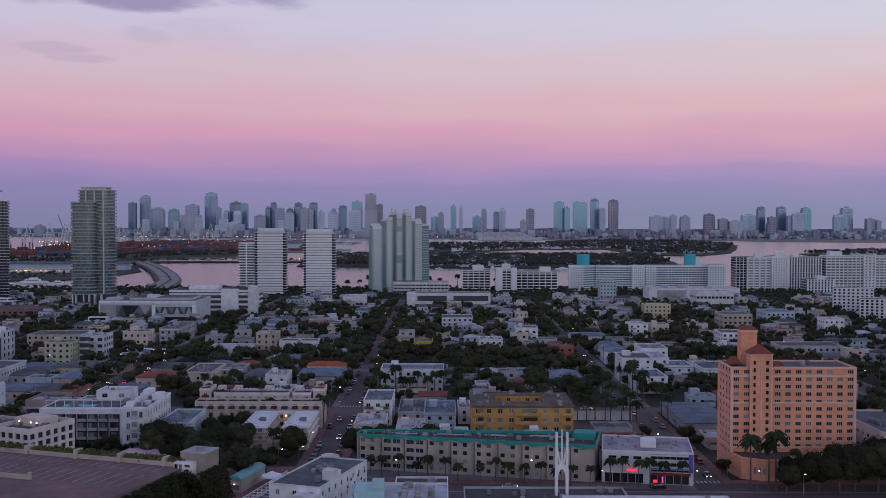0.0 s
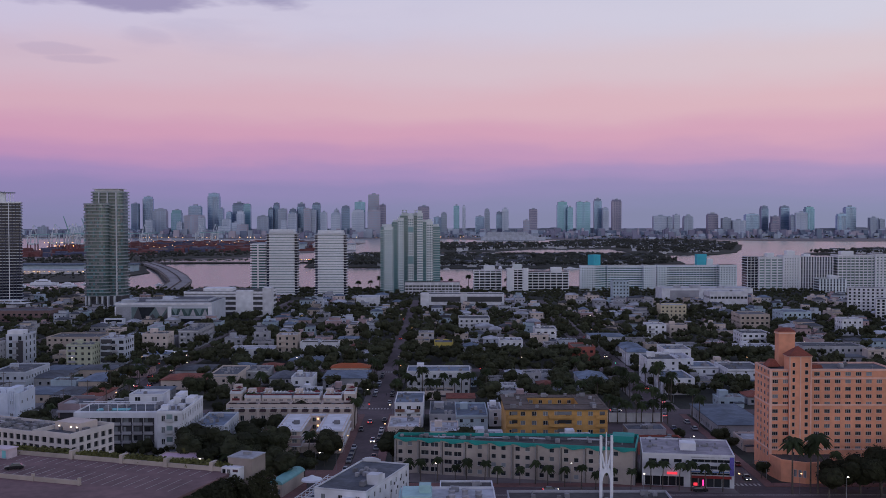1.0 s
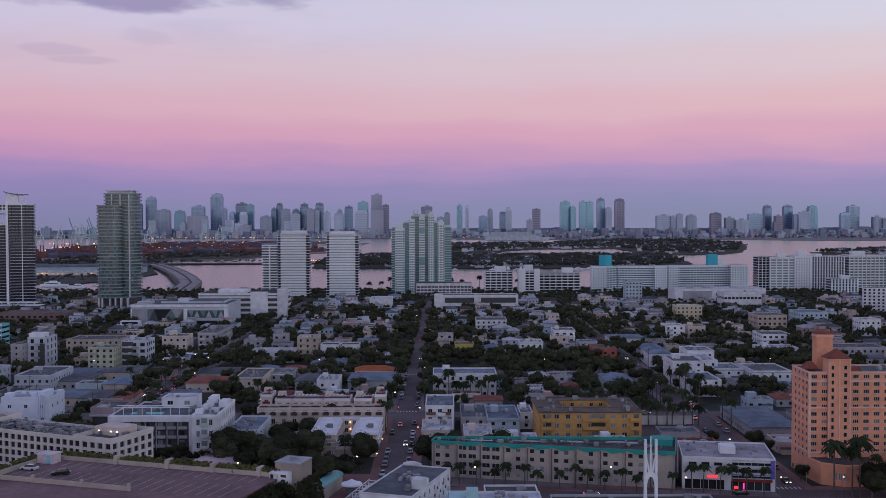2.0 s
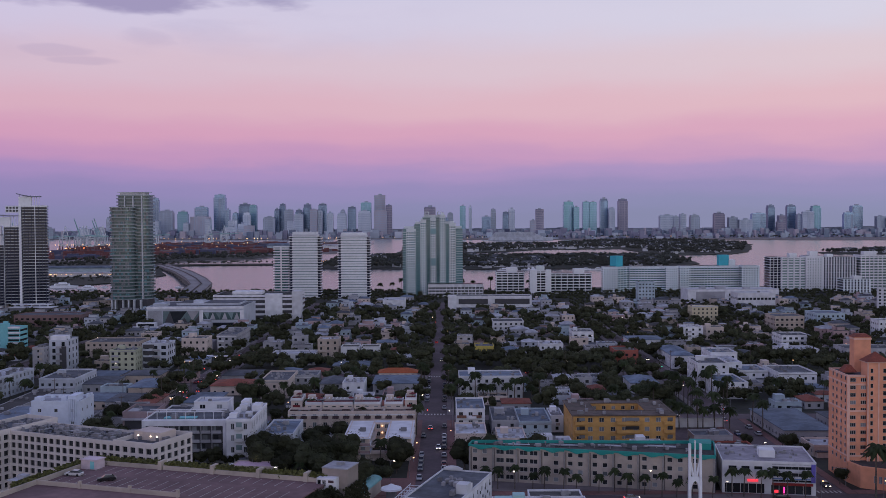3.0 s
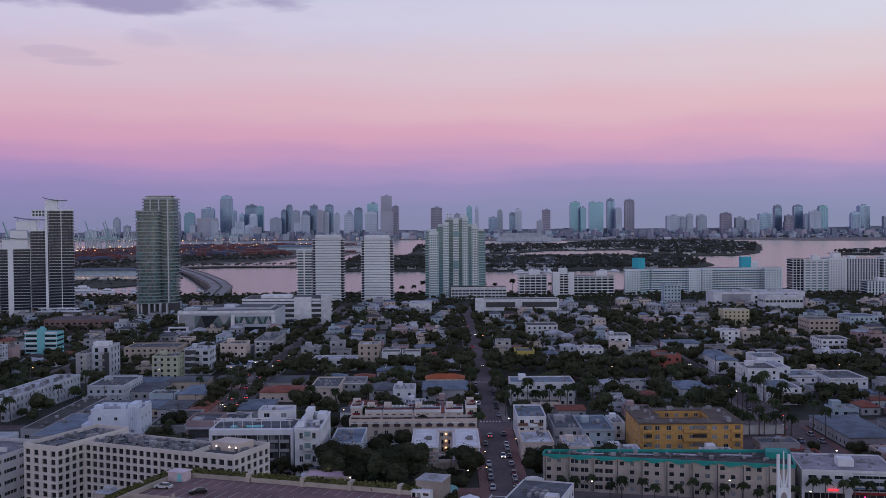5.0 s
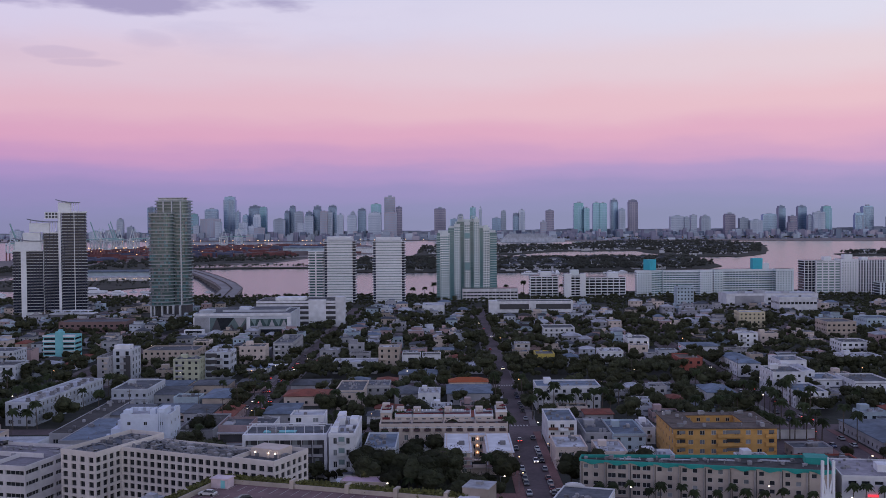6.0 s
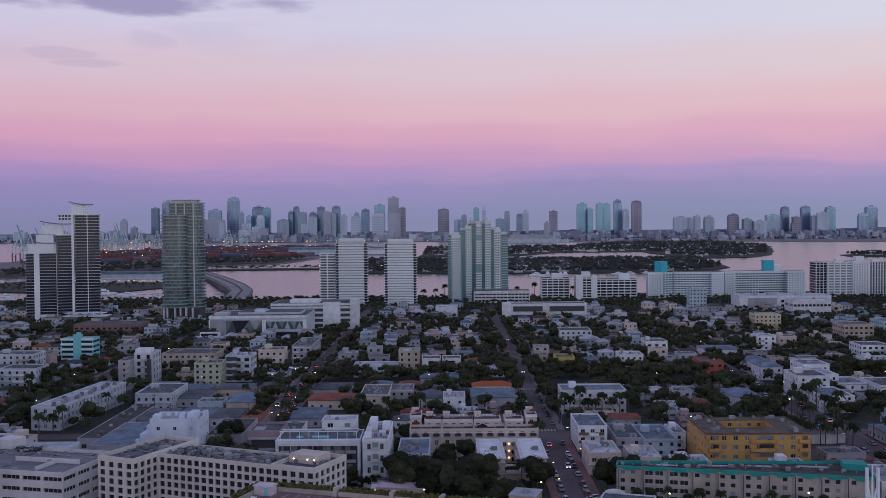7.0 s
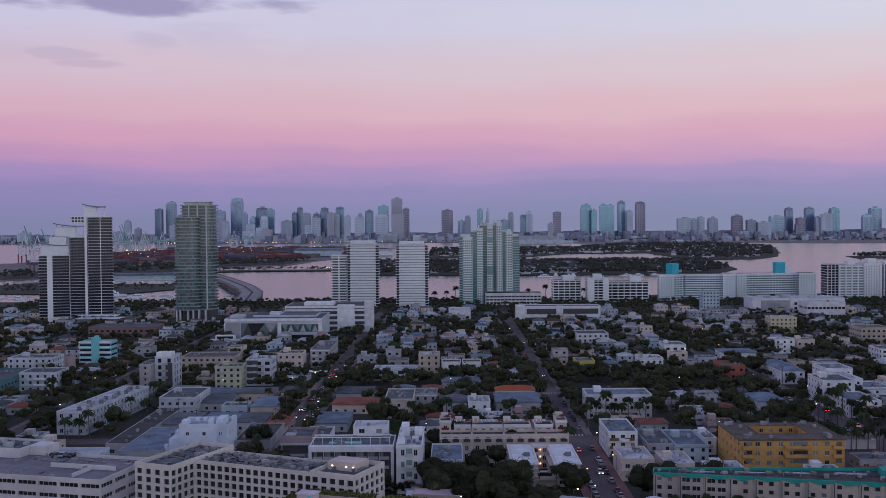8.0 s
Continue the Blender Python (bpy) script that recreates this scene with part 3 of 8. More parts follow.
tagged(new("road_marking", s.mesh("road_marking", LINE)), "double centre line of the avenue", kind="structure")


# ---- towers along the bay ----
def ring(w, d, r, n=5):
    """A rounded rectangle, front centre at the origin."""
    out = []
    for cx, cy, a0 in ((w / 2 - r, r, -90), (w / 2 - r, d - r, 0), (-w / 2 + r, d - r, 90), (-w / 2 + r, r, 180)):
        for i in range(n + 1):
            a = radians(a0 + 90 * i / n)
            out.append((cx + r * math.cos(a), cy + r * math.sin(a)))
    return out


def prism(s, pts, z0, z1, slot=0):
    n = len(pts)
    for i in range(n):
        (ax, ay), (bx, by) = pts[i], pts[(i + 1) % n]
        s.face(((ax, ay, z0), (bx, by, z0), (bx, by, z1), (ax, ay, z1)), slot)
    s.face([(x, y, z1) for x, y in pts], slot)
    s.face([(x, y, z0) for x, y in reversed(pts)], slot)


def stack(root, ox, oy, w, d, z0, h, floors, core_m, slab_m, over=1.0, thick=0.35, rail=1.0, r=0.0, rail_m=None, names="balcony"):
    """A glazed core with one slab and railing for each floor."""
    core = ring(w, d, r) if r else [(-w / 2, 0), (w / 2, 0), (w / 2, d), (-w / 2, d)]
    s = Shell()
    prism(s, [(ox + x, oy + y) for x, y in core], z0, z0 + h)
    part("core", s, core_m, root)
    big = ring(w + 2 * over, d + 2 * over, r + over) if r else [(-w / 2 - over, 0), (w / 2 + over, 0), (w / 2 + over, d + 2 * over), (-w / 2 - over, d + 2 * over)]
    s = Shell()
    prism(s, big, 0, thick)
    if rail > thick:
        n = len(big)
        for i in range(n):
            (ax, ay), (bx, by) = big[i], big[(i + 1) % n]
            s.face(((ax, ay, thick), (bx, by, thick), (bx, by, rail), (ax, ay, rail)), 1)
    me = s.mesh(names, slab_m, rail_m or slab_m)
    for f in range(floors + 1):
        child(names, me, root, pose(ox, oy - over, z0 + h * f / floors - (thick if f == floors else 0)))


BALC = mat("pale_balcony_edge", (0.6, 0.63, 0.66), 0.6, 0.1, 0.5, 0.15, 0.1)
TBALC = mat("greyed_balcony_edge", (0.42, 0.44, 0.48), 0.6, 0.1, 0.5, 0.15, 0.1)
BRONZE = glass("bronze_tower_glass", (0.12, 0.2, 0.2), 0.15, 0.2)
RAILG = glass("balcony_glass_rail", (0.19, 0.265, 0.27), 0.16)
DKGLASS = glass("dark_tower_glass", (0.026, 0.034, 0.062), 0.15)
DKGLASS.node_tree.nodes["Principled BSDF"].inputs["IOR"].default_value = 1.4
GREYRAIL = mat("grey_balcony_rail", (0.055, 0.06, 0.1), 0.6, 0.1, 0.5, 0.15, 0.1)
GREYRAIL.node_tree.nodes["Principled BSDF"].inputs["Specular IOR Level"].default_value = 0.2
TWHITE = mat("tower_white_paint", (0.8, 0.82, 0.85), 0.7, 0.06, 0.4, 0.12, 0.03)
TPALE = mat("tower_pale_green_paint", (0.72, 0.78, 0.79), 0.7, 0.06, 0.4, 0.12, 0.03)

t_ = thing("residential_tower", "curved grey-green glass residential tower with a balcony ring on every floor", "tower", pose(-325, 943, 0))
claim(-322, 935, 50, 60)
stack(t_, -4.5, 0, 21, 20, 10, 84, 27, BRONZE, TBALC, 1.6, 0.34, 1.1, 6, RAILG)
stack(t_, 3.5, 9, 29, 20, 10, 95, 31, BRONZE, TBALC, 1.6, 0.34, 1.1, 5, RAILG)
rr_, used = random.Random(64), set()
for m_, nm, n in ((PANEL, "balcony_screen", 100), (TGLASS, "teal_glazing", 150)):
    s = Shell()
    for _ in range(n):
        f, a = rr_.randint(0, 26), rr_.randint(0, 15)
        if (f, a) in used:
            continue
        used.add((f, a))
        if a < 10:
            s.box(-14.0 + a * 1.9, -0.9, 10.4 + f * 84 / 27, -12.4 + a * 1.9, -0.45, 12.7 + f * 84 / 27)
        else:
            s.box(6.3 + (a - 10) * 2.0, 8.1, 10.4 + f * 95 / 31, 8.0 + (a - 10) * 2.0, 8.6, 12.7 + f * 95 / 31)
    tagged(part(nm, s, m_, t_), kind="stuff")
for x0 in (-3.2, 4.5, 12.5):
    s = Shell()
    s.box(x0 - 0.5, 7.1, 10, x0 + 0.5, 9.1, 105)
    part("fin", s, BALC, t_)
box_parts("plant_room", BALC, t_, (-9, 13, 105, 14, 26, 108), (-11, 11.5, 108, 16, 28, 108.5))
box_parts("podium_pier", BALC, t_, *((x0, -1, 0, x0 + 1.2, 24, 10) for x0 in (-14, -11, -4, 1, 6, 12)))
box_parts("podium", DARKW, t_, (-9, 3, 0, 18, 26, 10))


def plate(s, x0, x1, y0, y1, za, zb, t=0.8):
    """A tilted roof plate."""
    lo = [(x0, y0, za - t), (x1, y0, zb - t), (x1, y1, zb - t), (x0, y1, za - t)]
    hi = [(x, y, z + t) for x, y, z in lo]
    s.face(hi), s.face(lo[::-1])
    for i in range(4):
        j = (i + 1) % 4
        s.face((lo[i], lo[j], hi[j], hi[i]))


def crown(root, x0, xm, x1, z0, zbox, ztop):
    """The white roof storey: a solid room, an open row of posts, and a canopy that dips from its raised end."""
    box_parts("roof_room", TWHITE, root, (x0, 1.5, z0, xm, 10, zbox))
    box_parts("roof_post", TWHITE, root, *((px, 1.5, z0, px + 0.5, 2.1, ztop - 2.2) for px in [xm + 0.3 + i * (x1 - xm - 1.2) / 3 for i in range(4)]))
    box_parts("canopy_post", GREYW, root, *((px, 2.5, zbox, px + 0.4, 3.0, ztop - 1.6) for px in [x0 + 0.8 + i * (xm - x0 - 1.6) / 3 for i in range(4)]))
    s = Shell()
    a, n = x0 - 1.8, 5
    wave = lambda u: ztop - 2.6 * min(1, 1.7 * u) ** 0.7
    for i in range(n):
        plate(s, a + (x1 + 0.8 - a) * i / n, a + (x1 + 0.8 - a) * (i + 1) / n, 0.2, 10, wave(i / n), wave((i + 1) / n))
    part("canopy", s, mat("blue_grey_canopy", (0.2, 0.22, 0.28), 0.7, 0.1), root)


def marina_tower(label, x, y, w, z0, top, floors, fins, dividers, crown_spec):
    root = thing("residential_tower", label, "tower", pose(x, y, 0, 0, 0, 17), "marina towers")
    stack(root, 0, 1, w - 1.6, 10, z0, top - z0, floors, DKGLASS, BALC, 0.8, 0.4, 0.95, 0, GREYRAIL)
    box_parts("pier", TWHITE, root, *fins)
    box_parts("balcony_divider", GREYRAIL, root, *((px, -0.1, z0, px + 0.3, 0.95, top) for px in dividers))
    box_parts("roof_edge", TWHITE, root, (-w / 2, -0.1, top, w / 2, 0.4, top + 1.2))
    crown(root, *crown_spec)
    return root


claim(-420, 920, 84, 44)
t_ = marina_tower("tall dark balconied tower with a white hat-shaped roof", -402.5, 929, 22, 8, 95, 33, ((-13.2, -0.4, 0, -11.1, 11, 96), (0.0, -0.25, 8, 0.6, 0.1, 95)), (-8.4, -5.6, -2.8, 3.2, 6, 8.8), (-13.2, -2.5, 4.6, 96, 104.2, 107.2))
screen = Shell()
screen.box(-24.5, 3, 89.8, -13.25, 3.8, 96)
panel = part("roof_screen", screen, TWHITE, t_)
for i in range(4):
    box_parts("screen_opening", DARKW, panel, *((-23.7 + i * 2.7, 2.9, 90.6 + k * 2.7, -21.9 + i * 2.7, 3.05, 92.4 + k * 2.7) for k in (0, 1)))
t_ = marina_tower("middle dark balconied tower with a white hat-shaped roof", -423.5, 931, 14, 8, 77, 26, ((-7.2, -0.3, 0, -6.9, 11, 78),), (-4.6, -1.8, 1.4, 4.2), (-18.5, -1.5, 6, 78, 86, 90))
box_parts("white_flank", TWHITE, t_, (-24, 3, 0, -9.5, 11, 77.5))
t_ = marina_tower("shorter marina tower with a broad white pier", -443, 927, 27, 6, 61, 21, ((-6.2, -0.6, 0, -1.6, 0.2, 62.4),), (-11, -8.6, 1.2, 3.8, 6.4, 9, 11.4), (-11, 8, 12, 62.2, 69.5, 73))
t_ = thing("clubhouse", "low white terraced building with a row of pale roof canopies", "building", pose(-397, 903, 0))
# Shade under the terraces is put into the wall's dark grey.
box_parts("wall", mat("shaded_terrace_wall", (0.2, 0.2, 0.23), 0.85, 0.15, 0.8, 0.2, 0.1), t_, (-18, 0, 0, 18, 14, 6.4))
box_parts("terrace_slab", TWHITE, t_, (-19, -1, 6.4, 19, 15, 6.9), (-19, -1.2, 3.0, 19, -0.02, 3.4))
for i in range(5):
    s = Shell()
    plate(s, -17.6 + i * 7.2, -12 + i * 7.2, 1, 10, 9.4, 9.4, 0.4), s.box(-15.6 + i * 7.2, 4, 6.9, -14.8 + i * 7.2, 5, 9.0)
    part("canopy", s, TWHITE, t_)

for x, w, h, lbl in ((-181, 30, 67, "white apartment slab with continuous banded storeys"), (-130, 30.5, 66, "white apartment slab with continuous banded storeys")):
    t_ = thing("apartment_slab", lbl, "tower", pose(x, 1078, 0), "twin white slabs")
    claim(x, 1068, w, 36)
    stack(t_, 0, 2, w - 5, 14, 1, h - 1, 24, RAILG, TWHITE, 0.8, 2.0, 2.0, 0)
    stack(t_, -w / 2 + 0.6, 3, 3, 12, 1, h - 3, 23, DKGLASS, TWHITE, 1.0, 0.5, 0.5, 0)
    stack(t_, w / 2 - 0.6, 3, 3, 12, 1, h - 3, 23, DKGLASS, TWHITE, 1.0, 0.5, 0.5, 0)
    s = Shell()
    s.box(-w / 2 + 2, 3, h, w / 2 - 3, 20, h + 2.5)
    part("roof_plant", s, TWHITE, t_)
t_ = thing("apartment_wing", "lower white wing with deep balconies beside the slab", "tower", pose(-206, 1080, 0))
claim(-206, 1072, 18, 30)
stack(t_, 0, 2, 13.5, 14, 1, 53, 19, TGLASS, TWHITE, 1.4, 0.7, 1.2, 0)
s = Shell()
s.box(-0.7, 0, 0, 0.7, 0.58, 54.5)
part("fin", s, TWHITE, t_)

TEALP2 = mat("tower_teal_spandrel", (0.2, 0.35, 0.37), 0.5, 0.1, 0.4, 0.15, 0.05)
# pale green stepped tower
t_ = thing("apartment_tower", "pale green stepped apartment tower with white piers and teal glass", "tower", pose(-48, 1117, 0))
claim(-48, 1110, 66, 40)
for ox, oy, w, d, h, fl in ((-25, 5, 14, 18, 72, 26), (-14, 3, 12, 20, 77, 28), (0, 2, 22, 22, 84, 31), (14, 3, 12, 20, 77, 28), (25, 5, 14, 18, 72, 26)):
    stack(t_, ox, oy, w, d, 0, h, fl, TGLASS, TEALP2, 0.3, 0.45, 0.45, 0, names="spandrel")
    s = Shell()
    s.box(ox - w / 2 + 1, oy + 3, h, ox + w / 2 - 1, oy + d - 3, h + 2.5)
    part("roof_room", s, TPALE, t_)
for ox, oy, w, h, fl in ((-23.6, 3.6, 10.4, 71, 26), (-10.4, 1.8, 6.4, 81, 29), (0.4, 0.8, 6.2, 83, 30), (10.4, 0.8, 6.2, 86, 31), (20.9, 3.2, 7.2, 77, 28)):
    s = Shell()
    n, fh = max(3, round(w / 1.9)), (h - 4) / fl
    holes = [(0.32 + w / n * c, 2.2 + fh * f, 0.32 + w / n * c + w / n - 0.64, 2.2 + fh * f + 1.45) for f in range(fl) for c in range(n)]
    s.wall((ox - w / 2, oy - 0.8, 0), (1, 0, 0), (0, -1, 0), w, 0, h, holes, 0.4)
    s.face(((ox - w / 2, oy - 0.8, 0), (ox - w / 2, oy + 1, 0), (ox - w / 2, oy + 1, h), (ox - w / 2, oy - 0.8, h))), s.face(((ox + w / 2, oy + 1, 0), (ox + w / 2, oy - 0.8, 0), (ox + w / 2, oy - 0.8, h), (ox + w / 2, oy + 1, h)))
    s.face(((ox - w / 2, oy - 0.8, h), (ox + w / 2, oy - 0.8, h), (ox + w / 2, oy + 1, h), (ox - w / 2, oy + 1, h)))
    part("window_bay", s, TPALE, t_)
    s = Shell()
    s.box(ox - w / 2 + 0.1, oy - 0.42, 1, ox + w / 2 - 0.1, oy - 0.3, h - 1)
    part("bay_glazing", s, TGLASS, t_)
    box_parts("bay_cap", TPALE, t_, (ox - w / 2 - 0.3, oy - 1.0, h, ox + w / 2 + 0.3, oy + 2, h + 0.7), (ox - w * 0.3, oy + 0.5, h + 0.7, ox + w * 0.3, oy + 5, h + 3.2))
for ox, oy, w, h, fl in ((-30.6, 4.4, 3.6, 68, 25), (28.4, 4.4, 6.4, 68, 25), (-4.2, 3.0, 2.2, 78, 28)):
    stack(t_, ox, oy, w, 5, 2, h - 2, fl, TGLASS, TPALE, 0.7, 0.3, 1.0, 0, TEALP2)
box_parts("teal_panel", TEALP2, t_, (-2.6, -0.12, 66, 3.4, 0.0, 72), (-2.6, -0.12, 32, 3.4, 0.0, 40))
for ox in (-6.5, 7):
    s = Shell()
    for a in (-2, 2):
        s.box(ox + a - 0.4, 3, 85, ox + a + 0.4, 9, 90)
    s.box(ox - 2.4, 3, 89.4, ox + 2.4, 9, 90.2), s.box(ox - 2.4, 3, 87, ox + 2.4, 9, 87.5)
    part("roof_frame", s, TPALE, t_)


def slab_block(label, x, y, w, d, h, floors, rot=0, wall_m=TWHITE, bays=0, boxes=(), over=0.5, thick=1.0, core=PANE, pier=0.35):
    root = thing("apartment_block", label, "building", pose(x, y, 0, 0, 0, rot), "bayside apartment blocks")
    claim(x, y, w, d, rot)
    stack(root, 0, over, w, d, 0, h, floors, core, wall_m, over, thick, thick, 0, names="floor_band")
    n = bays or max(2, round(w / 6))
    for i in range(n + 1):
        s = Shell()
        px = -w / 2 + w * i / n
        s.box(px - pier, -0.45, 0, px + pier, over + 0.1, h)
        part("pier", s, wall_m, root)
    for bx, bw, bh, bm_ in boxes:
        s = Shell()
        s.box(bx - bw / 2, 3, h, bx + bw / 2, min(d, 12), h + bh)
        part("roof_house", s, bm_, root)
    return root


def end_wall(root, x0, x1, y0, y1, h, m):
    s = Shell()
    s.box(x0, y0, 0, x1, y1, h)
    part("end_wall", s, m, root)


r_ = slab_block("white gridded parking podium at the foot of the tower", -24, 1098, 58, 18, 13, 4, 0, WHITE, 15, (), 0.3, 1.7)


AQUA = mat("aqua_roof_house", (0.06, 0.5, 0.62), 0.7, 0.1, 0.4, 0.15, 0.05)
LAVW = mat("pale_turquoise_white_paint", (0.8, 0.87, 0.91), 0.75, 0.08, 0.4, 0.15, 0.03)
slab_block("white balconied apartment block by the water", 36, 1130, 30, 18, 24, 8, 0, TWHITE, 5, ((2, 12, 5, TWHITE),))
r_ = slab_block("white apartment block with a blank end wall", 68, 1118, 22, 18, 26, 9, 0, TWHITE, 4, ((0, 9, 5, TPALE),))
end_wall(r_, -11.5, -4, -0.6, 5, 27, TWHITE), end_wall(r_, 6, 11.5, -0.6, 5, 27, TWHITE)
slab_block("white balconied apartment block by the water", 102, 1135, 46, 18, 22, 7, 0, TWHITE, 7, ((10, 12, 5, TWHITE),))
# the long turquoise-tinted block: four wings in a zigzag
for x, y, w, rot, bays, pier, thick, boxes in ((147.5, 1148, 14, 0, 5, 0.75, 1.3, ()), (162.5, 1158, 24, 38, 5, 0.12, 1.15, ((-1, 11, 12, AQUA),)), (193, 1160, 42, -6, 13, 0.12, 1.25, ()), (217, 1150, 12, 0, 5, 0.7, 1.4, ()), (232, 1156, 9, 0, 3, 0.7, 1.4, ()), (266, 1170, 62, 3, 19, 0.12, 1.25, ((15, 11, 12, AQUA), (24, 8, 6.5, LAVW))), (307, 1160, 18, 0, 6, 0.75, 1.3, ())):
    slab_block("long pale turquoise apartment block of many small bays", x, y, w, 14, 28.5 if pier > 0.5 else 28, 11, rot, LAVW, bays, boxes, 0.3, thick, TGLASS, pier)
for x, y, w, h, bays, thick, pier, boxes in ((326, 1153, 12, 38, 3, 0.5, 0.2, ()), (345.5, 1150, 27, 38, 4, 1.2, 0.55, ((0, 8, 4, TWHITE),)), (367.5, 1148, 17, 39.5, 6, 1.6, 0.75, ((0, 9, 5, TWHITE),)), (395.5, 1153, 39, 38, 13, 0.4, 0.5, ((-8, 7, 3, TWHITE),)), (441, 1150, 42, 40, 9, 1.3, 0.3, ((-10, 14, 4, TWHITE),)), (467, 1148, 12, 41, 3, 1.8, 0.9, ()), (488, 1150, 28, 40, 6, 1.3, 0.3, ())):
    slab_block("white bayside apartment block with dark balconies", x + 6.5, y, w, 20, h, 13, 0, TWHITE, bays, boxes, 0.8, thick, DKGLASS if thick < 1 else RAILG, pier)
slab_block("pale apartment block on the avenue", 398, 1090, 27, 18, 17, 6, 0, LAVW, 8, ((2, 9, 3, TWHITE),), 0.5, 0.6, DKGLASS, 0.8)
block("apartment_house", "white apartment house with a grid of balconies", 342, 805, 32, 18, 17, WHITE, RGREY, 7, 3.3, (1.8, 1.6), rot=-20)
block("apartment_house", "white apartment house with a grid of balconies", 342, 862, 32, 18, 22, WHITE, RGREY, 8, 3.3, (1.6, 1.5), rot=-20)

# ---- commercial row before the bay ----
r_ = block("department_store", "white department store with dark triangular glass panels", -222, 775, 72, 50, 20, DULLW, RGREY, 3, 9, (0.1, 0.1), sides="", units=8)
r_.matrix_basis = pose(-222, 775, 0) @ Matrix.Diagonal((1, 1, 0.87, 1))
s = Shell()
s.box(-24, -0.3, 3.5, 3, -0.02, 16.5)
part("glass_front", s, RAILG, r_)
for i, (tone, pts) in enumerate(((DARKW, ((-24, 3.5), (-15, 3.5), (-19, 16.5))), (PANE, ((-15, 3.5), (-6, 16.5), (-19, 16.5))), (DARKW, ((-15, 3.5), (-4, 3.5), (-8, 11))), (GREYW, ((-6, 16.5), (3, 16.5), (-2, 8))), (DARKW, ((-4, 3.5), (3, 3.5), (3, 13))))):
    s = Shell()
    s.face([(p, -0.36, q) for p, q in pts]), s.face([(p, -0.31, q) for p, q in reversed(pts)])
    part("triangle_panel", s, tone, r_)
s = Shell()
for i in range(14):
    s.box(-35.5 + i * 0.8, -0.3, 3, -35.1 + i * 0.8, -0.01, 17)
part("slats", s, GREYW, r_)
s = Shell()
s.box(6, -0.4, 1, 34, -0.02, 6.5)
part("shop_front", s, PANE, r_)
s = Shell()
s.box(6, -0.35, 9, 33.5, -0.02, 15.4)
part("window_band", s, BRONZE, r_)
for i, tone in enumerate((RAILG, GREYW, RAILG, GREYW, RAILG, GREYW)):
    x0 = 6.4 + i * 4.5
    pts = ((x0, 9.2), (x0 + 4.4, 9.2), (x0 + 2.4, 15.2)) if i % 2 else ((x0, 15.2), (x0 + 3.0, 9.2), (x0 + 4.4, 15.2))
    s = Shell()
    s.face([(p, -0.42, q) for p, q in pts]), s.face([(p, -0.36, q) for p, q in reversed(pts)])
    part("triangle_panel", s, tone, r_)
box_parts("upper_storey", DULLW, r_, (-18, 16, 20, 30, 44, 21.8), (-34, 8, 20, -24, 20, 22.2), (-6, 20, 21.8, 2, 28, 24))
box_parts("upper_roof", RGREY, r_, (-17.6, 16.4, 21.8, -6.4, 43.6, 22.0), (2.4, 16.4, 21.8, 29.6, 43.6, 22.0))
box_parts("cornice", WHITE, r_, (-36.4, -0.6, 18.2, 36.4, 0, 20.2), (3.4, -0.7, 0, 6, -0.05, 17), (33.6, -0.7, 0, 36.4, -0.05, 17), (-36.4, -0.7, 0, -35.6, -0.05, 17))
box_parts("low_annex", WHITE, r_, (-44, -16, 0, -2, -8, 4.4), (-40, -14, 4.4, -26, -8.2, 8))
box_parts("annex_glazing", PANE, r_, (-39, -14.1, 5.2, -27, -14.02, 7.2), (-42, -16.1, 1, -4, -16.02, 3.2))
r_ = thing("parking_garage", "white multi-storey parking garage with dark open decks", "garage", pose(-190, 846, 0))
claim(-190, 844, 76, 40)
# The solid core is dark to imitate the shade inside open decks.
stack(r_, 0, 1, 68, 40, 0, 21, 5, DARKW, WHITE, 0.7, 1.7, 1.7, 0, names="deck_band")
box_parts("stair_tower", WHITE, r_, (30, -1, 0, 37, 12, 24), (8, -0.8, 0, 22, 4, 22), (-20, 6, 21, 4, 22, 23.5))
r_ = block("bank_building", "long white building with a deep shaded recess", 5, 920, 74, 20, 13, WHITE, RGREY, 2, 9, (0.1, 0.1), sides="", units=5)
# Dark sheets on the flat wall paint the shade of deep openings.
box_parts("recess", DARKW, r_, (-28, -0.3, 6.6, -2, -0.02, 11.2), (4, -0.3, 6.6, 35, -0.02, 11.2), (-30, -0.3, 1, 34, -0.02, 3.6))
box_parts("stair_tower", WHITE, r_, (-37.5, -3, 0, -30, 3, 14.5), (-2, -1.5, 0, 4, 0, 14))
block("shop_hall", "flat white commercial hall", -82, 946, 20, 30, 8, WHITE, RWHITE, 1, 5, (2.5, 1.2))
r_ = block("market_hall", "long white market hall with a grey panelled front", 243, 1000, 88, 30, 12.6, WHITE, RWHITE, 2, 6, (3, 2), units=8, sides="")
box_parts("grey_panel", GREYW, r_, (-36, -0.3, 1.5, -8, -0.02, 11))
box_parts("window", PANE, r_, *((-4 + i * 4.2, -0.12, 2 + f * 4.4, -1.4 + i * 4.2, -0.02, 4.6 + f * 4.4) for i in range(9) for f in (0, 1)))
box_parts("roof_plant", RWHITE, r_, (-30, 8, 12.6, -24, 14, 15), (-14, 10, 12.6, -4, 16, 15.6), (12, 6, 12.6, 18, 12, 14.6))
r_ = block("office_house", "white office house with a band of dark windows", 246, 935, 34, 24, 14, WHITE, RWHITE, 2, 3.2, (2.6, 2.0))
block("apartment_house", "blue-grey painted narrow apartment house", 159.5, 1000, 16, 14, 20, BLUEW, RGREY, 6, 3, (1.4, 1.4))
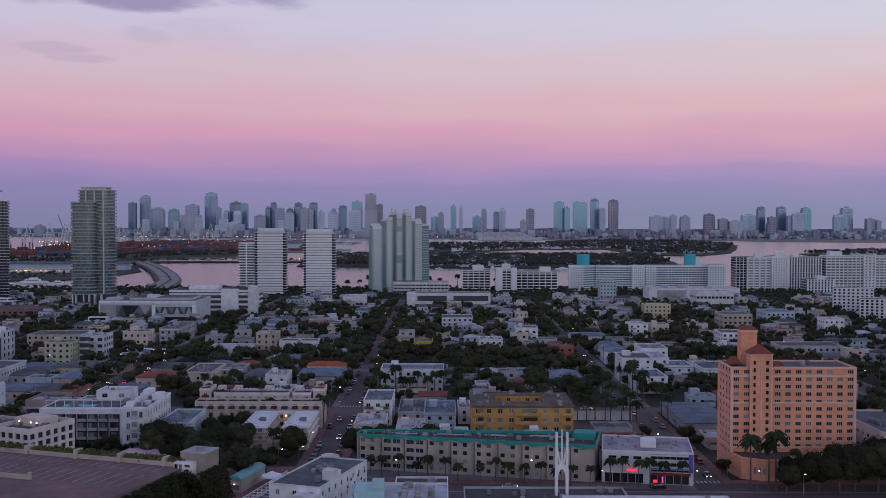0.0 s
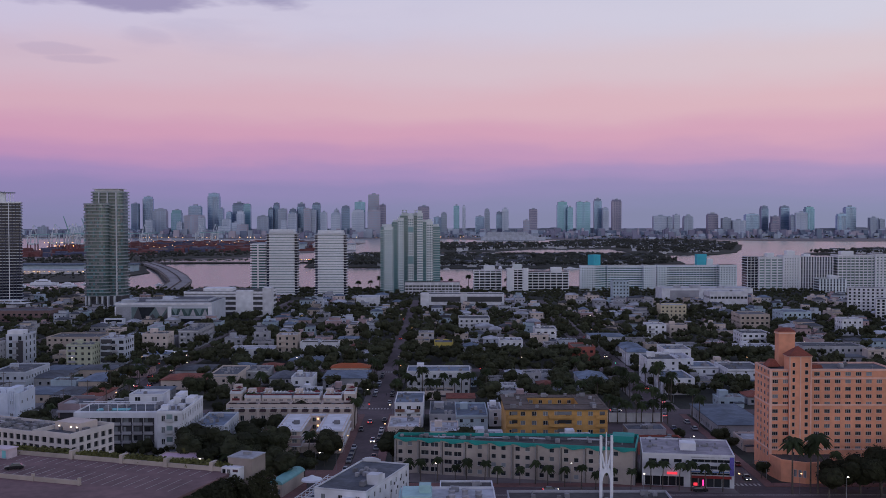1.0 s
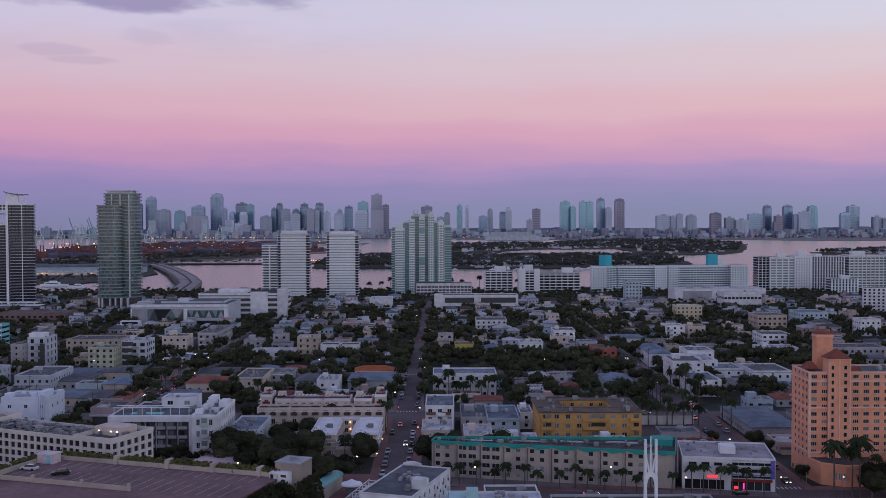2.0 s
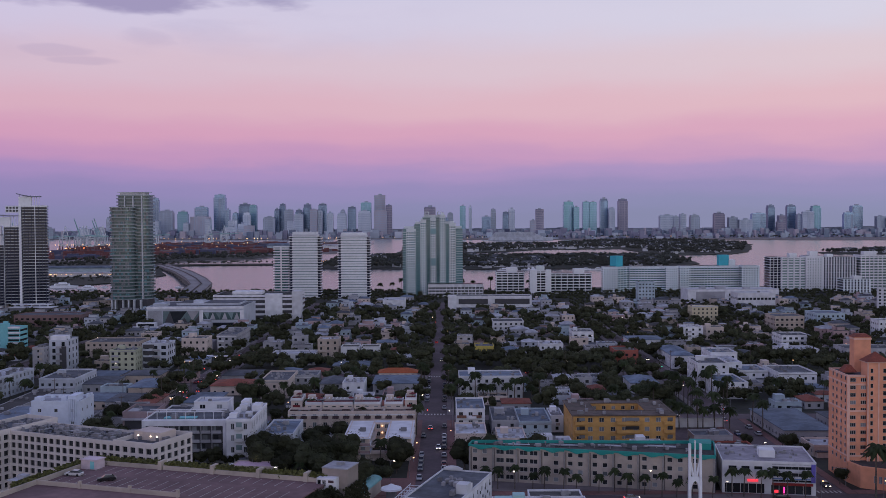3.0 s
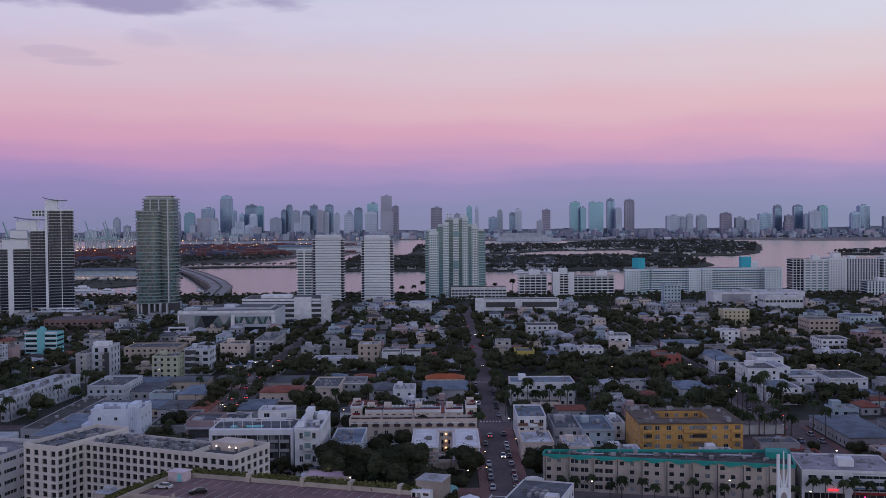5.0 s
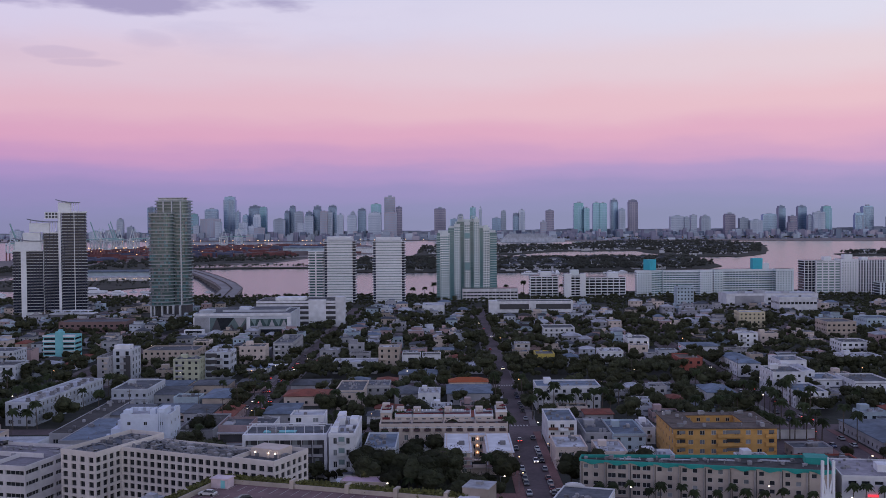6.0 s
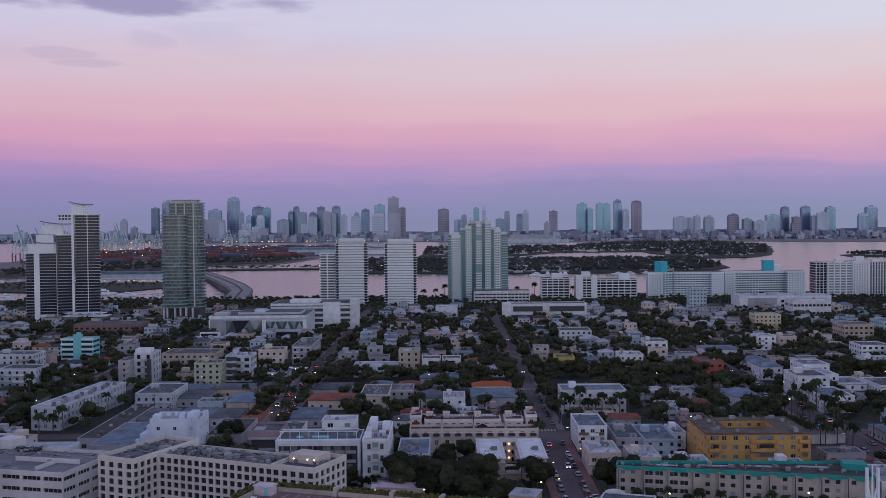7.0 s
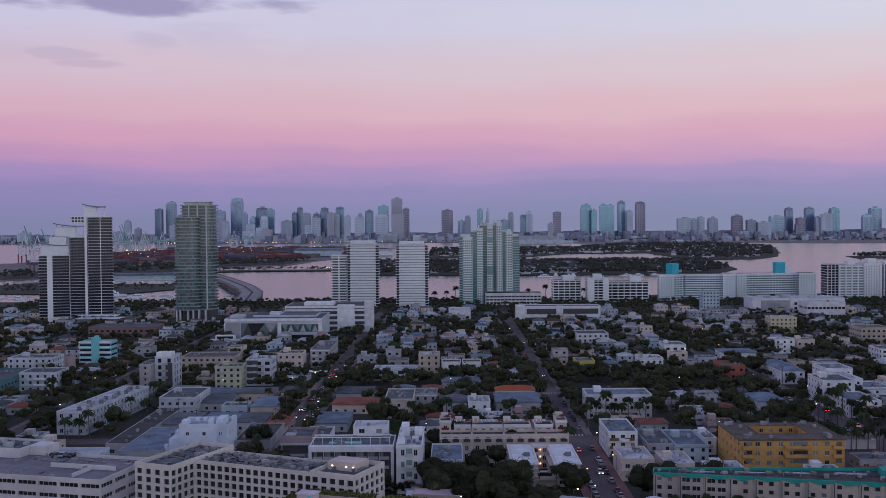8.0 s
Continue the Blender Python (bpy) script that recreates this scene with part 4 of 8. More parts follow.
block("apartment_house", "lemon-coloured apartment house with a stepped roof", 169, 813, 20, 16, 12, mat("pale_yellow_stucco", (0.64, 0.57, 0.4), 0.85, 0.1, 0.8, 0.15, 0.1), RWHITE, 4, 3, (1.3, 1.3), units=4)
block("warehouse", "brick-red low commercial building", -345, 806, 52, 26, 8.6, BRICKW, RGREY, 2, 4, (2.2, 1.4), units=4)
r_ = block("office_house", "turquoise office house with white window bands", -311, 648, 20, 12, 15.4, TEALW, RWHITE, 5, 22, (19, 1.3), units=3)
box_parts("stair_tower", TEALW, r_, (-2.2, -0.7, 0, 2.6, 3, 18.4), (-0.6, 0.4, 18.4, 1.8, 2.6, 19.6))
for f in range(5):
    s = Shell()
    s.box(-10.2, -0.5, 2.4 + f * 3.2, 10.2, -0.02, 3.4 + f * 3.2)
    part("white_band", s, WHITE, r_)

# ---- the near buildings ----
# salmon-coloured hotel tower
r_ = thing("apartment_hotel", "salmon-pink thirteen-storey apartment hotel with tiled roof turrets", "building", pose(109.9, 323, 0))
claim(109.2, 316, 44, 34)
rnd = random.Random(5)
facades(r_, 39, 16, 33.0, 5.0, PINKW, "F", 12, 3.0, (1.8, 1.25), 0.6, (PANE, PANE, PANE, PANEL), FRAMEW, 2, 0.03, rnd)
flat_roof(r_, 39, 16, 33.0, RGREY, PINKT, 0.5, 5)
s = Shell()
s.box(-19.5, 0, 0, 19.5, 16, 5)
part("base_storey", s, PINKW, r_)
for z in (8.0, 22.0, 30.3):
    s = Shell()
    s.box(-19.62, -0.12, z, 19.62, 0.02, z + 0.5), s.box(-19.62, 0.02, z, -19.48, 16, z + 0.5)
    part("string_course", s, PINKT, r_)
for x in (-19.4, 19.2):
    s = Shell()
    s.box(x - 0.3, -0.14, 5, x + 0.5, 0.02, 33.4)
    part("corner_strip", s, PINKT, r_)
for i in range(12):
    child("window", window_mesh(0.9, 1.3, PANE, FRAMEW, 0), r_, pose(-19.56, 12, 6.0 + i * 2.33, 0, 0, 270))
    for y0 in (1.8, 5.2, 8.8):
        child("window", window_mesh(0.9, 1.3, PANE, FRAMEW, 0), r_, pose(-19.56, y0, 6.0 + i * 2.33, 0, 0, 270))
s = Shell()
s.wall((-13.8, -1.0, 0), (1, 0, 0), (0, -1, 0), 6.8, 0, 37.3, [(0.9, 6.2 + i * 2.33, 1.8, 7.6 + i * 2.33) for i in range(13)] + [(4.8, 6.2 + i * 2.33, 5.9, 7.6 + i * 2.33) for i in range(13)])
s.box(-13.8, -0.99, 0, -13.6, 4.5, 37.3), s.box(-7.2, -0.99, 0, -7.0, 4.5, 37.3), s.box(-13.8, 4.3, 33, -7.0, 4.5, 37.3)
tur = part("turret", s, PINKW, r_)
for i in range(13):
    child("window", window_mesh(0.9, 1.4, PANE, FRAMEW, 0), tur, pose(-12.45, -0.8, 6.2 + i * 2.33))
    child("window", window_mesh(1.1, 1.4, PANE, FRAMEW, 0), tur, pose(-8.45, -0.8, 6.2 + i * 2.33))
for x in (-13.9, -10.6, -7.3):
    s = Shell()
    s.box(x, -1.14, 5, x + 0.4, -0.98, 37.3)
    part("pilaster", s, PINKT, r_)
s = Shell()
s.box(-14.1, -1.3, 37.3, -6.7, 4.8, 37.6)
part("eaves", s, PINKT, r_)
s = Shell()
a_ = [(-14.2, -1.4, 37.6), (-6.6, -1.4, 37.6), (-6.6, 4.9, 37.6), (-14.2, 4.9, 37.6)]
for i in range(4):
    s.face((a_[i], a_[(i + 1) % 4], (-10.4, 1.8, 40.6)))
part("pyramid_roof", s, RTILE, r_)
s = Shell()
s.box(-14.0, 9, 33, -8.8, 13, 44.2)
part("water_tower_housing", s, PINKW, r_)
s = Shell()
s.box(-14.2, 8.8, 43.4, -8.6, 13.2, 43.9)
part("cornice", s, PINKT, r_)
s = Shell()
s.box(-14.3, 8.7, 44.2, -8.5, 13.3, 45.2, 0, 1.4)
part("cap_roof", s, RTILE, r_)
box_parts("small_tiled_roof", RTILE, r_, (-18.8, 5, 33.5, -14.6, 10, 35.6, 0, 1.4), (-6.4, 1.0, 33.5, -2.6, 6, 34.6, 0, 0.5))
s = Shell()
prism(s, [(-19.5, -0.05), (-18.2, -7), (-12, -11), (-4, -10), (0, -0.05)], 0, 6.0)
prism(s, [(-19.7, -0.05), (-18.4, -7.2), (-12.1, -11.3), (-3.8, -10.2), (0.2, -0.05)], 6.0, 6.7)
part("podium", s, PINKW, r_)
s = Shell()
prism(s, [(-19.0, -0.3), (-17.7, -6.6), (-11.9, -10.5), (-4.3, -9.5), (-0.5, -0.3)], 6.7, 6.72)
part("podium_roof", s, RDARK, r_)
for x in (-14.6, -13.4, -12.2):
    child("window", window_mesh(0.9, 2.2, PANEL, FRAMEW, 1), r_, pose(x, -9.35 - (x + 14.6) * 0.645, 2.0, 0, 0, -32.8))

# long apartment house with the turquoise parapet
r_ = thing("apartment_house", "long beige apartment house with a wavy turquoise roof parapet", "building", pose(9.5, 319.1, 0, 0, 0, -13) @ Matrix.Diagonal((1, 1, 0.91, 1)))
deep = lambda x: 4.4 + (x + 37.5) / 75 * 14.5  # the plan is a wedge between two street grids
claim(11, 309, 76, 26)
rnd = random.Random(9)
s = Shell()
holes = []
for g in range(19):
    x = 1.0 + (g // 2) * 7.5 + (g % 2) * 3.1
    if g in (2, 3, 4, 5):
        kind = (2.5, 1.6, DARKW)
    else:
        kind = (1.5, 1.5, PANE)
    for f in range(4):
        z = 1.0 + f * 2.85
        if kind[0] < 2 and rnd.random() < 0.12:
            continue
        holes.append((x, z, x + kind[0], z + kind[1]))
        child("window", window_mesh(kind[0], kind[1], rnd.choice((PANE, PANE, PANE, PANEL)) if kind[0] < 2 else PANE, FRAMEW, 0 if kind[0] < 2 else 1), r_, pose(-37.5 + x + kind[0] / 2, 0.24, z))
s.wall((-37.5, 0, 0), (1, 0, 0), (0, -1, 0), 75, 0, 12.0, holes, 0.26)
s.wall((37.5, 0, 0), (0, 1, 0), (1, 0, 0), deep(37.5), 0, 12.0), s.wall((-37.5, deep(-37.5), 0), (0, -1, 0), (-1, 0, 0), deep(-37.5), 0, 12.0)
s.face(((37.5, deep(37.5), 0), (-37.5, deep(-37.5), 0), (-37.5, deep(-37.5), 12.0), (37.5, deep(37.5), 12.0)))
part("wall", s, SANDC, r_)
for g in range(11):
    x = -37.4 + g * 7.46
    s = Shell()
    s.box(x - 0.22, -0.32, 0, x + 0.22, -0.01, 11.6)
    part("fin", s, CONC, r_)
    s = Shell()
    s.tube((x + 0.5, -0.12, 0.2), (x + 0.5, -0.12, 11.5), 0.09, 0.09, 6)
    part("downpipe", s, DARKW, r_)
s = Shell()
s.face(((-37.5, 0, 11.99), (37.5, 0, 11.99), (37.5, deep(37.5), 11.99), (-37.5, deep(-37.5), 11.99)))
part("roof", s, RDARK, r_)
s = Shell()
for g in range(10):  # each bay of the parapet sags in a wave
    x0 = -37.7 + g * 7.54
    n = 10
    for i in range(n):
        xa, xb = x0 + 7.54 * i / n, x0 + 7.54 * (i + 1) / n
        low = lambda u: 12.0 - 0.8 * (0.5 - 0.5 * math.cos(2 * math.pi * u)) ** 2 - 0.5 * u
        za, zb = low(i / n), low((i + 1) / n)
        s.face(((xa, -0.42, za), (xb, -0.42, zb), (xb, -0.42, 12.6), (xa, -0.42, 12.6)))
        s.face(((xa, -0.42, 12.6), (xb, -0.42, 12.6), (xb, -0.12, 12.6), (xa, -0.12, 12.6)))
        s.face(((xb, -0.12, 11.9), (xa, -0.12, 11.9), (xa, -0.12, 12.6), (xb, -0.12, 12.6)))
        s.face(((xa, -0.02, za), (xb, -0.02, zb), (xb, -0.42, zb), (xa, -0.42, za)))
part("front_parapet", s, TEALP, r_)
s = Shell()
prism(s, [(-37.7, deep(-37.7) - 0.2), (37.7, deep(37.7) - 0.2), (37.7, deep(37.7) + 0.2), (-37.7, deep(-37.7) + 0.2)], 11.9, 13.0)
part("rear_parapet", s, TEALP, r_)
box_parts("side_parapet", TEALP, r_, (37.4, -0.1, 11.9, 37.8, deep(37.4) - 0.25, 12.8), (-37.8, -0.1, 11.9, -37.4, deep(-37.8) - 0.25, 12.8))
box_parts("stair_head", TEALP, r_, (30, 9, 12.0, 36.6, 15.4, 14.2))
for i in range(9):
    x0 = -30 + i * 7.5 + rnd.uniform(-2, 2)
    child("roof_vent", roof_unit(2 if i % 3 else 0), r_, pose(x0, deep(x0) * rnd.uniform(0.3, 0.75), 12.0, 0, 0, 90 * (i % 3)))
for i in range(6):
    s = Shell()
    x0 = -33 + i * 11
    s.tube((x0, deep(x0) * 0.4, 12.25), (x0 + 7, deep(x0) * 0.6, 12.25), 0.16, 0.16, 6)
    part("roof_pipe", s, DARKW, r_)
for i in range(22):
    child("air_conditioner", roof_unit((0, 2, 1, 0)[i % 4]), r_, pose(-36 + i * 3.3, deep(-36 + i * 3.3) * rnd.uniform(0.25, 0.8), 12.0, 0, 0, 35 * i) @ Matrix.Diagonal((0.7, 0.7, 0.6, 1)))
for i in range(4):
    s = Shell()
    y0 = deep(-28 + i * 15) * 0.78 - 1.0
    s.box(-28 + i * 15, y0, 12.0, -19 + i * 15, y0 + 1.1, 12.3)
    part("skylight", s, RWHITE, r_)

# ochre apartment house round a court
r_ = thing("apartment_house", "ochre-yellow apartment house with long front balconies", "building", pose(28.5, 366, 0))
claim(28.5, 366, 38, 34)
facades(r_, 36, 9, 13.0, 0, OCHRE, "FL", 4, 3.6, (1.7, 1.6), 0.8, (PANE, PANEL, PANEL))
flat_roof(r_, 36, 9, 13.0, RBROWN, RBROWN, 0.12, 6)
facades(r_, 9, 21, 13.0, 0, OCHRE, "LR", 4, 4.2, (1.2, 1.3), 0.9, x0=-18, y0=9, name="west_wing_wall")
flat_roof(r_, 9, 21, 13.0, RBROWN, RBROWN, 0.12, 5, x0=-18, y0=9)
facades(r_, 9, 21, 13.0, 0, OCHRE, "LR", 4, 4.2, (1.2, 1.3), 0.9, x0=9, y0=9, name="east_wing_wall")
flat_roof(r_, 9, 21, 13.0, RBROWN, RBROWN, 0.12, 5, x0=9, y0=9)
facades(r_, 18, 6, 12.9, 0, OCHRE, "F", 4, 3, (1.4, 1.4), 0.9, x0=-9, y0=24, name="rear_wing_wall")
flat_roof(r_, 18, 6, 12.9, RBROWN, RBROWN, 0.12, 3, x0=-9, y0=24)
box_parts("roof_edge", RBROWN, r_, (-18.5, -0.5, 12.72, 18.5, -0.02, 13.14), (-18.5, -0.02, 12.72, -18.02, 30.3, 13.14), (18.02, -0.02, 12.72, 18.5, 30.3, 13.14), (-8.98, 9.02, 12.72, 8.98, 9.4, 13.14))
for f in range(4):
    for x0, x1 in ((-3.0, 5.6), (-17.4, -13.6), (13.8, 17.4)):
        z = 0.9 + f * 3.05
        s = Shell()
        s.box(x0, -1.4, z - 0.2, x1, 0, z), s.box(x0, -1.4, z, x1, -1.28, z + 0.95), s.box(x0, -1.28, z, x0 + 0.12, 0, z + 0.95), s.box(x1 - 0.12, -1.28, z, x1, 0, z + 0.95)
        part("balcony", s, OCHRE, r_)
        s = Shell()
        s.box(x0 + 0.4 * (x1 - x0), -0.06, z + 0.9, x1 - 0.35, 0.02, z + 2.1)
        part("balcony_door", s, PANEL if f % 2 else PANE, r_)

# corner shop building
r_ = thing("shop_building", "white two-storey corner shop building with red-lit ground floor", "building", pose(61.6, 309.0, 0, 0, 0, -9) @ Matrix.Diagonal((0.93, 0.86, 0.87, 1)))
claim(63.5, 308, 30, 32)
sheet("pavement_shop", [(49, 304.6), (74.9, 301.2), (74.9, 317), (49, 317)], 0.1, PAVE, "concrete pavement before the corner shops")
sheet("pavement_avenue", [(-27, 315.5), (48.9, 302.6), (48.9, 312), (-27, 328)], 0.11, PAVE, "concrete pavement before the long apartment house")
s = Shell()
s.wall((-14.5, 0, 0), (1, 0, 0), (0, -1, 0), 29, 0, 11, [(0.8, 0.2, 13.2, 3.6), (15.2, 0.2, 27.6, 3.4), (15.6, 6.2, 27.8, 7.6), (15.6, 8.6, 27.8, 9.8), (15.6, 4.3, 27.8, 5.2), (2, 8.3, 4.6, 9.6), (6, 8.3, 8.6, 9.6), (10, 8.3, 12.6, 9.6)], 0.8)
s.wall((14.5, 0, 0), (0, 1, 0), (1, 0, 0), 26, 0, 11), s.wall((-14.5, 26, 0), (0, -1, 0), (-1, 0, 0), 26, 0, 11), s.wall((14.5, 26, 0), (-1, 0, 0), (0, 1, 0), 29, 0, 11)
part("wall", s, WHITE, r_)
for x, z, w, h in ((-7.5, 0.2, 12.4, 3.4), (6.9, 0.2, 12.4, 3.2)):
    s = Shell()
    s.box(x - w / 2, 0.75, z, x + w / 2, 0.85, z + h)
    for i in range(5):
        s.box(x - w / 2 + i * w / 5, 0.6, z, x - w / 2 + i * w / 5 + 0.15, 0.75, z + h, 1)
    part("shop_window", s, (PANE, FRAMEW), r_)
for x, z, w, h in ((7.2, 6.2, 12.2, 1.4), (7.2, 4.3, 12.2, 0.9), (7.2, 8.6, 12.2, 1.2), (-11.2, 8.3, 2.6, 1.3), (-7.2, 8.3, 2.6, 1.3), (-3.2, 8.3, 2.6, 1.3)):
    child("window", window_mesh(w, h, PANE, FRAMEW, 5 if w > 3 else 0), r_, pose(x, 0.72, z))
flat_roof(r_, 29, 26, 11, mat("lavender_grey_roof", (0.36, 0.34, 0.38), 0.9, 0.2, 0.6, 0.35, 0.12), WHITE, 0.5, 34, size=0.5)
s = Shell()
s.box(-6.6, -0.5, 4.4, -3.4, -0.05, 5.1)
part("red_sign", s, NEON, r_, "glowing red shop sign")
s = Shell()
s.box(1, -0.3, 3.3, 13.6, -0.02, 4.2)
part("red_fascia", s, mat("red_fascia_board", (0.3, 0.02, 0.02), 0.6), r_)
for x, m_, h in ((1.8, NEON, 1.2), (4.6, PINKL, 2.6)):
    s = Shell()
    s.box(x, 0.3, 0.6, x + (0.4 if m_ is PINKL else 1.2), 0.5, 0.6 + h * 0.8)
    part("lit_display", s, m_, r_)
s = Shell()
s.box(13.0, -0.4, 4.5, 14.3, -0.02, 10.8)
part("blue_panel", s, mat("violet_blue_panel", (0.12, 0.1, 0.42), 0.6), r_)
for i, c in enumerate(((0.15, 0.25, 0.5), (0.5, 0.52, 0.55), (0.5, 0.52, 0.55))):
    s = Shell()
    s.box(1, -0.06, 5.35 + i * 2.45, 12.8, -0.02, 5.75 + i * 2.45)
    part("band", s, mat("stripe_" + "abc"[i], c, 0.7), r_)
s = Shell()
s.box(-2, 8, 11, 3, 14, 13.5)
part("stair_head", s, WHITE, r_)

# white two-legged pylon
r_ = thing("pylon", "tall white slender concrete pylon with an arched foot", "monument", pose(32.4, 279, 0))
claim(32.4, 279, 6, 4)
for side in (-1, 1):
    s = Shell()
    s.box(side * 1.45 - 0.36, -0.6, 0, side * 1.45 + 0.36, 0.6, 12), s.box(side * 1.45 - 0.3, -0.5, 12, side * 1.45 + 0.3, 0.5, 21.9)
    part("leg", s, TWHITE, r_)
    s = Shell()
    s.tube((side * 1.3, 0, 17.5), (side * 0.3, 0, 12.4), 0.2, 0.34, 6)
    part("inner_fin", s, TWHITE, r_)
s = Shell()
for i in range(12):
    a, b = math.pi * i / 12, math.pi * (i + 1) / 12
    p, q = (-1.1 * math.cos(a), 8.5 + 3.4 * math.sin(a)), (-1.1 * math.cos(b), 8.5 + 3.4 * math.sin(b))
    for y0, y1 in ((-0.45, 0.45),):
        s.face(((p[0], y0, p[1]), (q[0], y0, q[1]), (q[0], y0, 13), (p[0], y0, 13)))
        s.face(((q[0], y1, q[1]), (p[0], y1, p[1]), (p[0], y1, 13), (q[0], y1, 13)))
        s.face(((p[0], y1, p[1]), (q[0], y1, q[1]), (q[0], y0, q[1]), (p[0], y0, p[1])))
part("arch", s, TWHITE, r_)
s = Shell()
s.tube((0, 0, 12.4), (0, 0, 22.8), 0.34, 0.16, 6)
part("middle_fin", s, TWHITE, r_)

# cream office block with deep square windows, turned from the street grid
OFFICE = mat("cream_office_concrete", (0.67, 0.62, 0.59), 0.85, 0.06, 0.6, 0.15, 0.06)
r_ = thing("office_block", "cream office block with rows of square dark windows", "building", pose(-114, 288.5, 0, 0, 0, -24))
claim(-142, 301, 82, 34, -24, 4)
flat_roof(r_, 14, 17.5, 19.2, RGREY, OFFICE, 1.2, 4, x0=-16, y0=-0.5)
for z0, z1 in ((0, 9.5), (9.5, 19.0)):
    facades(r_, 14, 17.5, z1 + 0.1 * (z0 > 0), z0, OFFICE, "FR", 4, 2.6, (1.75, 1.6), 0.45, (PANE,), DARKW, 1, x0=-16, y0=-0.5, name="east_wall", reveal=0.45, joined=z0 == 0)
    facades(r_, 40, 14, z1 - 0.1 * (z0 > 0), z0, OFFICE, "F", 4, 2.35, (1.65, 1.6), 0.45, (PANE,), DARKW, 1, x0=-56, name="main_wall", reveal=0.45, joined=z0 == 0)
    facades(r_, 13, 30, z1 + 0.1 * (z0 > 0), z0, OFFICE, "FR", 4, 2.6, (1.75, 1.6), 0.45, (PANE,), DARKW, 1, x0=-69, y0=-11, name="west_wall", reveal=0.45, joined=z0 == 0)
flat_roof(r_, 40, 14, 19.0, RGREY, OFFICE, 0.8, 26, x0=-56)
flat_roof(r_, 13, 30, 19.2, RGREY, OFFICE, 1.2, 8, x0=-69, y0=-11)
s = Shell()
s.box(-15, 7, 19, -5.5, 14, 21.6)
part("plant_room", s, CREAM, r_)
for x in (-13.5, -9, -6.8):
    s = Shell()
    s.box(x, 6.8, 20.3, x + 0.26, 7, 20.55)
    part("wall_lamp", s, BULB, r_, "lit wall lamp on the plant room")

rr = random.Random(12)
for i in range(26):
    s = Shell()
    x, y = rr.uniform(-54, -19), rr.uniform(1.5, 12)
    if i % 2:
        s.tube((x, y, 19.3), (min(-17, x + rr.uniform(3, 9)), y, 19.3), 0.14, 0.14, 5)
    else:
        s.tube((x, y, 19.3), (x, min(13, y + rr.uniform(2, 6)), 19.3), 0.2, 0.2, 5)
    part("roof_pipe", s, METAL if i % 3 else DARKW, r_)

clutter(r_, -55, -17.5, 1, 13, 19.0, 150, 5), clutter(r_, -67.5, -57.5, -9, 17, 19.2, 46, 6)

# parking deck with planted edges
r_ = thing("parking_deck", "open rooftop parking deck with pale stall lines and planted edge", "garage", pose(-58, 253.5, 0, 0, 0, -18))
claim(-92, 236, 90, 60, -18, 3)
DECK = mat("worn_parking_deck", (0.215, 0.13, 0.133), 0.92, 0.2, 0.5, 0.3, 0.08)
s = Shell()
s.box(-72, -70, 17.6, -5, 0, 18.4)
part("deck_slab", s, DECK, r_)
s = Shell()
s.box(-72, -70, 0, -5, -0.4, 17.6)
part("body", s, CONC, r_)
for i in range(21):
    x = -70 + i * 3.0
    for y0, y1 in ((-8.6, -3.4), (-22.5, -17.5), (-17.2, -12.2)):
        s = Shell()
        s.box(x, y0, 18.41, x + 0.15, y1, 18.43)
        part("stall_line", s, LINE, r_)
for x0, x1 in ((-72, -52), (-51, -37), (-36, -24), (-23, -11), (-10, -5)):
    s = Shell()
    s.box(x0, -2.4, 18.4, x1, -2.0, 19.5)
    part("parapet_panel", s, SANDC, r_)
    s = Shell()
    s.box(x0, -0.4, 18.4, x1, 0, 19.0)
    part("planter", s, SANDC, r_)
    s = Shell()
    n = int((x1 - x0) * 22)
    s.box(x0 + 0.2, -1.8, 18.5, x1 - 0.2, 0.1, 19.75)
    rr = random.Random(int(x0))
    for i in range(n):
        cx, cy, cz = rr.uniform(x0 + 0.3, x1 - 0.3), rr.uniform(-1.9, 0.2), rr.uniform(18.9, 20.1)
        for k in range(4):
            v = Vector((rr.gauss(0, 1), rr.gauss(0, 1), rr.gauss(0, 1))).normalized() * 0.24
            u = v.orthogonal().normalized() * 0.24
            c = Vector((cx, cy, cz)) + Vector((rr.gauss(0, 0.25), rr.gauss(0, 0.25), rr.gauss(0, 0.2)))
            s.face((c - v - u, c + v - u, c + v + u, c - v + u))
    part("hedge", s, HEDGE, r_, "clipped hedge along the deck edge")
for x in (-51.7, -36.5, -23.5, -10.5):
    s = Shell()
    s.box(x - 0.5, -2.9, 18.4, x + 0.5, 0, 20.6, 0, 0.06)
    part("post", s, SANDC, r_)
box_parts("side_parapet", SANDC, r_, (-72.4, -70, 18.4, -72, 0, 19.6))
for y0, y1 in ((-14, -1), (-30, -16)):
    s = Shell()
    rr = random.Random(int(-y0))
    for i in range(900):
        c = Vector((rr.uniform(-75.0, -72.5), rr.uniform(y0, y1), rr.uniform(18.3, 20.0)))
        v = Vector((rr.gauss(0, 1), rr.gauss(0, 1), rr.gauss(0, 1))).normalized() * 0.24
        u = v.orthogonal().normalized() * 0.24
        s.face((c - v - u, c + v - u, c + v + u, c - v + u))
    part("hedge", s, HEDGE, r_, "clipped hedge along the deck flank")
box_parts("flank_planter", SANDC, r_, (-75.2, -31, 16.8, -72.42, -0.5, 18.35))
box_parts("flank_wall", CONC, r_, (-75.0, -31, 0, -72.44, -0.6, 16.78))
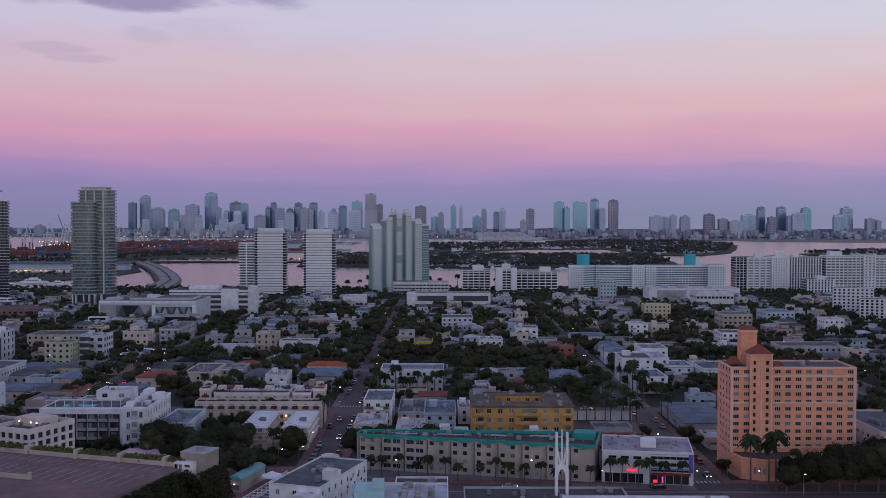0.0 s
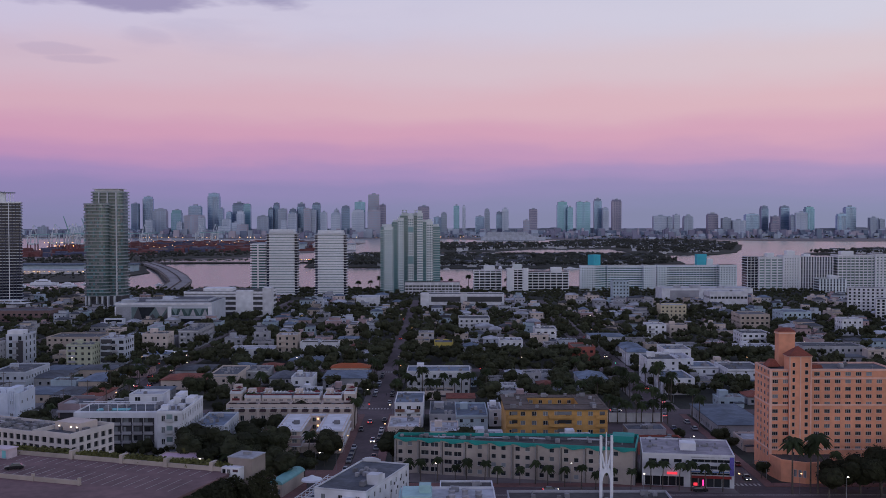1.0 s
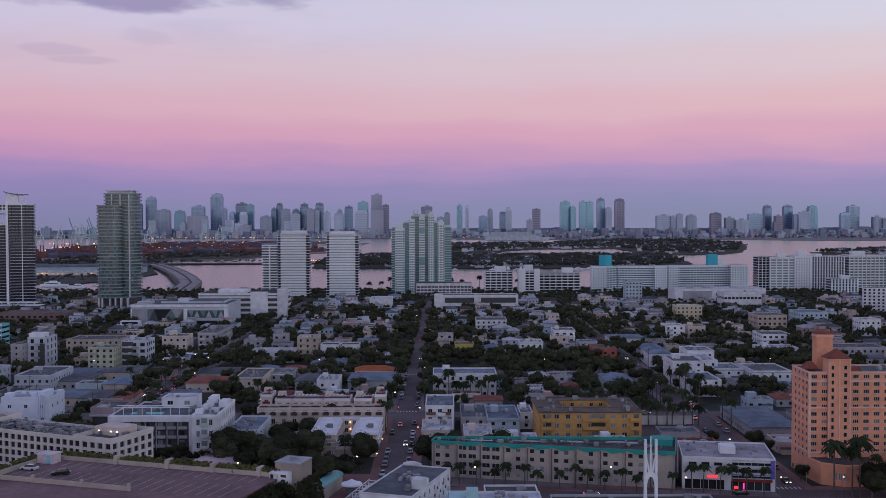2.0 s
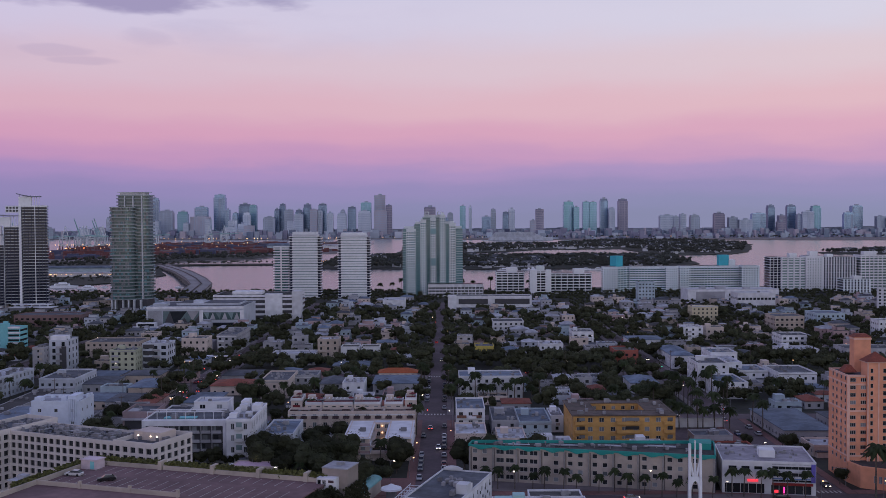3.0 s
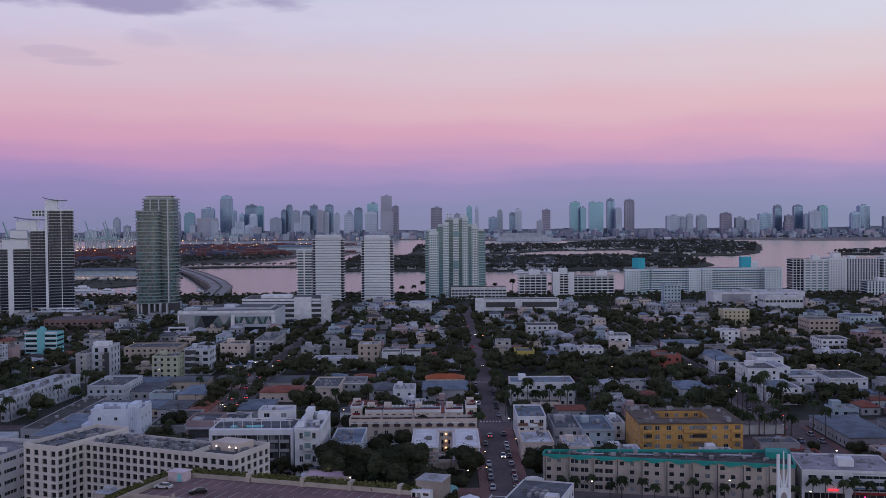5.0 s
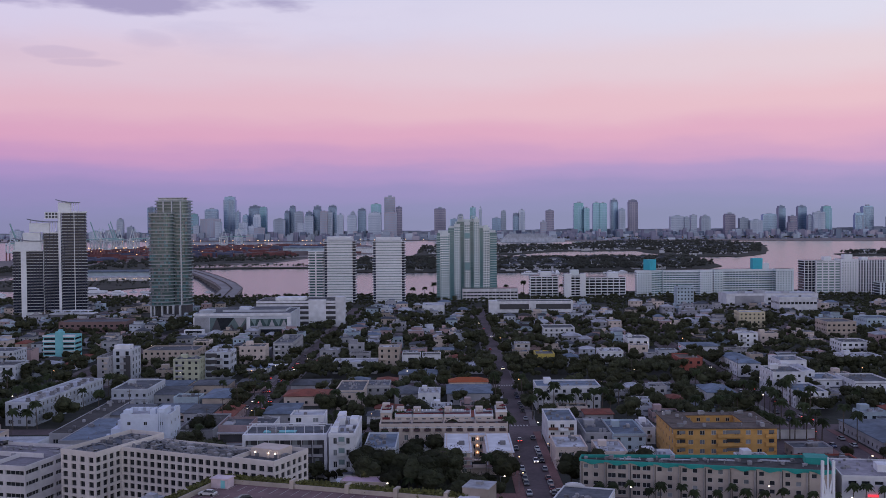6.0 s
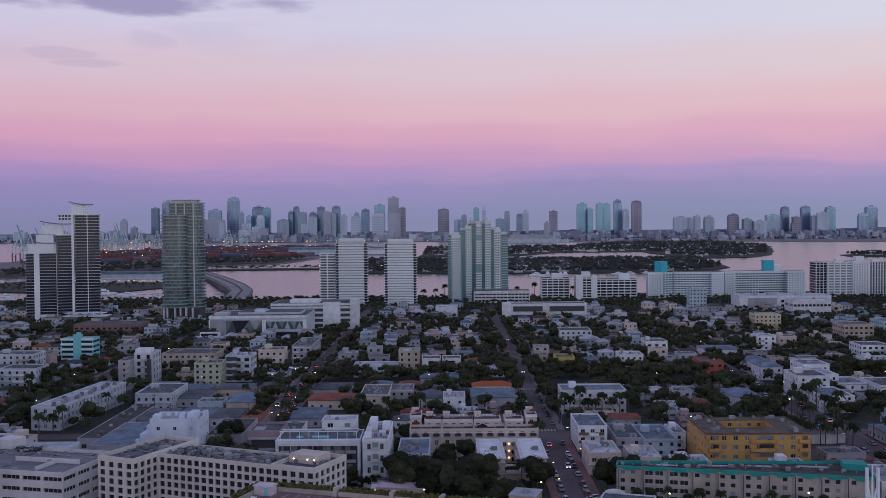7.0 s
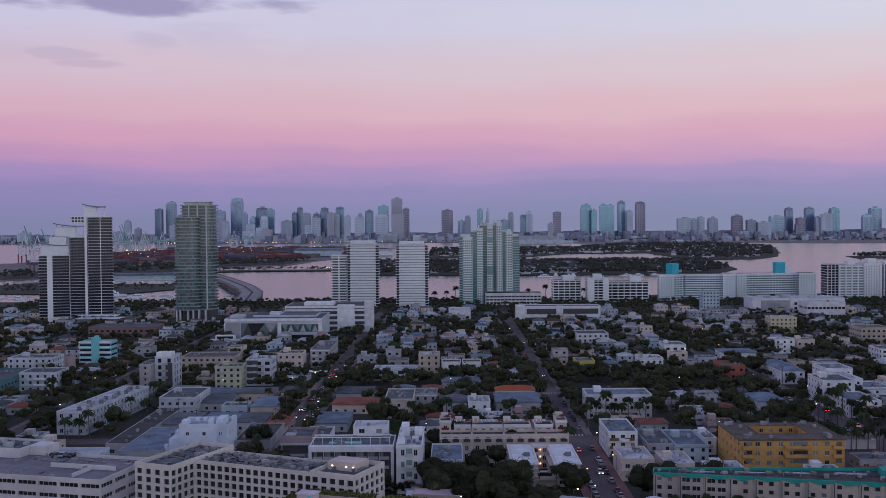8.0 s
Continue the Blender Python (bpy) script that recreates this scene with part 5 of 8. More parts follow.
for x0, x1 in ((-72, -60), (-59.4, -46), (-45.4, -33)):
    s = Shell()
    s.box(x0, -24.2, 18.4, x1, -23.9, 19.5), s.box(x1, -24.4, 18.4, x1 + 0.6, -23.7, 20.2)
    part("ramp_wall", s, SANDC, r_)
s = Shell()
s.box(-72, -7.5, 18.4, -67.4, -4, 20.7), s.box(-72.3, -7.8, 20.7, -67.1, -3.7, 20.95)
part("stair_hut", s, mat("pale_pink_mural_wall", (0.66, 0.55, 0.6), 0.85, 0.1, 0.8, 0.2, 0.3), r_)
s = Shell()
s.box(-69.2, -7.56, 18.5, -68.0, -7.51, 20.5)
part("hut_door", s, TEALW, r_)
bank = Shell()
rr = random.Random(4)
for i in range(11000):
    u = rr.random()
    y, z = 6 - 46 * u, 18.4 - 1.5 * u
    out = rr.random()
    c = Vector((-5.5 + 9 * out + (2 if u < 0.25 else 0), y + rr.uniform(-1, 1) - 1.5, z - 0.5 - 12 * out * out + rr.uniform(-0.5, 0.9) - (3.2 if u < 0.2 else 0)))
    for k in range(2):
        v = Vector((rr.gauss(0.4, 0.5), rr.gauss(0, 0.5), 1)).normalized()
        a = v.orthogonal().normalized() * rr.uniform(0.2, 0.42)
        b = v.cross(a)
        bank.face((c - a, c + b, c + a, c - b))
for i in range(3200):  # creepers on the flank of the stair house
    u, z = rr.uniform(0, 1), rr.uniform(0, 18)
    c = Vector((0.4 + (5.5 - 0.27 * z) * rr.random() ** 0.5, -5 + 13 * u, z))
    v = Vector((rr.gauss(0.8, 0.5), rr.gauss(-0.3, 0.5), rr.gauss(0.5, 0.4))).normalized()
    a = v.orthogonal().normalized() * rr.uniform(0.2, 0.42)
    b = v.cross(a)
    bank.face((c - a, c + b, c + a, c - b))
# Darker leaf colour than the hedges imitates the shade on this bank.
tagged(part("planted_bank", bank, LEAF, r_, "bushy planting spilling down the flank of the deck"), kind="stuff")
r_ = thing("stair_head", "small beige stair house beside the deck flank", "stair house", pose(-145.6, 268, 0, 0, 0, -18))
box_parts("wall", SANDC, r_, (-2.5, 0, 0, 2.5, 5, 15.2))
box_parts("roof", RWHITE, r_, (-2.6, -0.1, 15.2, 2.6, 5.1, 15.5), (-1.2, 2, 15.5, 1.2, 4, 16.4))
r_ = thing("stair_head", "beige stair house at the corner of the parking deck", "stair house", pose(-61.6, 253.6, 19.3, 0, 0, -18))
s = Shell()
s.box(-3.3, 0, -19.3, 3.3, 7, 2.4)
part("wall", s, mat("brown_grey_render", (0.33, 0.28, 0.25), 0.9, 0.12, 0.8, 0.25, 0.1), r_)
s = Shell()
s.box(-3.4, -0.1, 2.4, 3.4, 7.1, 2.65), s.box(-0.8, 3, 2.65, 0.8, 4.6, 3.3)
part("roof", s, RWHITE, r_)
s = Shell()
s.box(-3.6, -2.6, -2.6, 1.2, -0.02, 0.6)
part("entrance_booth", s, WHITE, r_)
for x in (-2.9, -1.6):
    child("window", window_mesh(1.0, 1.6, PANE, FRAMEW, 0), r_, pose(x, -2.6, -1.4))
s = Shell()
s.box(-0.5, -2.66, -0.4, 0.9, -2.61, 0.2)
part("sign_board", s, mat("dark_sign_board", (0.08, 0.04, 0.05), 0.6), r_)

# hotel with dark recessed balconies
r_ = block("hotel", "white framed hotel with dark recessed balconies", -123, 352, 28, 16, 14.6, WHITE, RGREY, 4, 9, (0.1, 0.1), sides="", units=8, parapet=0.4)
# One dark sheet paints the shade behind the balconies.
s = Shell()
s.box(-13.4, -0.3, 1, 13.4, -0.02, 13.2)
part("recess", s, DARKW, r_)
s = Shell()
s.box(-14.2, -1.8, 13.0, 14.2, 0, 14.9), s.box(13.2, -1.8, 0, 14.2, 0, 13.0), s.box(-14.2, -1.8, 0, -13.2, 0, 13)
part("portal_frame", s, WHITE, r_)
for f in range(4):
    for i in range(7):
        s = Shell()
        x, z = -12.8 + i * 3.7, 1.2 + f * 3.1
        s.box(x, -1.5, z - 0.15, x + 3.2, -0.3, z), s.box(x, -1.5, z, x + 3.2, -1.44, z + 0.9)
        part("balcony", s, GREYW, r_)
        s = Shell()
        s.box(x + 0.3, -0.36, z + 0.05, x + (2.0 if (i + f) % 3 else 1.2), -0.31, z + 2.3)
        part("balcony_door", s, PANEL if (i * 3 + f) % 4 else PANE, r_)
box_parts("party_wall", WHITE, r_, *((-13.0 + i * 3.7, -1.0, 1, -12.85 + i * 3.7, -0.3, 13) for i in range(1, 7)))
s = Shell()
for i in range(9):
    s.box(-13 + i * 3.2, 1, 14.6, -12.85 + i * 3.2, 1.15, 17.2)
s.box(-13.2, 0.9, 17.2, 13.2, 1.2, 17.4), s.box(-13.2, 5, 17.2, 13.2, 5.3, 17.4)
part("pergola", s, WHITE, r_)
s = Shell()
s.box(-8, 3, 14.62, 3, 6, 14.9)
part("pool", s, TEALW, r_)
r_ = block("penthouse", "white penthouse block above the hotel", -118, 369, 12, 10, 17.4, WHITE, RWHITE, 6, 4, (2, 1.5), sides="F")
r_ = block("apartment_house", "white corner apartment house with tall arched windows", -103.5, 346, 8.5, 30, 15.6, WHITE, RWHITE, 4, 3, (1.2, 2.0), units=5)
for f in range(4):
    z = 1.2 + f * 3.8
    s = Shell()
    s.box(-1.4, -1.0, z - 0.12, 1.4, -0.02, z), s.box(-1.4, -1.0, z, 1.4, -0.94, z + 0.95)
    part("balcony", s, FRAMEW, r_)
box_parts("balcony_door", RAILG, r_, *((-1.0, -0.06, 1.25 + f * 3.8, 1.0, -0.02, 3.6 + f * 3.8) for f in range(4)))
box_parts("roof_block", WHITE, r_, (-4.0, 4, 15.6, -1.6, 7, 17.2), (0.6, 8, 15.6, 2.8, 11, 16.8), (-3.8, 13, 15.6, -2.2, 18, 17.0), (1.2, 17, 15.6, 3.9, 24, 17.6), (-3.6, 22, 15.6, -1.0, 29, 18.2))
block("apartment_house", "pale grey apartment house with a cluttered flat roof", -91.2, 349, 10.6, 25, 10.0, DULLW, RBLUE, 3, 3.2, (1.2, 1.4), units=8)
r_ = block("shop_house", "rose-brown modern house with a dark open front", -144, 369, 11, 16, 13.6, mat("rose_brown_stucco", (0.33, 0.25, 0.26), 0.85, 0.12, 0.8, 0.2, 0.1), RGREY, 4, 3.6, (2.2, 1.6), sides="LR", parapet=0.9)
# Dark sheets on the closed wall paint the shade within the openings.
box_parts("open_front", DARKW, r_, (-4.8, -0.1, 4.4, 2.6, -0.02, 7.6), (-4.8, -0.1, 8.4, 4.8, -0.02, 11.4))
box_parts("front_slab", GREYW, r_, (-5.6, -1.6, 7.7, 3.2, -0.03, 8.2), (-5.6, -1.6, 11.6, 5.6, -0.03, 12.1))
box_parts("roof_frame", GREYW, r_, (-4.6, 3, 13.6, -1, 9, 14.2))
claim(-155, 352, 58, 96, 0, 0)
# white deco house with square windows
COOLW = mat("cool_white_stucco", (0.68, 0.74, 0.84), 0.85, 0.08, 0.8, 0.15, 0.1)
r_ = block("deco_house", "bright white stepped house with small square windows", -182, 392, 18.6, 15, 13.8, COOLW, RWHITE, 3, 4.5, (1.3, 1.3), units=2)
box_parts("roof_steps", COOLW, r_, (4.5, 0.5, 13.6, 7.4, 9, 16.2), (-8.8, 2, 13.6, -6.4, 6, 15.4), (1, 3, 13.6, 3, 6, 15.6), (-10, 2, 0, -7.5, 10, 9), (-14, 3, 0, -10.02, 12, 8.2), (-12, 5, 8.2, -10.4, 9, 11.0), (8.4, 9, 13.6, 9.3, 11, 15.6), (8.4, 12.2, 13.6, 9.3, 14.2, 15.2))
box_parts("fluted_panel", COOLW, r_, *((4.6 + i * 0.7, -0.35, 6.5, 5.0 + i * 0.7, -0.02, 15.2) for i in range(5)))
box_parts("roof_block", COOLW, r_, *((-5.4 + i * 2.9, 9.5, 13.6, -4.1 + i * 2.9, 11, 14.9) for i in range(4)))
box_parts("terrace_step", COOLW, r_, *((-15.2, 1.2 + i * 2.4, 0, -14.02, 3.2 + i * 2.4, 6.4 - i * 1.5) for i in range(3)))
# row of town houses with roof terraces
AWN = mat("dark_awning", (0.06, 0.035, 0.035), 0.8)
REDC = mat("dark_red_canvas", (0.16, 0.022, 0.026), 0.85)
UPPER = (((-6.1, -1.8, 13.8), (-0.6, 6.1, 12.2)), ((-6.1, 6.1, 12.2),), ((-6.1, 4.4, 12.2),), ((-6.1, 0.9, 12.2), (1.9, 6.1, 13.8)))
for i in range(4):
    x = -88 + i * 12.0
    r_ = block("town_house", "cream town house with roof terrace and dark red awnings", x, 391, 12.0, 8, 9.4, CREAM, RGREY, 3, 3.0, (1.5, 2.0), units=0, parapet=0.9, group="town house row")
    for x0, x1, top in UPPER[i]:
        facades(r_, x1 - x0, 10, top - 0.8, 0, CREAM, "F", 4, 2.8, (1.5, 1.7), 0.5, x0=x0, y0=8.0, name="upper_wall")
        flat_roof(r_, x1 - x0, 10, top - 0.8, RGREY, WHITE, 0.9, 1, x0=x0, y0=8.0)
        box_parts("roof_planter", REDC, r_, (x0 + 0.5, 8.5, top - 0.8, x1 - 0.5, 9.6, top + 0.35))
        if top > 13:
            box_parts("red_window_surround", REDC, r_, (x0 + 0.7, 7.94, top - 4.4, x1 - 0.7, 7.99, top - 2.6))
            box_parts("tower_cornice", WHITE, r_, (x0 - 0.2, 7.7, top - 0.9, x1 + 0.2, 7.97, top - 0.5))
        else:
            box_parts("pergola_beam", TWHITE, r_, *((px, 9.8, top + 0.9, px + 0.25, 13.0, top + 1.15) for px in [x0 + 0.8 + i * 1.5 for i in range(int((x1 - x0 - 1) / 1.5))]))
        s = Shell()
        s.box(x0 + 0.4, 13, top - 0.8, x0 + 3.2, 16.5, top + 1.7)
        part("stair_head", s, CREAM, r_)
        s = Shell()
        s.tube((x1 - 1.4, 11.5, top - 0.8), (x1 - 1.4, 11.5, top + 1.2), 0.06, 0.06, 5), s.tube((x1 - 1.4, 11.5, top + 1.0), (x1 - 1.4, 11.5, top + 1.6), 1.5, 0.1, 8)
        part("parasol", s, REDC, r_)
    for k in range(3):
        px = -5.2 + k * 4
        s = Shell()
        s.face(((px, -1.3, 7.7), (px + 2.4, -1.3, 7.7), (px + 2.4, 0, 8.4), (px, 0, 8.4))), s.face(((px, 0, 8.3), (px + 2.4, 0, 8.3), (px + 2.4, -1.3, 7.6), (px, -1.3, 7.6))), s.face(((px, -1.3, 7.6), (px + 2.4, -1.3, 7.6), (px + 2.4, -1.3, 7.7), (px, -1.3, 7.7)))
        part("awning", s, AWN, r_)
    box_parts("pier", CREAM, r_, (-6.0, -0.35, 0, -5.6, 0, 10.0), (5.6, -0.35, 0, 6.0, 0, 10.0))
    box_parts("cornice", WHITE, r_, (-6.0, -0.5, 8.7, 6.0, -0.36, 9.0))
    box_parts("terrace_planter", AWN, r_, (-5.2, 0.4, 9.4, -2.2, 1.2, 10.7), (-1.0, 0.4, 9.4, 1.4, 1.2, 10.6), (2.4, 0.4, 9.4, 5.2, 1.2, 10.8))
block("garden_house", "low white garden wing before the town houses", -77, 378, 13, 7, 3.4, WHITE, RWHITE, 1, 3, (1.6, 1.6), units=0, category="house")
# pair of white-roofed houses round a court
r_ = thing("court_house", "low white apartment house with two flat wings round a court", "building", pose(-57.7, 354, 0))
claim(-57.7, 354, 25, 32)
for x0 in (-11.2, 3.1):
    facades(r_, 8.1, 30, 7.9, 0, CREAM, "FLR", 3, 3.4, (1.6, 1.3), 0.9, x0=x0, name="wing_wall")
    flat_roof(r_, 8.1, 30, 7.9, RWHITE, CREAM, 0.15, 2, x0=x0)
    for z in (2.6, 5.2, 7.8):
        s = Shell()
        s.box(x0 - 0.7, -0.9, z - 0.15, x0 + 8.7, 30.4, z + 0.12)
        part("eyebrow", s, WHITE, r_)
    for z in (2.7, 5.3):
        s = Shell()
        s.box(x0 - 0.6, -0.85, z, x0 + 8.6, -0.8, z + 0.9)
        part("railing", s, ROSE, r_)
facades(r_, 6.0, 5, 8.1, 0, CREAM, "F", 3, 2, (1.3, 1.6), 0.6, x0=-3.0, y0=25, name="rear_wall")
flat_roof(r_, 6.0, 5, 8.1, RWHITE, CREAM, 0.15, 0, x0=-3.0, y0=25)
box_parts("front_band", CREAM, r_, (-2.3, -0.88, 2.5, 2.3, 0.2, 3.6), (-2.3, -0.88, 5.1, 2.3, 0.2, 5.5))
box_parts("court_wall", CREAM, r_, (-2.98, 0.4, 0, 2.98, 0.8, 2.4))
box_parts("court_gallery", CREAM, r_, (-2.95, 8, 2.6, -1.6, 24.9, 2.8), (1.6, 8, 2.6, 2.95, 24.9, 2.8), (-2.95, 8, 5.2, -1.6, 24.9, 5.4), (1.6, 8, 5.2, 2.95, 24.9, 5.4))
for i in range(3):
    s = Shell()
    s.box(-0.2, 24.6, 1.9 + i * 2.5, 0.2, 24.9, 2.3 + i * 2.5)
    part("wall_lamp", s, WARM, r_, "warm lit court lamp")

# ---- houses whose shape can be told ----
r_ = block("apartment_house", "white modern apartment house with a black window strip", -242, 555, 10, 16, 18, DULLW, RWHITE, 5, 4.6, (1.8, 2.2))
box_parts("dark_panel", DARKW, r_, (0.6, -0.2, 0, 4.2, -0.07, 15.2))
box_parts("roof_frame", WHITE, r_, (-4.6, 1, 18, 3.6, 8, 20.6))
block("apartment_house", "grey flank house beside the white one", -250.2, 548, 6, 18, 15, GREYW, RGREY, 5, 3, (1.0, 1.2))
block("apartment_house", "long low cream flat-roofed house", -235, 622, 32, 24, 9, BEIGE, RGREY, 3, 3.4, (1.4, 1.3), units=5)
block("apartment_house", "pale lime-coloured apartment house", -209, 559, 14, 14, 12, mat("pale_lime_stucco", (0.5, 0.52, 0.38), 0.85, 0.1, 0.8, 0.2, 0.1), RGREY, 4, 3.2, (1.4, 1.4))
r_ = block("apartment_house", "white apartment house with dark balcony stripes", -195, 572, 14, 16, 14, DULLW, RWHITE, 4, 3.5, (2.6, 1.8))
box_parts("balcony_stripe", DARKW, r_, *((-6.6, -0.2, 1.2 + f * 3.5, -0.4, -0.07, 3.4 + f * 3.5) for f in range(4)))
block("apartment_house", "white two-storey corner house", -217, 486, 17, 30, 8, DULLW, RGREY, 2, 3.2, (1.3, 1.3), bands=True)
hip_house("house", "low house with a grey hipped roof", -203.7, 496, 16, 24, 4.2, 1.6, GREYW, RGREY)
hip_house("house", "low beige house with a blue-grey roof", -174, 481, 16, 26, 5, 1.6, BEIGE, RBLUE)
block("apartment_house", "cream apartment house on the street corner", -185.7, 622, 15, 15, 11, CREAM, RGREY, 3, 3.2, (1.3, 1.4))
block("apartment_house", "long grey apartment house along the street", -170, 640, 12, 46, 11, GREYW, RGREY, 3, 3.2, (1.6, 1.4))
hip_house("house", "low house with a dull red roof", -163.5, 440, 9, 26, 4.4, 1.2, ROSE, RTILE)
hip_house("house", "long house with a terracotta tile roof", -134.7, 487, 21, 18, 4.6, 2.0, CREAM, RTILE)
block("apartment_house", "slim beige four-storey apartment house", -102.3, 597, 12, 14, 13, BEIGE, RWHITE, 4, 3.4, (1.2, 1.5))
block("villa", "white modern villa with wide windows", -121, 586, 25, 18, 6.0, WHITE, RWHITE, 2, 5, (3.4, 1.8))
for x in (-89.6, -78):
    block("villa", "white cube villa with dark glazing", x, 597, 10.6, 12, 8.6, WHITE, RDARK, 2, 5, (3.4, 2.2), group="twin villas")
hip_house("house", "long house with a blue-grey roof", -58.3, 487, 21, 26, 5.4, 1.4, GREYW, RBLUE)
hip_house("house", "house with an orange-red tiled gable", -58.3, 514, 19, 9, 6.4, 1.8, CREAM, mat("orange_tile_roof", (0.42, 0.1, 0.03), 0.85, 0.2, 1.5, 0.2, 0.2))
block("house", "plain white two-storey house with pale roof", -77, 476, 10, 16, 7, WHITE, RWHITE, 2, 3.2, (1.2, 1.3), category="house")
block("house", "plain grey two-storey house with felt roof", -102, 499, 11, 16, 7, GREYW, RGREY, 2, 3.2, (1.2, 1.3), category="house")
block("house", "cream house with a roof terrace", -113.6, 478, 13, 30, 8, CREAM, RGREY, 2, 3.2, (1.2, 1.3), category="house")
hip_house("house", "small house with a grey gabled roof", -88, 485, 11, 18, 5.6, 2.2, GREYW, RGREY)
hip_house("house", "small white house with a pale roof", -51, 583, 11, 16, 4.8, 1.6, WHITE, RWHITE)
hip_house("house", "low house with a pale grey roof", -84.6, 552, 20, 18, 4.6, 1.2, GREYW, RBLUE)
block("house", "lemon-yellow two-storey house beside the street", -11.7, 608, 11, 16, 7.2, LEMON, RGREY, 2, 3.4, (1.3, 1.3), category="house")
block("apartment_house", "white deco apartment house with a stepped front", 10, 735, 22, 24, 9, WHITE, RGREY, 3, 3.4, (1.4, 1.4), bands=True)
block("house", "white house with red-lit terrace", 28.8, 620, 14, 16, 7, WHITE, RWHITE, 2, 3.2, (1.3, 1.4), category="house")
block("apartment_house", "white apartment house with a blue-grey gabled roof", -14, 472, 29, 18, 10.4, WHITE, RBLUE, 3, 3.2, (1.3, 1.4), units=1)
r_ = block("apartment_house", "white apartment house with rust-red balconies", -25, 397, 11, 25, 9.3, WHITE, RBLUE, 3, 3.4, (1.6, 1.4), units=4)
for f in range(3):
    for x0 in (-5.2, 0.6):
        s = Shell()
        z = 0.6 + f * 3.0
        s.box(x0, -1.2, z - 0.15, x0 + 3.6, -0.02, z), s.box(x0, -1.2, z, x0 + 3.6, -1.12, z + 0.9)
        part("balcony", s, BRICKB, r_)
block("apartment_house", "cream house with rounded corner balconies", -25.7, 361, 11, 20, 7.2, CREAM, RWHITE, 2, 3.2, (1.6, 1.4), bands=True)
block("house", "grey house with a flat felt roof", -12, 391, 10, 28, 6, GREYW, RGREY, 2, 3.2, (1.2, 1.3), category="house")
block("house", "house with a pale blue roof", -1.0, 388, 12, 28, 6, BLUEW, RBLUE, 2, 3.2, (1.2, 1.3), category="house")
block("house", "low cream house with a white roof", 8.4, 400, 5, 16, 6, WHITE, RWHITE, 2, 3.2, (1.2, 1.3), category="house")
block("house", "low cream house with a white roof", -11.4, 361, 10, 19, 5.6, CREAM, RWHITE, 1, 3.2, (1.2, 1.3), category="house")
block("house", "low cream house with a white roof", 3, 352, 12, 14, 5.2, WHITE, RWHITE, 1, 3.2, (1.2, 1.3), category="house")
# white apartment house of stepped volumes across the second street
block("apartment_house", "white apartment house with square windows", 94, 498, 15, 21.5, 12.2, WHITE, RGREY, 4, 3.6, (1.2, 1.3), sides="FL")
block("apartment_house", "white apartment house with square windows", 107, 520, 14, 26, 9.4, WHITE, RWHITE, 3, 3.6, (1.2, 1.3))
block("apartment_house", "wing of the white apartment house", 95.6, 471, 14.5, 26, 7.2, WHITE, RBLUE, 3, 3.6, (1.2, 1.3))
block("apartment_house", "white apartment house with a blue-grey roof", 117, 510, 14, 20, 6.8, WHITE, RBLUE, 2, 3.4, (1.2, 1.3))
block("apartment_house", "white two-storey apartment house with roof stairs", 134, 496, 18, 26, 7.6, WHITE, RGREY, 2, 3.4, (1.2, 1.3))
hip_house("house", "low house with a blue-grey roof", 98.5, 380, 18, 43, 4.6, 0.8, GREYW, RBLUE)
block("shop_house", "wide cream flat-roofed shop building", 160, 340, 30, 40, 9, CREAM, RGREY, 2, 4, (2.2, 1.2), units=6)
REDW = mat("faded_red_stucco", (0.4, 0.12, 0.09), 0.85, 0.12, 0.8, 0.2, 0.1)
block("shop_house", "faded red shop house beside the street", 67.5, 584, 13, 20, 7.5, REDW, RBROWN, 2, 3.4, (1.6, 1.4), units=2)
hip_house("house", "white house under a blue-grey hipped roof", 59, 487, 13, 22, 5, 1.8, WHITE, RBLUE)
for k in range(3):
    hip_house("row_house", "white gabled row house along the street", 95, 566 + k * 14, 12, 12, 7.4, 1.8, WHITE, RBLUE, group="gabled row")
block("apartment_house", "white apartment house with a turquoise end", 112, 546, 14, 20, 11, WHITE, RBLUE, 3, 3.4, (1.3, 1.4))
hip_house("house", "long low house with a blue-grey roof", 118, 345, 14, 30, 4.6, 1.0, GREYW, RBLUE)
hip_house("house", "low grey house with a hipped roof", 120, 392, 12, 24, 4.6, 1.4, GREYW, RGREY)
block("apartment_house", "white apartment house with deep balconies", 182, 640, 18, 20, 9, WHITE, RGREY, 3, 3.4, (1.8, 1.4), bands=True)
block("house", "low house with a bright white roof", 175, 612, 22, 18, 4, WHITE, RWHITE, 1, 3.4, (1.4, 1.3), category="house")
block("apartment_house", "beige apartment house with wide eaves", 212, 743, 21, 24, 11, BEIGE, RGREY, 3, 3.2, (1.8, 1.4), bands=True)
block("apartment_house", "pale blue apartment house among trees", 253, 774, 21, 26, 10, BLUEW, RBLUE, 3, 3.2, (1.4, 1.4))
block("apartment_house", "white square apartment house among trees", 269, 710, 14, 14, 11, WHITE, RWHITE, 3, 3.2, (1.3, 1.4))
block("apartment_house", "long grey two-storey apartment house", 211, 590, 35, 20, 7, GREYW, RGREY, 2, 3.2, (1.4, 1.4), units=5)
hip_house("house", "wide house under a lavender-grey roof", 94, 664, 22, 22, 4.6, 1.4, WHITE, RBLUE)
block("house", "white cube house with a stepped front", 131, 693, 13, 14, 9, WHITE, RWHITE, 3, 3.2, (1.4, 1.4), category="house")
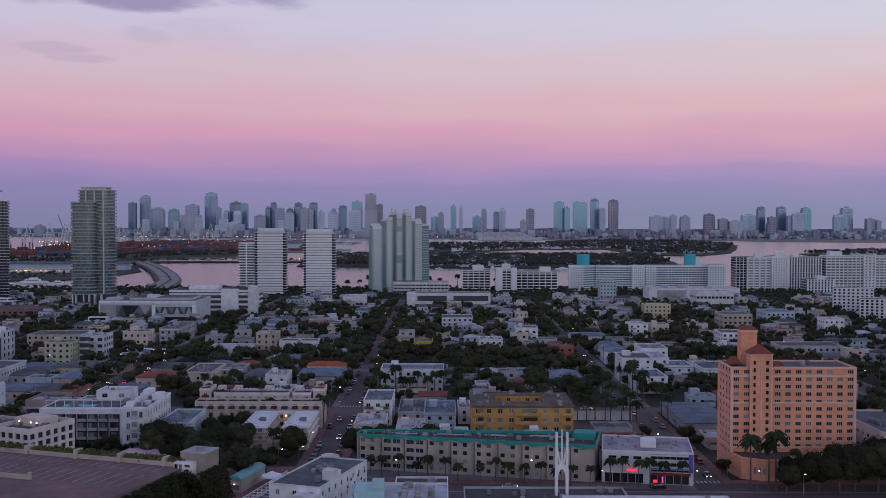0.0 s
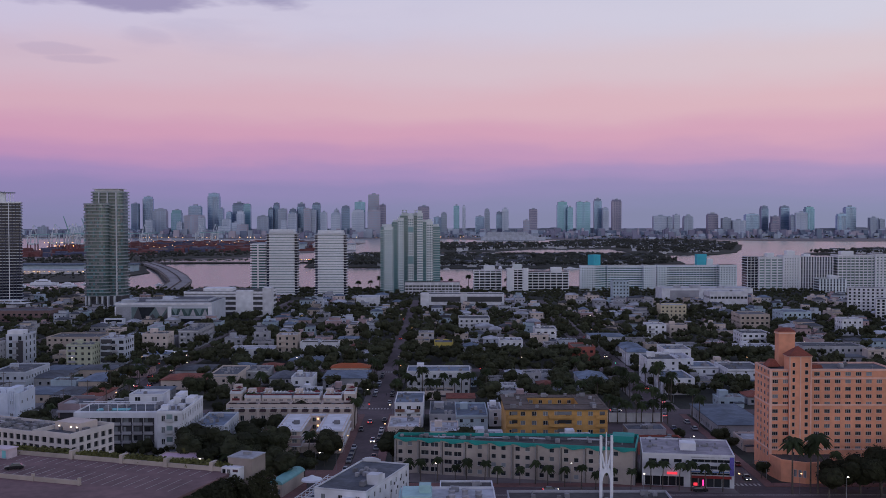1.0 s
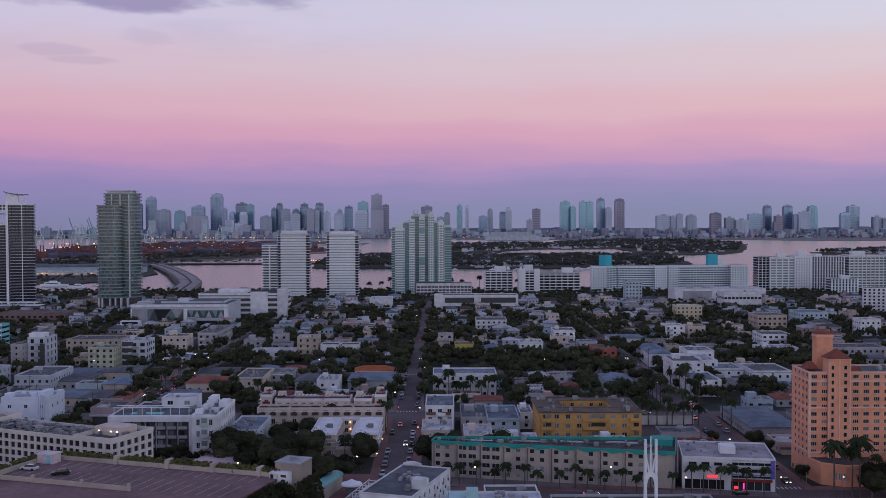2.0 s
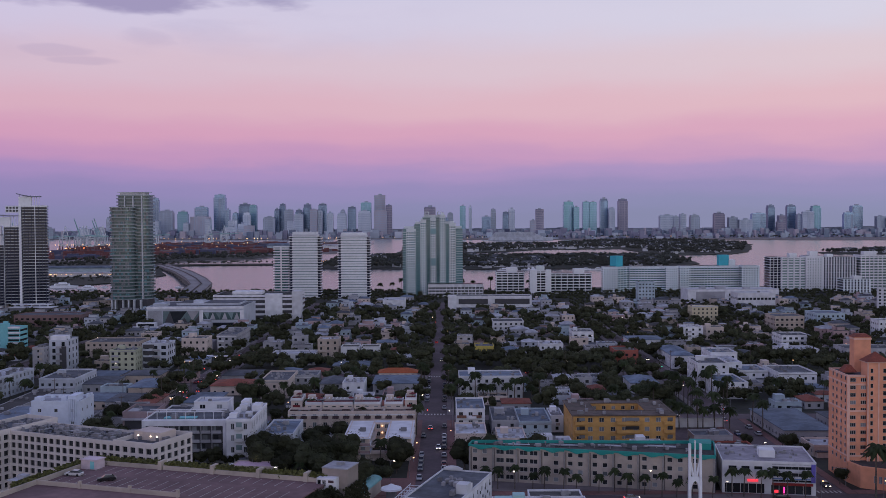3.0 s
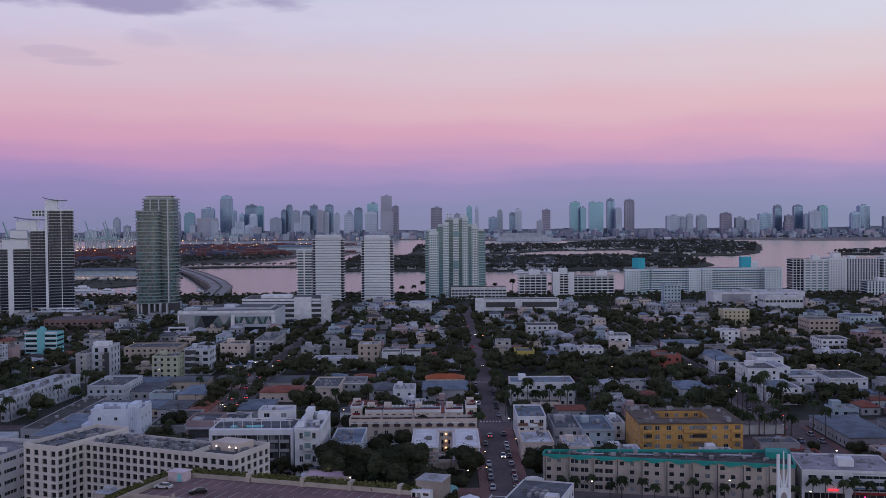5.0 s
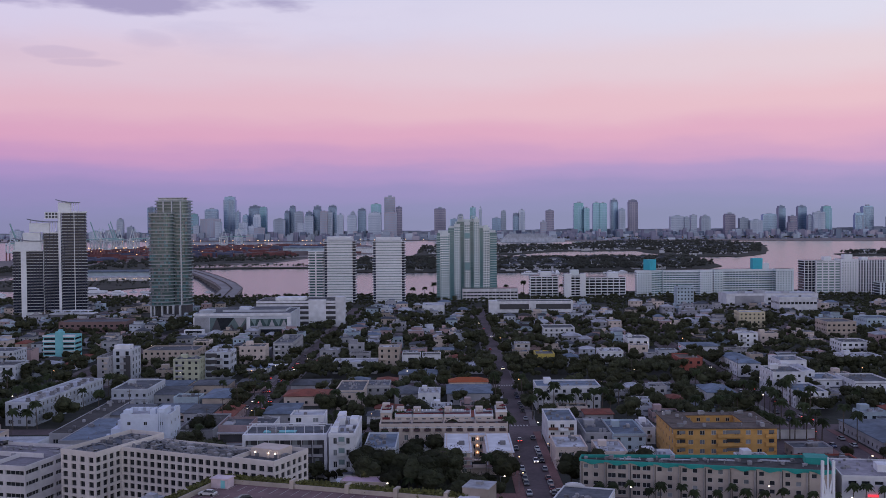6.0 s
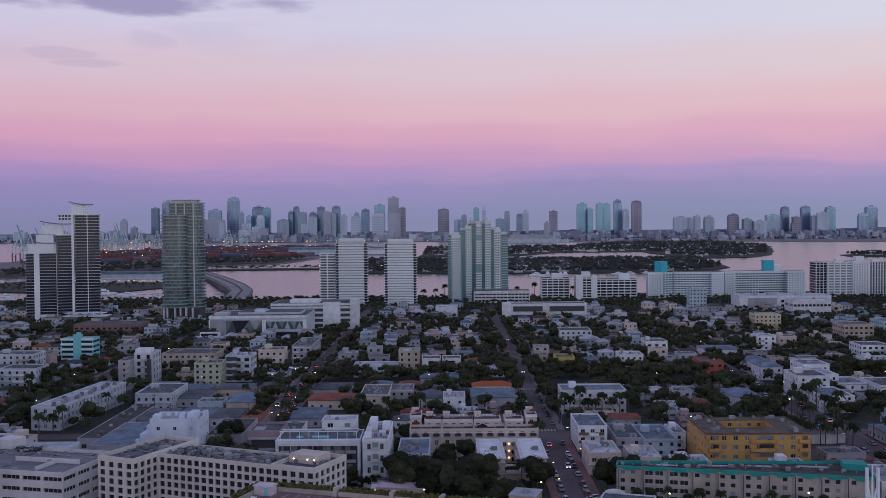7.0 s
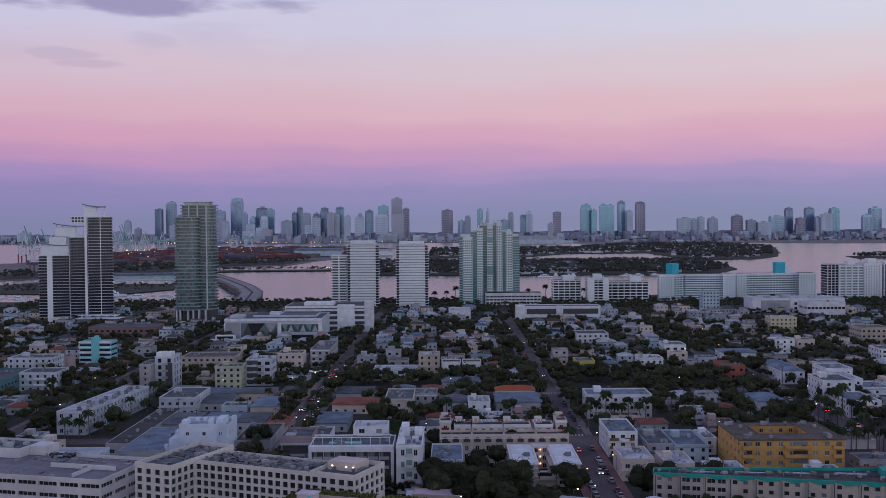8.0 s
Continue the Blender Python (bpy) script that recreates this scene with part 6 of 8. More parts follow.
block("house", "cream three-storey house among the trees", 147, 699, 12, 14, 8, CREAM, RGREY, 2, 3.2, (1.4, 1.4), category="house")
block("house", "white terraced house with open balconies", 55, 676, 14, 18, 8, WHITE, RGREY, 2, 3.4, (2.2, 1.6), category="house", bands=True)
for x0 in (51.0, 57.0, 63.0, 69.0):  # white garden wall behind the ochre house
    root = thing("garden_wall", "white rendered garden wall behind palms", "wall", pose(x0, 408, 0), "garden walls")
    box_parts("wall_panel", WHITE, root, (0, 0, 0, 5.96, 0.3, 3.6))
    box_parts("coping", RWHITE, root, (-0.02, -0.1, 3.6, 5.98, 0.4, 3.75))
claim(63, 338, 30, 104, 0, 0)
sheet("pavement_yard", [(47.5, 340), (74, 340), (74, 407), (47.5, 407)], 0.04, ASPHALT, "worn asphalt yard behind the corner shops")
block("shop_house", "low yard building with a dark red roof edge", 61, 352, 20, 12, 3.6, REDW, RDARK, 1, 4, (2, 1.4), units=6)
block("shop_house", "low grey yard building with a felt roof", 62, 374, 14, 10, 3.6, GREYW, RGREY, 1, 4, (2, 1.4), units=4)
claim(-57, 322, 24, 12), claim(-8, 344, 54, 78, 0, 0), claim(-122, 446, 18, 24, 0, 0)
# white bayside-avenue buildings to the south
fans_ = block("hotel", "long white hotel with rooftop fans", -250.7, 443, 12.6, 68, 9.6, DULLW, RWHITE, 3, 3.4, (1.5, 1.7), rot=-6, units=4)
for i in range(14):  # dark extractor fans along the ridge of the roof
    f = Shell()
    f.box(-0.8, -0.8, 0, 0.8, 0.8, 0.9), f.tube((0, 0, 0.9), (0, 0, 1.7), 0.75, 0.95, 10)
    part("roof_fan", f, UNITM, fans_, m=pose((1.4, 3.2, 2.2)[i % 3], 5 + i * 4.4, 9.6, 0, 0, 20 * i))
block("shop_house", "long low shop building with a felt roof", -218, 404, 10, 76, 4.6, GREYW, RDARK, 1, 4, (2, 1.6), units=10, parapet=0.25)
block("warehouse", "low building with a blue-grey roof", -205, 388, 16, 44, 5.2, GREYW, RBLUE, 1, 4, (2, 1.6), units=6, parapet=0.25)
block("apartment_house", "white stepped apartment house", -310, 556, 20, 18, 10, DULLW, RGREY, 3, 3.4, (1.3, 1.4), bands=True)
block("apartment_house", "white stepped apartment house", -332, 600, 26, 18, 12, DULLW, RGREY, 4, 3.4, (1.3, 1.4))
block("shop_house", "long building with a dull teal front", -330, 520, 20, 60, 9, mat("dull_teal_stucco", (0.09, 0.2, 0.22), 0.8, 0.12, 0.8, 0.2, 0.1), RGREY, 2, 4, (2.4, 1.4))
# white garage and office block with a roof deck
GAR = mat("white_garage_concrete", (0.62, 0.6, 0.62), 0.85, 0.08, 0.6, 0.2, 0.07)
r_ = thing("garage_block", "white stepped office and garage block with a roof parking deck", "building", pose(-189, 299, 0, 0, 0, -14))
claim(-206, 300, 46, 40, -14, 3)
facades(r_, 62, 28, 16.5, 0, GAR, "FR", 5, 6.6, (6.0, 1.25), 1.1, (PANE,), FRAMEW, 3, x0=-62, reveal=0.4)
flat_roof(r_, 62, 28, 16.0, mat("mauve_grey_roof", (0.22, 0.205, 0.235), 0.9, 0.2, 0.6, 0.35, 0.12), GAR, 1.0, 9, x0=-62)
s = Shell()
s.box(-66, 22, 12, -43, 36, 18.2)
part("upper_block", s, GAR, r_)
box_parts("parapet", GAR, r_, (-66, 22, 18.2, -43, 22.3, 19.0), (-66, 35.7, 18.2, -43, 36, 19.0), (-43.3, 22.3, 18.2, -43, 35.7, 19.0), (-66, 22.3, 18.2, -65.7, 35.7, 19.0))
clutter(r_, -40, -3, 20, 26, 16.0, 40, 7), clutter(r_, -60, -20, 2, 8, 16.0, 14, 8), clutter(r_, -65, -44.5, 23, 35, 18.26, 24, 9)
box_parts("roof_felt", RGREY, r_, (-65.7, 22.3, 18.2, -43.3, 35.7, 18.26))
box_parts("roof_unit", RWHITE, r_, (-52, 26, 18.26, -49.4, 28.2, 19.6), (-47.5, 30, 18.26, -45.9, 31.4, 19.2), (-58, 31, 18.26, -55.5, 33, 19.4))
box_parts("stair_head", GAR, r_, (-43, 27, 16.02, -37, 34, 18.9))
box_parts("deck_wall", GAR, r_, (-26, 14, 16.02, -4, 14.3, 17.4), (-12, 4, 16.02, -11.7, 14, 17.2))
block("shop_house", "low white-roofed building with a parapet", -222, 352, 20, 24, 8.5, DULLW, RWHITE, 2, 4, (2, 1.4), units=3, parapet=1.0)
block("shop_house", "low building with a dark cluttered roof", -166, 402, 14, 34, 5.6, GREYW, RDARK, 1, 4, (2, 1.4), units=14)
block("shop_house", "low building with a dark cluttered roof", -170, 372, 18, 18, 5.0, GREYW, RGREY, 1, 4, (2, 1.4), units=8)
block("shop_house", "low row building with a dark flat roof", 28, 272, 44, 14, 4.6, GREYW, RDARK, 1, 5, (2.4, 1.6), units=12)
block("shop_house", "low white row building with a pale roof", 54, 258, 44, 16, 5.4, WHITE, RWHITE, 1, 5, (2.4, 1.6), units=10)
# avenue-side roofs
r_ = thing("deco_house", "white building with a long dark roof and a curved rear parapet", "building", pose(-38.3, 266, 0, 0, 0, -18))
claim(-34, 262, 22, 40, -18, 0)
facades(r_, 14.5, 32, 10.4, 0, WHITE, "FR", 3, 3.8, (1.2, 1.4), 0.9)
flat_roof(r_, 14.5, 32, 10.4, RGREY, WHITE, 0.35, 4)
s = Shell()
for i in range(9):
    u, v = -6.8 + i * 0.6, -6.2 + i * 0.6
    s.box(u, 31.4, 10.7, v, 32.1, 10.9 + 0.9 * math.sin(math.pi * (i + 0.5) / 9) ** 0.5)
part("curved_parapet", s, WHITE, r_)
box_parts("stair_tower", WHITE, r_, (4.2, 8, 10.4, 7.3, 11.5, 13.0), (5.0, 12.5, 10.4, 6.8, 14.5, 12.0))
box_parts("front_step", WHITE, r_, (1.0, -3.5, 0, 7.2, -0.02, 9.0))
for i in range(10):
    child("air_conditioner", roof_unit((0, 0, 1)[i % 3]), r_, pose(-1.5 + 1.8 * (i % 3), 15 + 1.9 * (i // 3) + (i % 2), 10.4, 0, 0, 40 * i) @ Matrix.Diagonal((0.7, 0.7, 0.8, 1)))
for i in range(7):
    s = Shell()
    s.box(-0.09, -0.4, -0.35, 0.09, 0.4, 0.35)
    part("vent_grille", s, DARKW, r_, m=pose(7.28, 18 + i * 2.4, 6.4 + (i % 2) * 1.5))
r_ = thing("deco_house", "white and pale turquoise building crowded with roof fans", "building", pose(-10.5, 248, 0))
claim(-10.5, 246, 28, 34)
facades(r_, 24, 22, 9.8, 0, WHITE, "FR", 3, 3.6, (1.2, 1.4), 0.9)
flat_roof(r_, 24, 22, 9.8, RWHITE, WHITE, 0.6, 5)
AQUAW = mat("pale_turquoise_stucco", (0.4, 0.62, 0.62), 0.85, 0.1, 0.8, 0.15, 0.1)
box_parts("roof_room", AQUAW, r_, (-11.5, 8, 9.8, -4, 18, 11.6), (-7.2, 11, 9.8, -4.2, 14, 13.6), (-12.4, 2, 0, -12.02, 20, 10.6))
for i in range(9):  # drum-shaped roof fans
    s = Shell()
    s.box(-0.7, -0.7, 0, 0.7, 0.7, 0.8), s.tube((0, 0, 0.8), (0, 0, 1.6), 0.7, 0.95, 10)
    part("roof_fan", s, UNITM, r_, m=pose(1.0 + 3.4 * (i % 3), 4 + 5.2 * (i // 3) + (i % 2) * 1.3, 9.8, 0, 0, 25 * i))
facades(r_, 14, 10, 9.0, 0, GREYW, "R", 3, 3.6, (1.2, 1.4), 0.9, x0=-2, y0=22, name="rear_wall")
flat_roof(r_, 14, 10, 9.0, RDARK, WHITE, 0.5, 4, x0=-2, y0=22)

# pedestrian lane with kiosks
sheet("pavement_lane", [(-76, 250), (-42, 250), (-44.5, 330), (-72, 330)], 0.09, BRICKPAVE, "red-paved pedestrian lane between the buildings")
KGREEN = mat("verdigris_canopy", (0.16, 0.38, 0.38), 0.6, 0.15, 0.8, 0.2, 0.3)


def kiosk(x, y, w, d, rot, h):
    root = thing("kiosk", "small lane kiosk under a green barrel canopy", "kiosk", pose(x, y, 0, 0, 0, rot), "lane kiosks")
    claim(x, y, w, d, rot)
    s = Shell()
    s.box(-w / 2, 0, 0, w / 2, d, h)
    part("wall", s, SANDC, root)
    s = Shell()
    n = 8
    for i in range(n):
        a, b = math.pi * i / n, math.pi * (i + 1) / n
        pa, pb = (-(w / 2 + 0.3) * math.cos(a), h + w * 0.32 * math.sin(a)), (-(w / 2 + 0.3) * math.cos(b), h + w * 0.32 * math.sin(b))
        s.face(((pa[0], -0.3, pa[1]), (pa[0], d + 0.3, pa[1]), (pb[0], d + 0.3, pb[1]), (pb[0], -0.3, pb[1])))
        s.face(((0, -0.3, h), (pa[0], -0.3, pa[1]), (pb[0], -0.3, pb[1]))), s.face(((0, d + 0.3, h), (pb[0], d + 0.3, pb[1]), (pa[0], d + 0.3, pa[1])))
    part("canopy", s, KGREEN, root)
    s = Shell()
    s.box(-w / 2 + 0.5, -0.08, 1.0, w / 2 - 0.5, -0.02, 2.4)
    hatch = part("hatch", s, PANEL, root)
    s = Shell()
    s.box(-0.2, -0.3, 2.5, 0.2, -0.08, 2.75)
    part("lamp", s, WARM, hatch, "small warm lamp over the hatch")


kiosk(-62, 321, 5.6, 3.4, 0, 3.6), kiosk(-60.2, 298, 4.0, 17, -14, 3.8)
r_ = thing("pavilion", "round white lane pavilion with a lit rim", "pavilion", pose(-50.6, 305.5, 0))
for z0, z1, r0, r1, m_, nm in ((0, 3.0, 1.6, 1.6, PANEL, "glazing"), (3.0, 3.5, 3.2, 3.0, TWHITE, "brim"), (3.5, 4.6, 2.4, 0.3, TWHITE, "cone_roof")):
    s = Shell()
    s.tube((0, 0, z0), (0, 0, z1), r0, r1, 18)
    part(nm, s, m_, r_)
r_ = block("arcade_row", "low white arcade row with a roof trellis", -49.5, 262, 7, 36, 4.6, WHITE, RGREY, 1, 3.6, (2.4, 2.2), rot=-14, units=6)
for i in range(12):
    s = Shell()
    s.box(-3.4, 2 + i * 2.8, 4.6, -3.25, 2.15 + i * 2.8, 7.0), s.box(-3.4, 2 + i * 2.8, 6.9, 3.4, 2.15 + i * 2.8, 7.05)
    part("trellis_frame", s, TWHITE, r_)
s = Shell()
s.box(-3.42, 1.8, 7.05, -3.25, 34, 7.2), s.box(-3.42, 1.8, 5.7, -3.25, 34, 5.8)
part("trellis_rail", s, TWHITE, r_)
# The pink light on this canopy is put into its roof colour.
r_ = block("shop_house", "low building with a pink-lit roof canopy", -94.5, 324, 15, 7, 5.4, BEIGE, mat("pale_pink_canopy", (0.6, 0.42, 0.5), 0.8, 0.1), 1, 4, (2, 1.4), rot=-8, units=0, parapet=0.2)
# low flat roofs of the commercial streets
for x, y, w, d, h, m_, r2, lbl in ((-208, 446, 14, 26, 4.6, GREYW, RGREY, "grey"), (-190, 452, 14, 22, 4.4, BEIGE, RBLUE, "beige"), (-176, 448, 10, 22, 4.8, GREYW, RGREY, "grey"), (-190, 484, 12, 10, 4.4, BLUEW, RGREY, "pale blue"), (-188, 522, 16, 18, 5, BEIGE, RGREY, "beige"),
                                 (-208, 524, 14, 18, 4.6, CREAM, RBLUE, "cream"), (-169, 524, 10, 18, 5, ROSE, RGREY, "rose"), (-226, 528, 14, 14, 4.6, GREYW, RGREY, "grey"), (-141, 446, 12, 26, 4.6, GREYW, RBLUE, "grey"),
                                 (-138, 520, 16, 20, 5, GREYW, RGREY, "grey"), (-176, 426, 16, 3, 3.4, GREYW, RGREY, "grey"), (-142, 410, 10, 16, 6, WHITE, RGREY, "white")):
    if d > 15 and m_ is not WHITE:
        hip_house("shop_house", "low %s building under a wide grey hipped roof" % lbl, x, y, w + 2, d, h - 0.6, 1.1, m_, r2)
    else:
        block("shop_house", "low %s building with a flat weathered roof" % lbl, x, y, w, d, h, m_, r2, 1, 4, (2.0, 1.4), units=5)
# ---- scattered smaller houses of the quarter ----
rnd = random.Random(21)
WALLS = [(WHITE, "white"), (DULLW, "dull white"), (GREYW, "grey"), (CREAM, "cream"), (GREYW, "grey"), (BLUEW, "pale blue"), (BEIGE, "beige"), (ROSE, "rose")]
ROOFS = [(RGREY, "grey felt"), (RGREY, "grey felt"), (RWHITE, "pale"), (RWHITE, "pale"), (RBLUE, "blue-grey"), (RDARK, "dark tar")]
for x in STREETS:
    claim(x, 250, 17, 790, 0, 0.5)
for y in AVENUES:
    claim(0, y - 10, 1800, 20, 0, 0.5)
PLAIN = {"white": "plain white", "grey": "plain grey"}
far_houses = {}
count = 0
for row in range(42):
    y = 326 + row * 16.6
    reach = 90 + y * 0.44
    x = -reach - 90
    while x < reach - 30:
        w, d = rnd.uniform(7.5, 13), rnd.uniform(8, 13)
        cx, cy = x + w / 2, y + rnd.uniform(-4, 4)
        x += w + rnd.uniform(1.6, 6)
        if rnd.random() < (0.14 if y < 640 else 0.38):
            continue
        if 528 < y < 592 and -150 < cx < 190:  # the tree-lined avenue
            continue
        if not all(free(cx + a * w / 2, cy + b * d, 0.6) for a in (-1, 0, 1) for b in (0, 0.5, 1)):
            continue
        (wm, wn_), (rm, rn_) = rnd.choice(WALLS if y < 620 else WALLS[1:]), rnd.choice(ROOFS)
        far = y > 520
        if count >= 200 or y > 800:
            fl = rnd.choice((1, 1, 2, 2))
            far_houses.setdefault((wm.name, rm.name), []).append((cx, cy, w, d, 0.5 + 3 * fl))
            claim(cx, cy, w, d, 0, 0.5)
            continue
        if rnd.random() < 0.58:
            hip_house("house", "%s house under a low %s hipped roof" % (PLAIN.get(wn_, wn_), rn_), cx, cy, w, d, rnd.choice((3.4, 3.6, 6.0)) if y > 500 else rnd.choice((3.3, 3.6, 4.0)), rnd.uniform(1.0, 1.8), wm, rnd.choice((rm, rm, rm, RTILE)), far=far)
        else:
            fl = rnd.choice((1, 1, 1, 2, 2)) if y < 540 else rnd.choice((1, 1, 2, 2, 2, 3))
            block("house", "%s flat-roofed house with a %s roof" % (PLAIN.get(wn_, wn_), rn_), cx, cy, w, d, 0.5 + 3.0 * fl, wm, rm, fl, 3.4 if not far else 3.8, (1.6, 1.4), units=rnd.choice((0, 0, 1)), category="house", sides="F" if far else "FLR")
        count += 1

for (wname, rname), items in far_houses.items():  # the rest of the quarter, too far to tell apart
    s = Shell()
    for cx, cy, w, d, h in items:
        s.box(cx - w / 2, cy, 0, cx + w / 2, cy + d, h, 0)
        if int(cx * 7 + cy) % 2:  # hipped roof
            s.box(cx - w / 2 - 0.5, cy - 0.5, h, cx + w / 2 + 0.5, cy + d + 0.5, h + 1.7, 1, min(w, d) * 0.42)
        else:
            s.box(cx - w / 2 - 0.1, cy - 0.1, h, cx + w / 2 + 0.1, cy + d + 0.1, h + 0.3, 0)
            s.face([(cx + a * (w / 2 - 0.3), cy + d / 2 + b * (d / 2 - 0.3), h + 0.31) for a, b in ((-1, -1), (1, -1), (1, 1), (-1, 1))], 1)
            s.box(cx - w * 0.3, cy + d * 0.5, h + 0.3, cx - w * 0.3 + 2.6, cy + d * 0.5 + 3, h + 2.4, 0)
        s.box(cx - w * 0.45, cy - 2.2, 0, cx + w * (0.1 if int(cx) % 2 else 0.3), cy - 0.02, 2.9, 0, 0.1)
        q = rnd.random()
        if q < 0.5:  # a lean-to or garage beside the house
            gx = cx + w / 2 + 0.05
            s.box(gx, cy + d * 0.3, 0, gx + 2.6, cy + d * 0.8, 2.6, 0), s.box(gx - 0.02, cy + d * 0.3 - 0.2, 2.6, gx + 2.8, cy + d * 0.8 + 0.2, 2.8, 1)
        if q > 0.35:  # a garden wall along the lot
            s.box(cx - w / 2 - 1.2, cy - 3.4, 0, cx + w / 2 + 0.8, cy - 3.2, 1.3 + 0.5 * q, 0)
        if q > 0.7:  # an upper room set back on the roof
            s.box(cx - w * 0.1, cy + d * 0.35, h, cx + w * 0.4, cy + d * 0.85, h + 2.5, 0), s.box(cx - w * 0.14, cy + d * 0.32, h + 2.5, cx + w * 0.44, cy + d * 0.88, h + 2.7, 1)
        n = max(1, int(w / 3.0))
        for f in range(int(h // 3)):
            for k in range(n):
                px = cx - w / 2 + w * (k + 0.5) / n
                s.face(((px - 0.55, cy - 0.03, f * 3 + 1), (px + 0.55, cy - 0.03, f * 3 + 1), (px + 0.55, cy - 0.03, f * 3 + 2.2), (px - 0.55, cy - 0.03, f * 3 + 2.2)), 2)
        s.box(cx - 0.8, cy + d * 0.4, h + 0.3, cx + 0.8, cy + d * 0.4 + 1.5, h + 1.5, 3)
    tagged(new("further_houses", s.mesh("further_houses", bpy.data.materials[wname], bpy.data.materials[rname], PANE, UNITM)), "further flat-roofed houses among the trees", "houses", kind="stuff")


claim(-205, 350, 54, 74, 0, 0), claim(-172, 440, 90, 60, 0, 0), claim(66, 560, 16, 22, 0, 0), claim(-11.7, 592, 12, 14, 0, 0), claim(-14, 452, 36, 18, 0, 0), claim(28, 336, 42, 28, 0, 0), claim(-118, 328, 44, 22, 0, 0), claim(98, 366, 30, 14, 0, 0)  # open forecourt of the hotel


# ---- trees and palms ----
def heart(s, c, r, rings, sides, rr):
    """A lumpy dark inner mass of twigs and leaves, so that no light falls through the crown."""
    k = len(s.v)
    for i in range(1, rings):
        a = math.pi * i / rings
        for j in range(sides):
            g, q = 2 * math.pi * (j + 0.5 * (i % 2)) / sides, r * rr.uniform(0.82, 1.08)
            s.v.append((c.x + q * math.sin(a) * math.cos(g), c.y + q * math.sin(a) * math.sin(g), c.z + q * 0.85 * math.cos(a)))
    top, low = len(s.v), len(s.v) + 1
    s.v += [(c.x, c.y, c.z + r * 0.85), (c.x, c.y, c.z - r * 0.85)]
    for j in range(sides):
        m = (j + 1) % sides
        s.f.append((top, k + j, k + m)), s.f.append((low, k + (rings - 2) * sides + m, k + (rings - 2) * sides + j))
        for i in range(rings - 2):
            s.f.append((k + i * sides + j, k + (i + 1) * sides + j, k + (i + 1) * sides + m, k + i * sides + m))
    s.m += [0] * (sides * rings)


def crown_shell(seed, r, h, n, leaf, lobes=9, rings=4, sides=6):
    rr = random.Random(seed)
    s = Shell()
    blobs = []
    for i in range(lobes):
        a, q = rr.uniform(0, 6.28), rr.uniform(0.15, 0.62) * r
        blobs.append((Vector((q * math.cos(a), q * math.sin(a), h * rr.uniform(0.5, 0.85))), r * rr.uniform(0.35, 0.55)))
    for c, br in blobs:
        heart(s, c, br * 0.86, rings, sides, rr)
    for i in range(n):
        c, br = rr.choice(blobs)
        v = Vector((rr.gauss(0, 1), rr.gauss(0, 1), rr.gauss(0.25, 0.8))).normalized()
        p = c + v * br * rr.uniform(0.82, 1.1)
        v = (v + Vector((rr.gauss(0, 0.22), rr.gauss(0, 0.22), rr.gauss(0.1, 0.22)))).normalized()
        a = v.orthogonal().normalized()
        b = v.cross(a)
        k = leaf * rr.uniform(0.6, 1.2)
        s.face((p - a * k, p + b * k * 0.6, p + a * k, p - b * k * 0.6))
    return s, blobs


def tree_parts(seed, r, h, n, leaf):
    s, blobs = crown_shell(seed, r, h, n, leaf, 9, 6, 9)
    t = Shell()
    t.tube((0, 0, -0.3), (0.1, 0.1, h * 0.4), 0.32, 0.2, 7)
    for c, br in blobs:
        t.tube((0.1, 0.1, h * 0.36), c, 0.14, 0.04, 5)
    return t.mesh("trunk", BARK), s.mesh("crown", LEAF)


def palm_parts(seed, h):
    rr = random.Random(seed)
    t = Shell()
    lean = Vector((rr.uniform(-0.5, 0.5), rr.uniform(-0.5, 0.5), 0))
    pts = [Vector((0, 0, -0.3)), lean * 0.3 + Vector((0, 0, h * 0.5)), lean + Vector((0, 0, h))]
    t.tube(pts[0], pts[1], 0.26, 0.19, 7), t.tube(pts[1], pts[2], 0.19, 0.15, 7)
    s = Shell()
    for i in range(32):
        a = 2.4 * i + rr.uniform(-0.2, 0.2)
        up = rr.uniform(-0.5, 0.95)
        length = rr.uniform(2.5, 3.4)
        d = Vector((math.cos(a), math.sin(a), 0))
        w = Vector((-math.sin(a), math.cos(a), 0))
        last = None
        for k in range(6):
            u = k / 5
            p = pts[2] + d * length * u * (1 - 0.15 * up) + Vector((0, 0, length * (up * u - (0.75 + 0.3 * up) * u * u)))
            wide = 0.72 * math.sin(math.pi * min(1, 0.12 + u * 0.86))
            now = (p - w * wide - Vector((0, 0, wide * 0.5)), p, p + w * wide - Vector((0, 0, wide * 0.5)))
            if last:
                s.face((last[0], last[1], now[1], now[0])), s.face((last[1], last[2], now[2], now[1]))
            last = now
    return t.mesh("trunk", BARK), s.mesh("crown", FROND)


def plant(name, label, category, meshes, x, y, rot, size, group):
    root = thing(name, label, category, pose(x, y, 0, 0, 0, rot) @ Matrix.Diagonal((size, size, size, 1)), group)
    child("trunk", meshes[0], root), child("crown", meshes[1], root)


